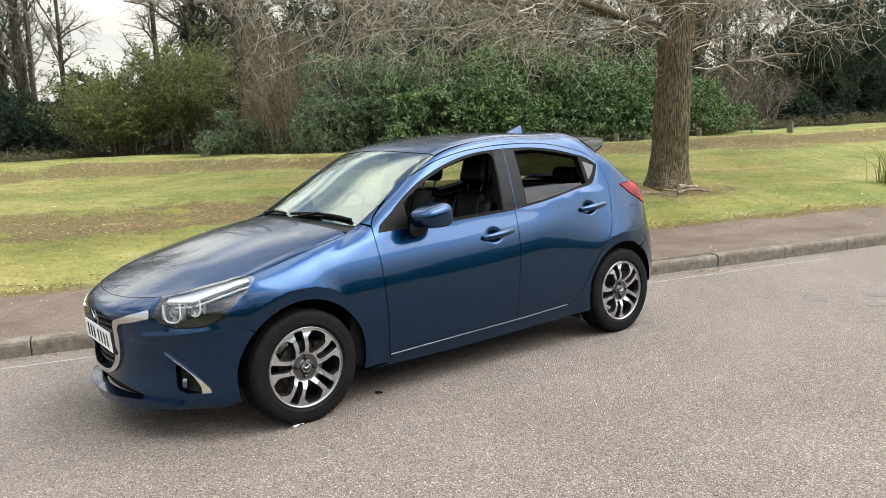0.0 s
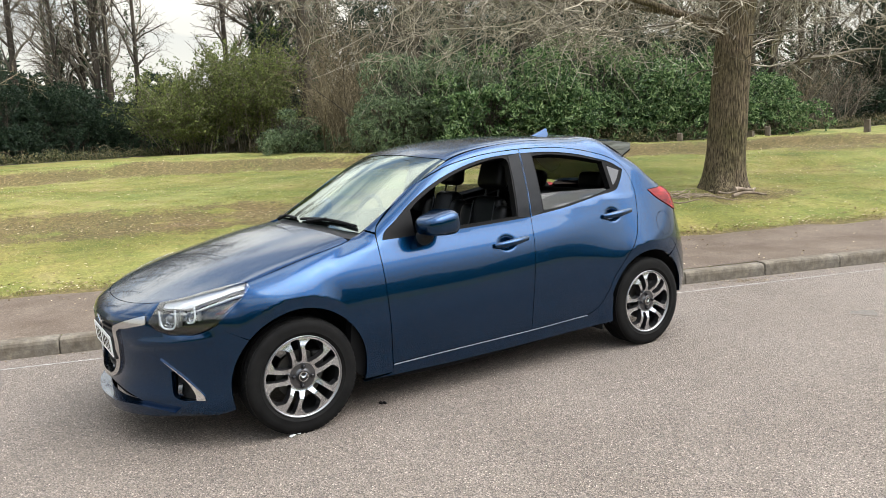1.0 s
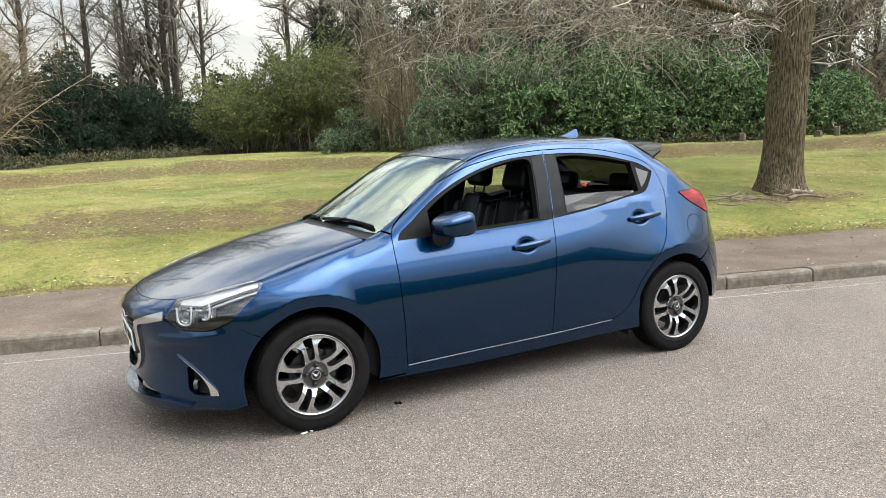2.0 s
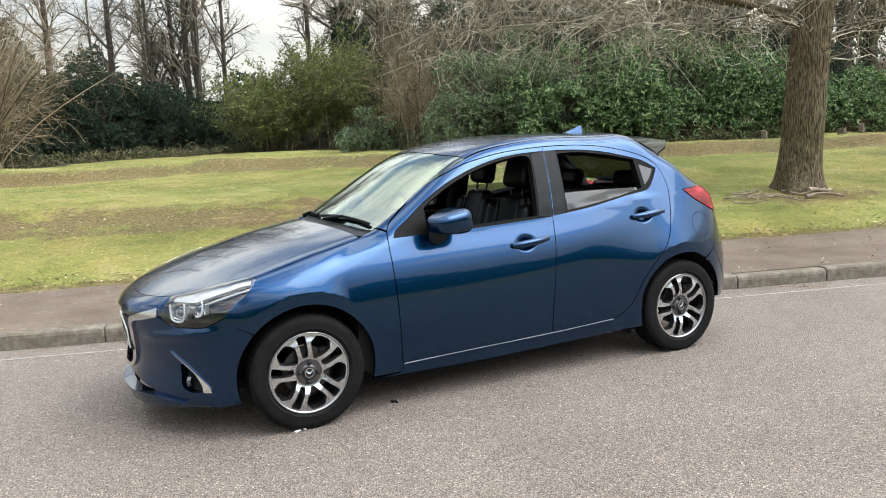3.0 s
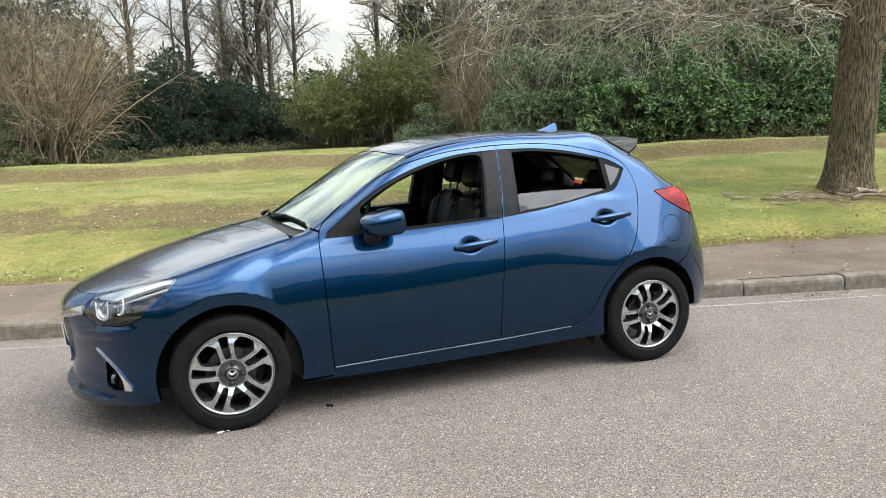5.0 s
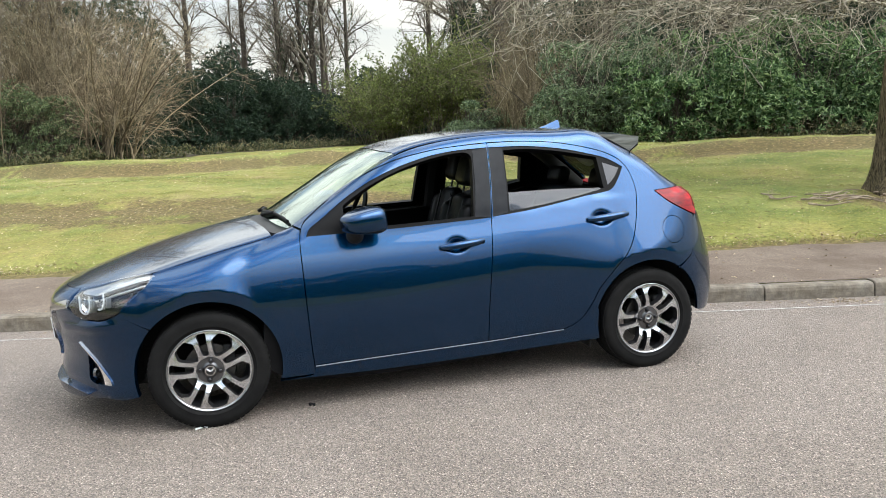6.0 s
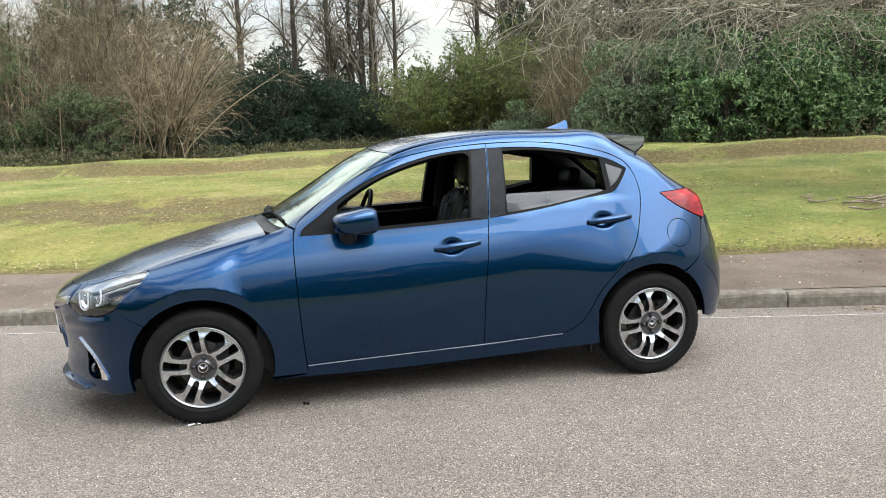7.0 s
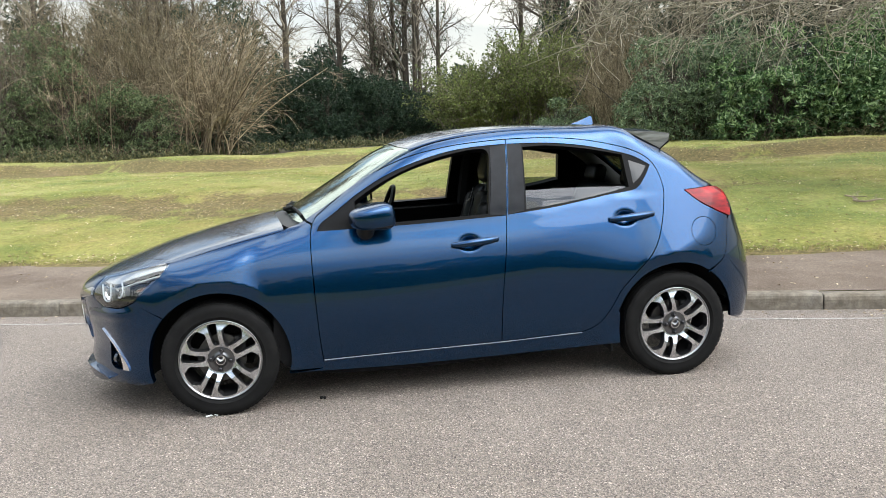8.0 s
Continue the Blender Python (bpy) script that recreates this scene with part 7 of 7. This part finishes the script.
chunks.append(leaves(p, rng.normal(size=(420, 3)) * (1, 1, 0.15), 0.03, 0.018, rng, 0.2, 0.1, True))
u = np.concatenate([rng.uniform(-9, 9, 260), 3.45 + rng.normal(0, 0.22, 90)])
v = np.concatenate([-np.abs(rng.normal(0, 0.09, 260)) - 0.02, -0.14 + rng.normal(0, 0.05, 90)])
p = to_world(u, v, 0.006)
chunks.append(leaves(p, rng.normal(size=(350, 3)) * (1, 1, 0.12), 0.028, 0.014, rng, 0.2, 0.1, True))
tagged(put("leaf_litter", fast_mesh("leaf_litter", *join_arrays(chunks), M_LITTER)), "dry fallen leaves on lawn, footpath and gutter", "leaf litter", kind="stuff")

# dead branches at the oak's foot
DEAD = "dead fallen branch on the grass by the oak"
twigs = [(6.1, 3.55, 0.55, 0.03, -4), (6.3, 3.75, 0.45, 0.045, 14), (4.9, 3.45, 0.5, 0.014, -12)]
for _ in range(20):
    twigs.append((5.35 + rng.normal(0, 0.3), 3.9 + rng.normal(0, 0.2), rng.uniform(0.25, 0.6), rng.uniform(0.007, 0.016), rng.normal(0, 35)))
for k, (u, v, length, r, deg) in enumerate(twigs):
    a = radians(deg)
    s = np.linspace(0, 1, 7)
    uu, vv = u + length * s * math.cos(a), v + length * s * math.sin(a) + 0.04 * np.sin(s * 5 + k)
    pts = to_world(uu, vv, lawn_height(uu, vv) + r * 0.8 + 0.012 + 0.025 * np.abs(np.sin(s * 3 + k)))
    bm = bmesh.new()
    tube_bm(bm, [tuple(q) for q in pts], [r * (1 - 0.55 * t) * (1 + 0.12 * math.sin(9 * t + k)) for t in s], 9)
    if r > 0.011:
        tip = pts[4]
        tube_bm(bm, [tuple(tip), tuple(tip + (0.08, 0.1, 0.05)), tuple(tip + (0.2, 0.18, 0.03))], [r * 0.35, r * 0.25, r * 0.12], 6)
    tagged(part("dead_branch", bm, M_LOG), DEAD, "branch", group="dead branches by the oak")

# wooden posts at the top of the lawn
for u, v, h, w in ((14.55, 17.6, 0.34, 0.20), (17.7, 17.8, 0.30, 0.30), (18.3, 17.6, 0.42, 0.22), (22.9, 17.6, 0.5, 0.26)):
    bm = bmesh.new()
    rounded_box(bm, (0, 0, h / 2 - 0.05), (w, w * 0.8, h + 0.1), 0.03, 2, taper=(0.9, 0.9))
    for q in bm.verts:
        q.co += Vector((rng.normal(0, 0.008), rng.normal(0, 0.008), rng.normal(0, 0.01)))
    post = part("wooden_post", bm, M_POST)
    post.matrix_world = pose(*to_world(u, v, float(lawn_height(u, v))), 0, 0, float(rng.uniform(0, 40)))
    tagged(post, "short weathered wooden post at the lawn's edge", "post", "posts along the lawn's edge")

# strappy plant in a bare patch by the footpath
n = 130
s = np.linspace(0, 1, 6)
uu, vv = 10.25 + rng.normal(0, 0.16, n), 2.95 + rng.normal(0, 0.14, n)
base = to_world(uu, vv, lawn_height(uu, vv))
bend = rng.normal(size=(n, 2)) * 0.22
hh = rng.uniform(0.35, 0.8, (n, 1))
line = base[:, None] + np.stack([bend[:, :1] * s**2, bend[:, 1:] * s**2, hh * s - 0.1 * s**3], -1)
rad = np.broadcast_to(0.009 * (1 - 0.8 * s), (n, 6))
plant = tagged(put("garden_plant", fast_mesh("garden_plant", *tubes(line, rad, 3), M_STRAP)), "yellow-green strappy plant beside the footpath", "plant")

# marks and bits on the road
M_STAIN = material("stained_asphalt", (0.12, 0.11, 0.1), 0.9, 0.0, Specular_IOR_Level=0.05)
texture(M_STAIN, [(0.3, (0.07, 0.063, 0.058)), (0.5, (0.14, 0.126, 0.114)), (0.68, (0.25, 0.225, 0.2))], 120, 6, 0.8)


def blot(name, u, v, ru, rv, mat, label, category, z=0.004, seed=0):
    k = np.arange(28) * math.tau / 28
    r = 1 + 0.18 * np.sin(3 * k + seed) + 0.1 * np.sin(7 * k + 2 * seed) + 0.05 * np.sin(11 * k)
    pts = to_world(u + ru * r * np.cos(k), v + rv * r * np.sin(k), z)
    me = mesh_of(name, pts, [tuple(range(28))], mat, smooth=False)
    return tagged(put(name, me), label, category, kind="structure")


for k, (u, v, ru, rv) in enumerate(((3.40, -1.60, 0.10, 0.09), (3.92, -1.74, 0.09, 0.08), (3.62, -1.98, 0.09, 0.07))):
    blot("road_stain", u, v, ru, rv, M_STAIN, "small dark damp stain on the road", "stain", seed=k)
bm = bmesh.new()
for k in range(3):
    rounded_box(bm, (0.022 * k, 0.008 * (k % 2), 0.006 + 0.002 * k), (0.035, 0.02, 0.004), 0.0015, 1, pose(0, 0, 0, 8 * k, -6, 25 * k))
bit = part("paper_scrap", bm, M_WHITE)
bit.matrix_world = pose(*to_world(-1.09, -2.375, 0.0), 0, 0, 15)
tagged(bit, "small crumpled white paper scrap by the tyre", "litter")
bm = bmesh.new()
for k in range(5):
    rounded_box(bm, (0.012 * math.cos(k * 2.1), 0.012 * math.sin(k * 1.7), 0.006), (0.02, 0.015, 0.012), 0.004, 1, pose(0, 0, 0, 20 * k, 10, 35 * k))
clod = part("mud_clod", bm, M_DARK)
clod.matrix_world = pose(*to_world(-0.55, -2.08, 0.0))
tagged(clod, "small dark clod of mud on the road", "mud")
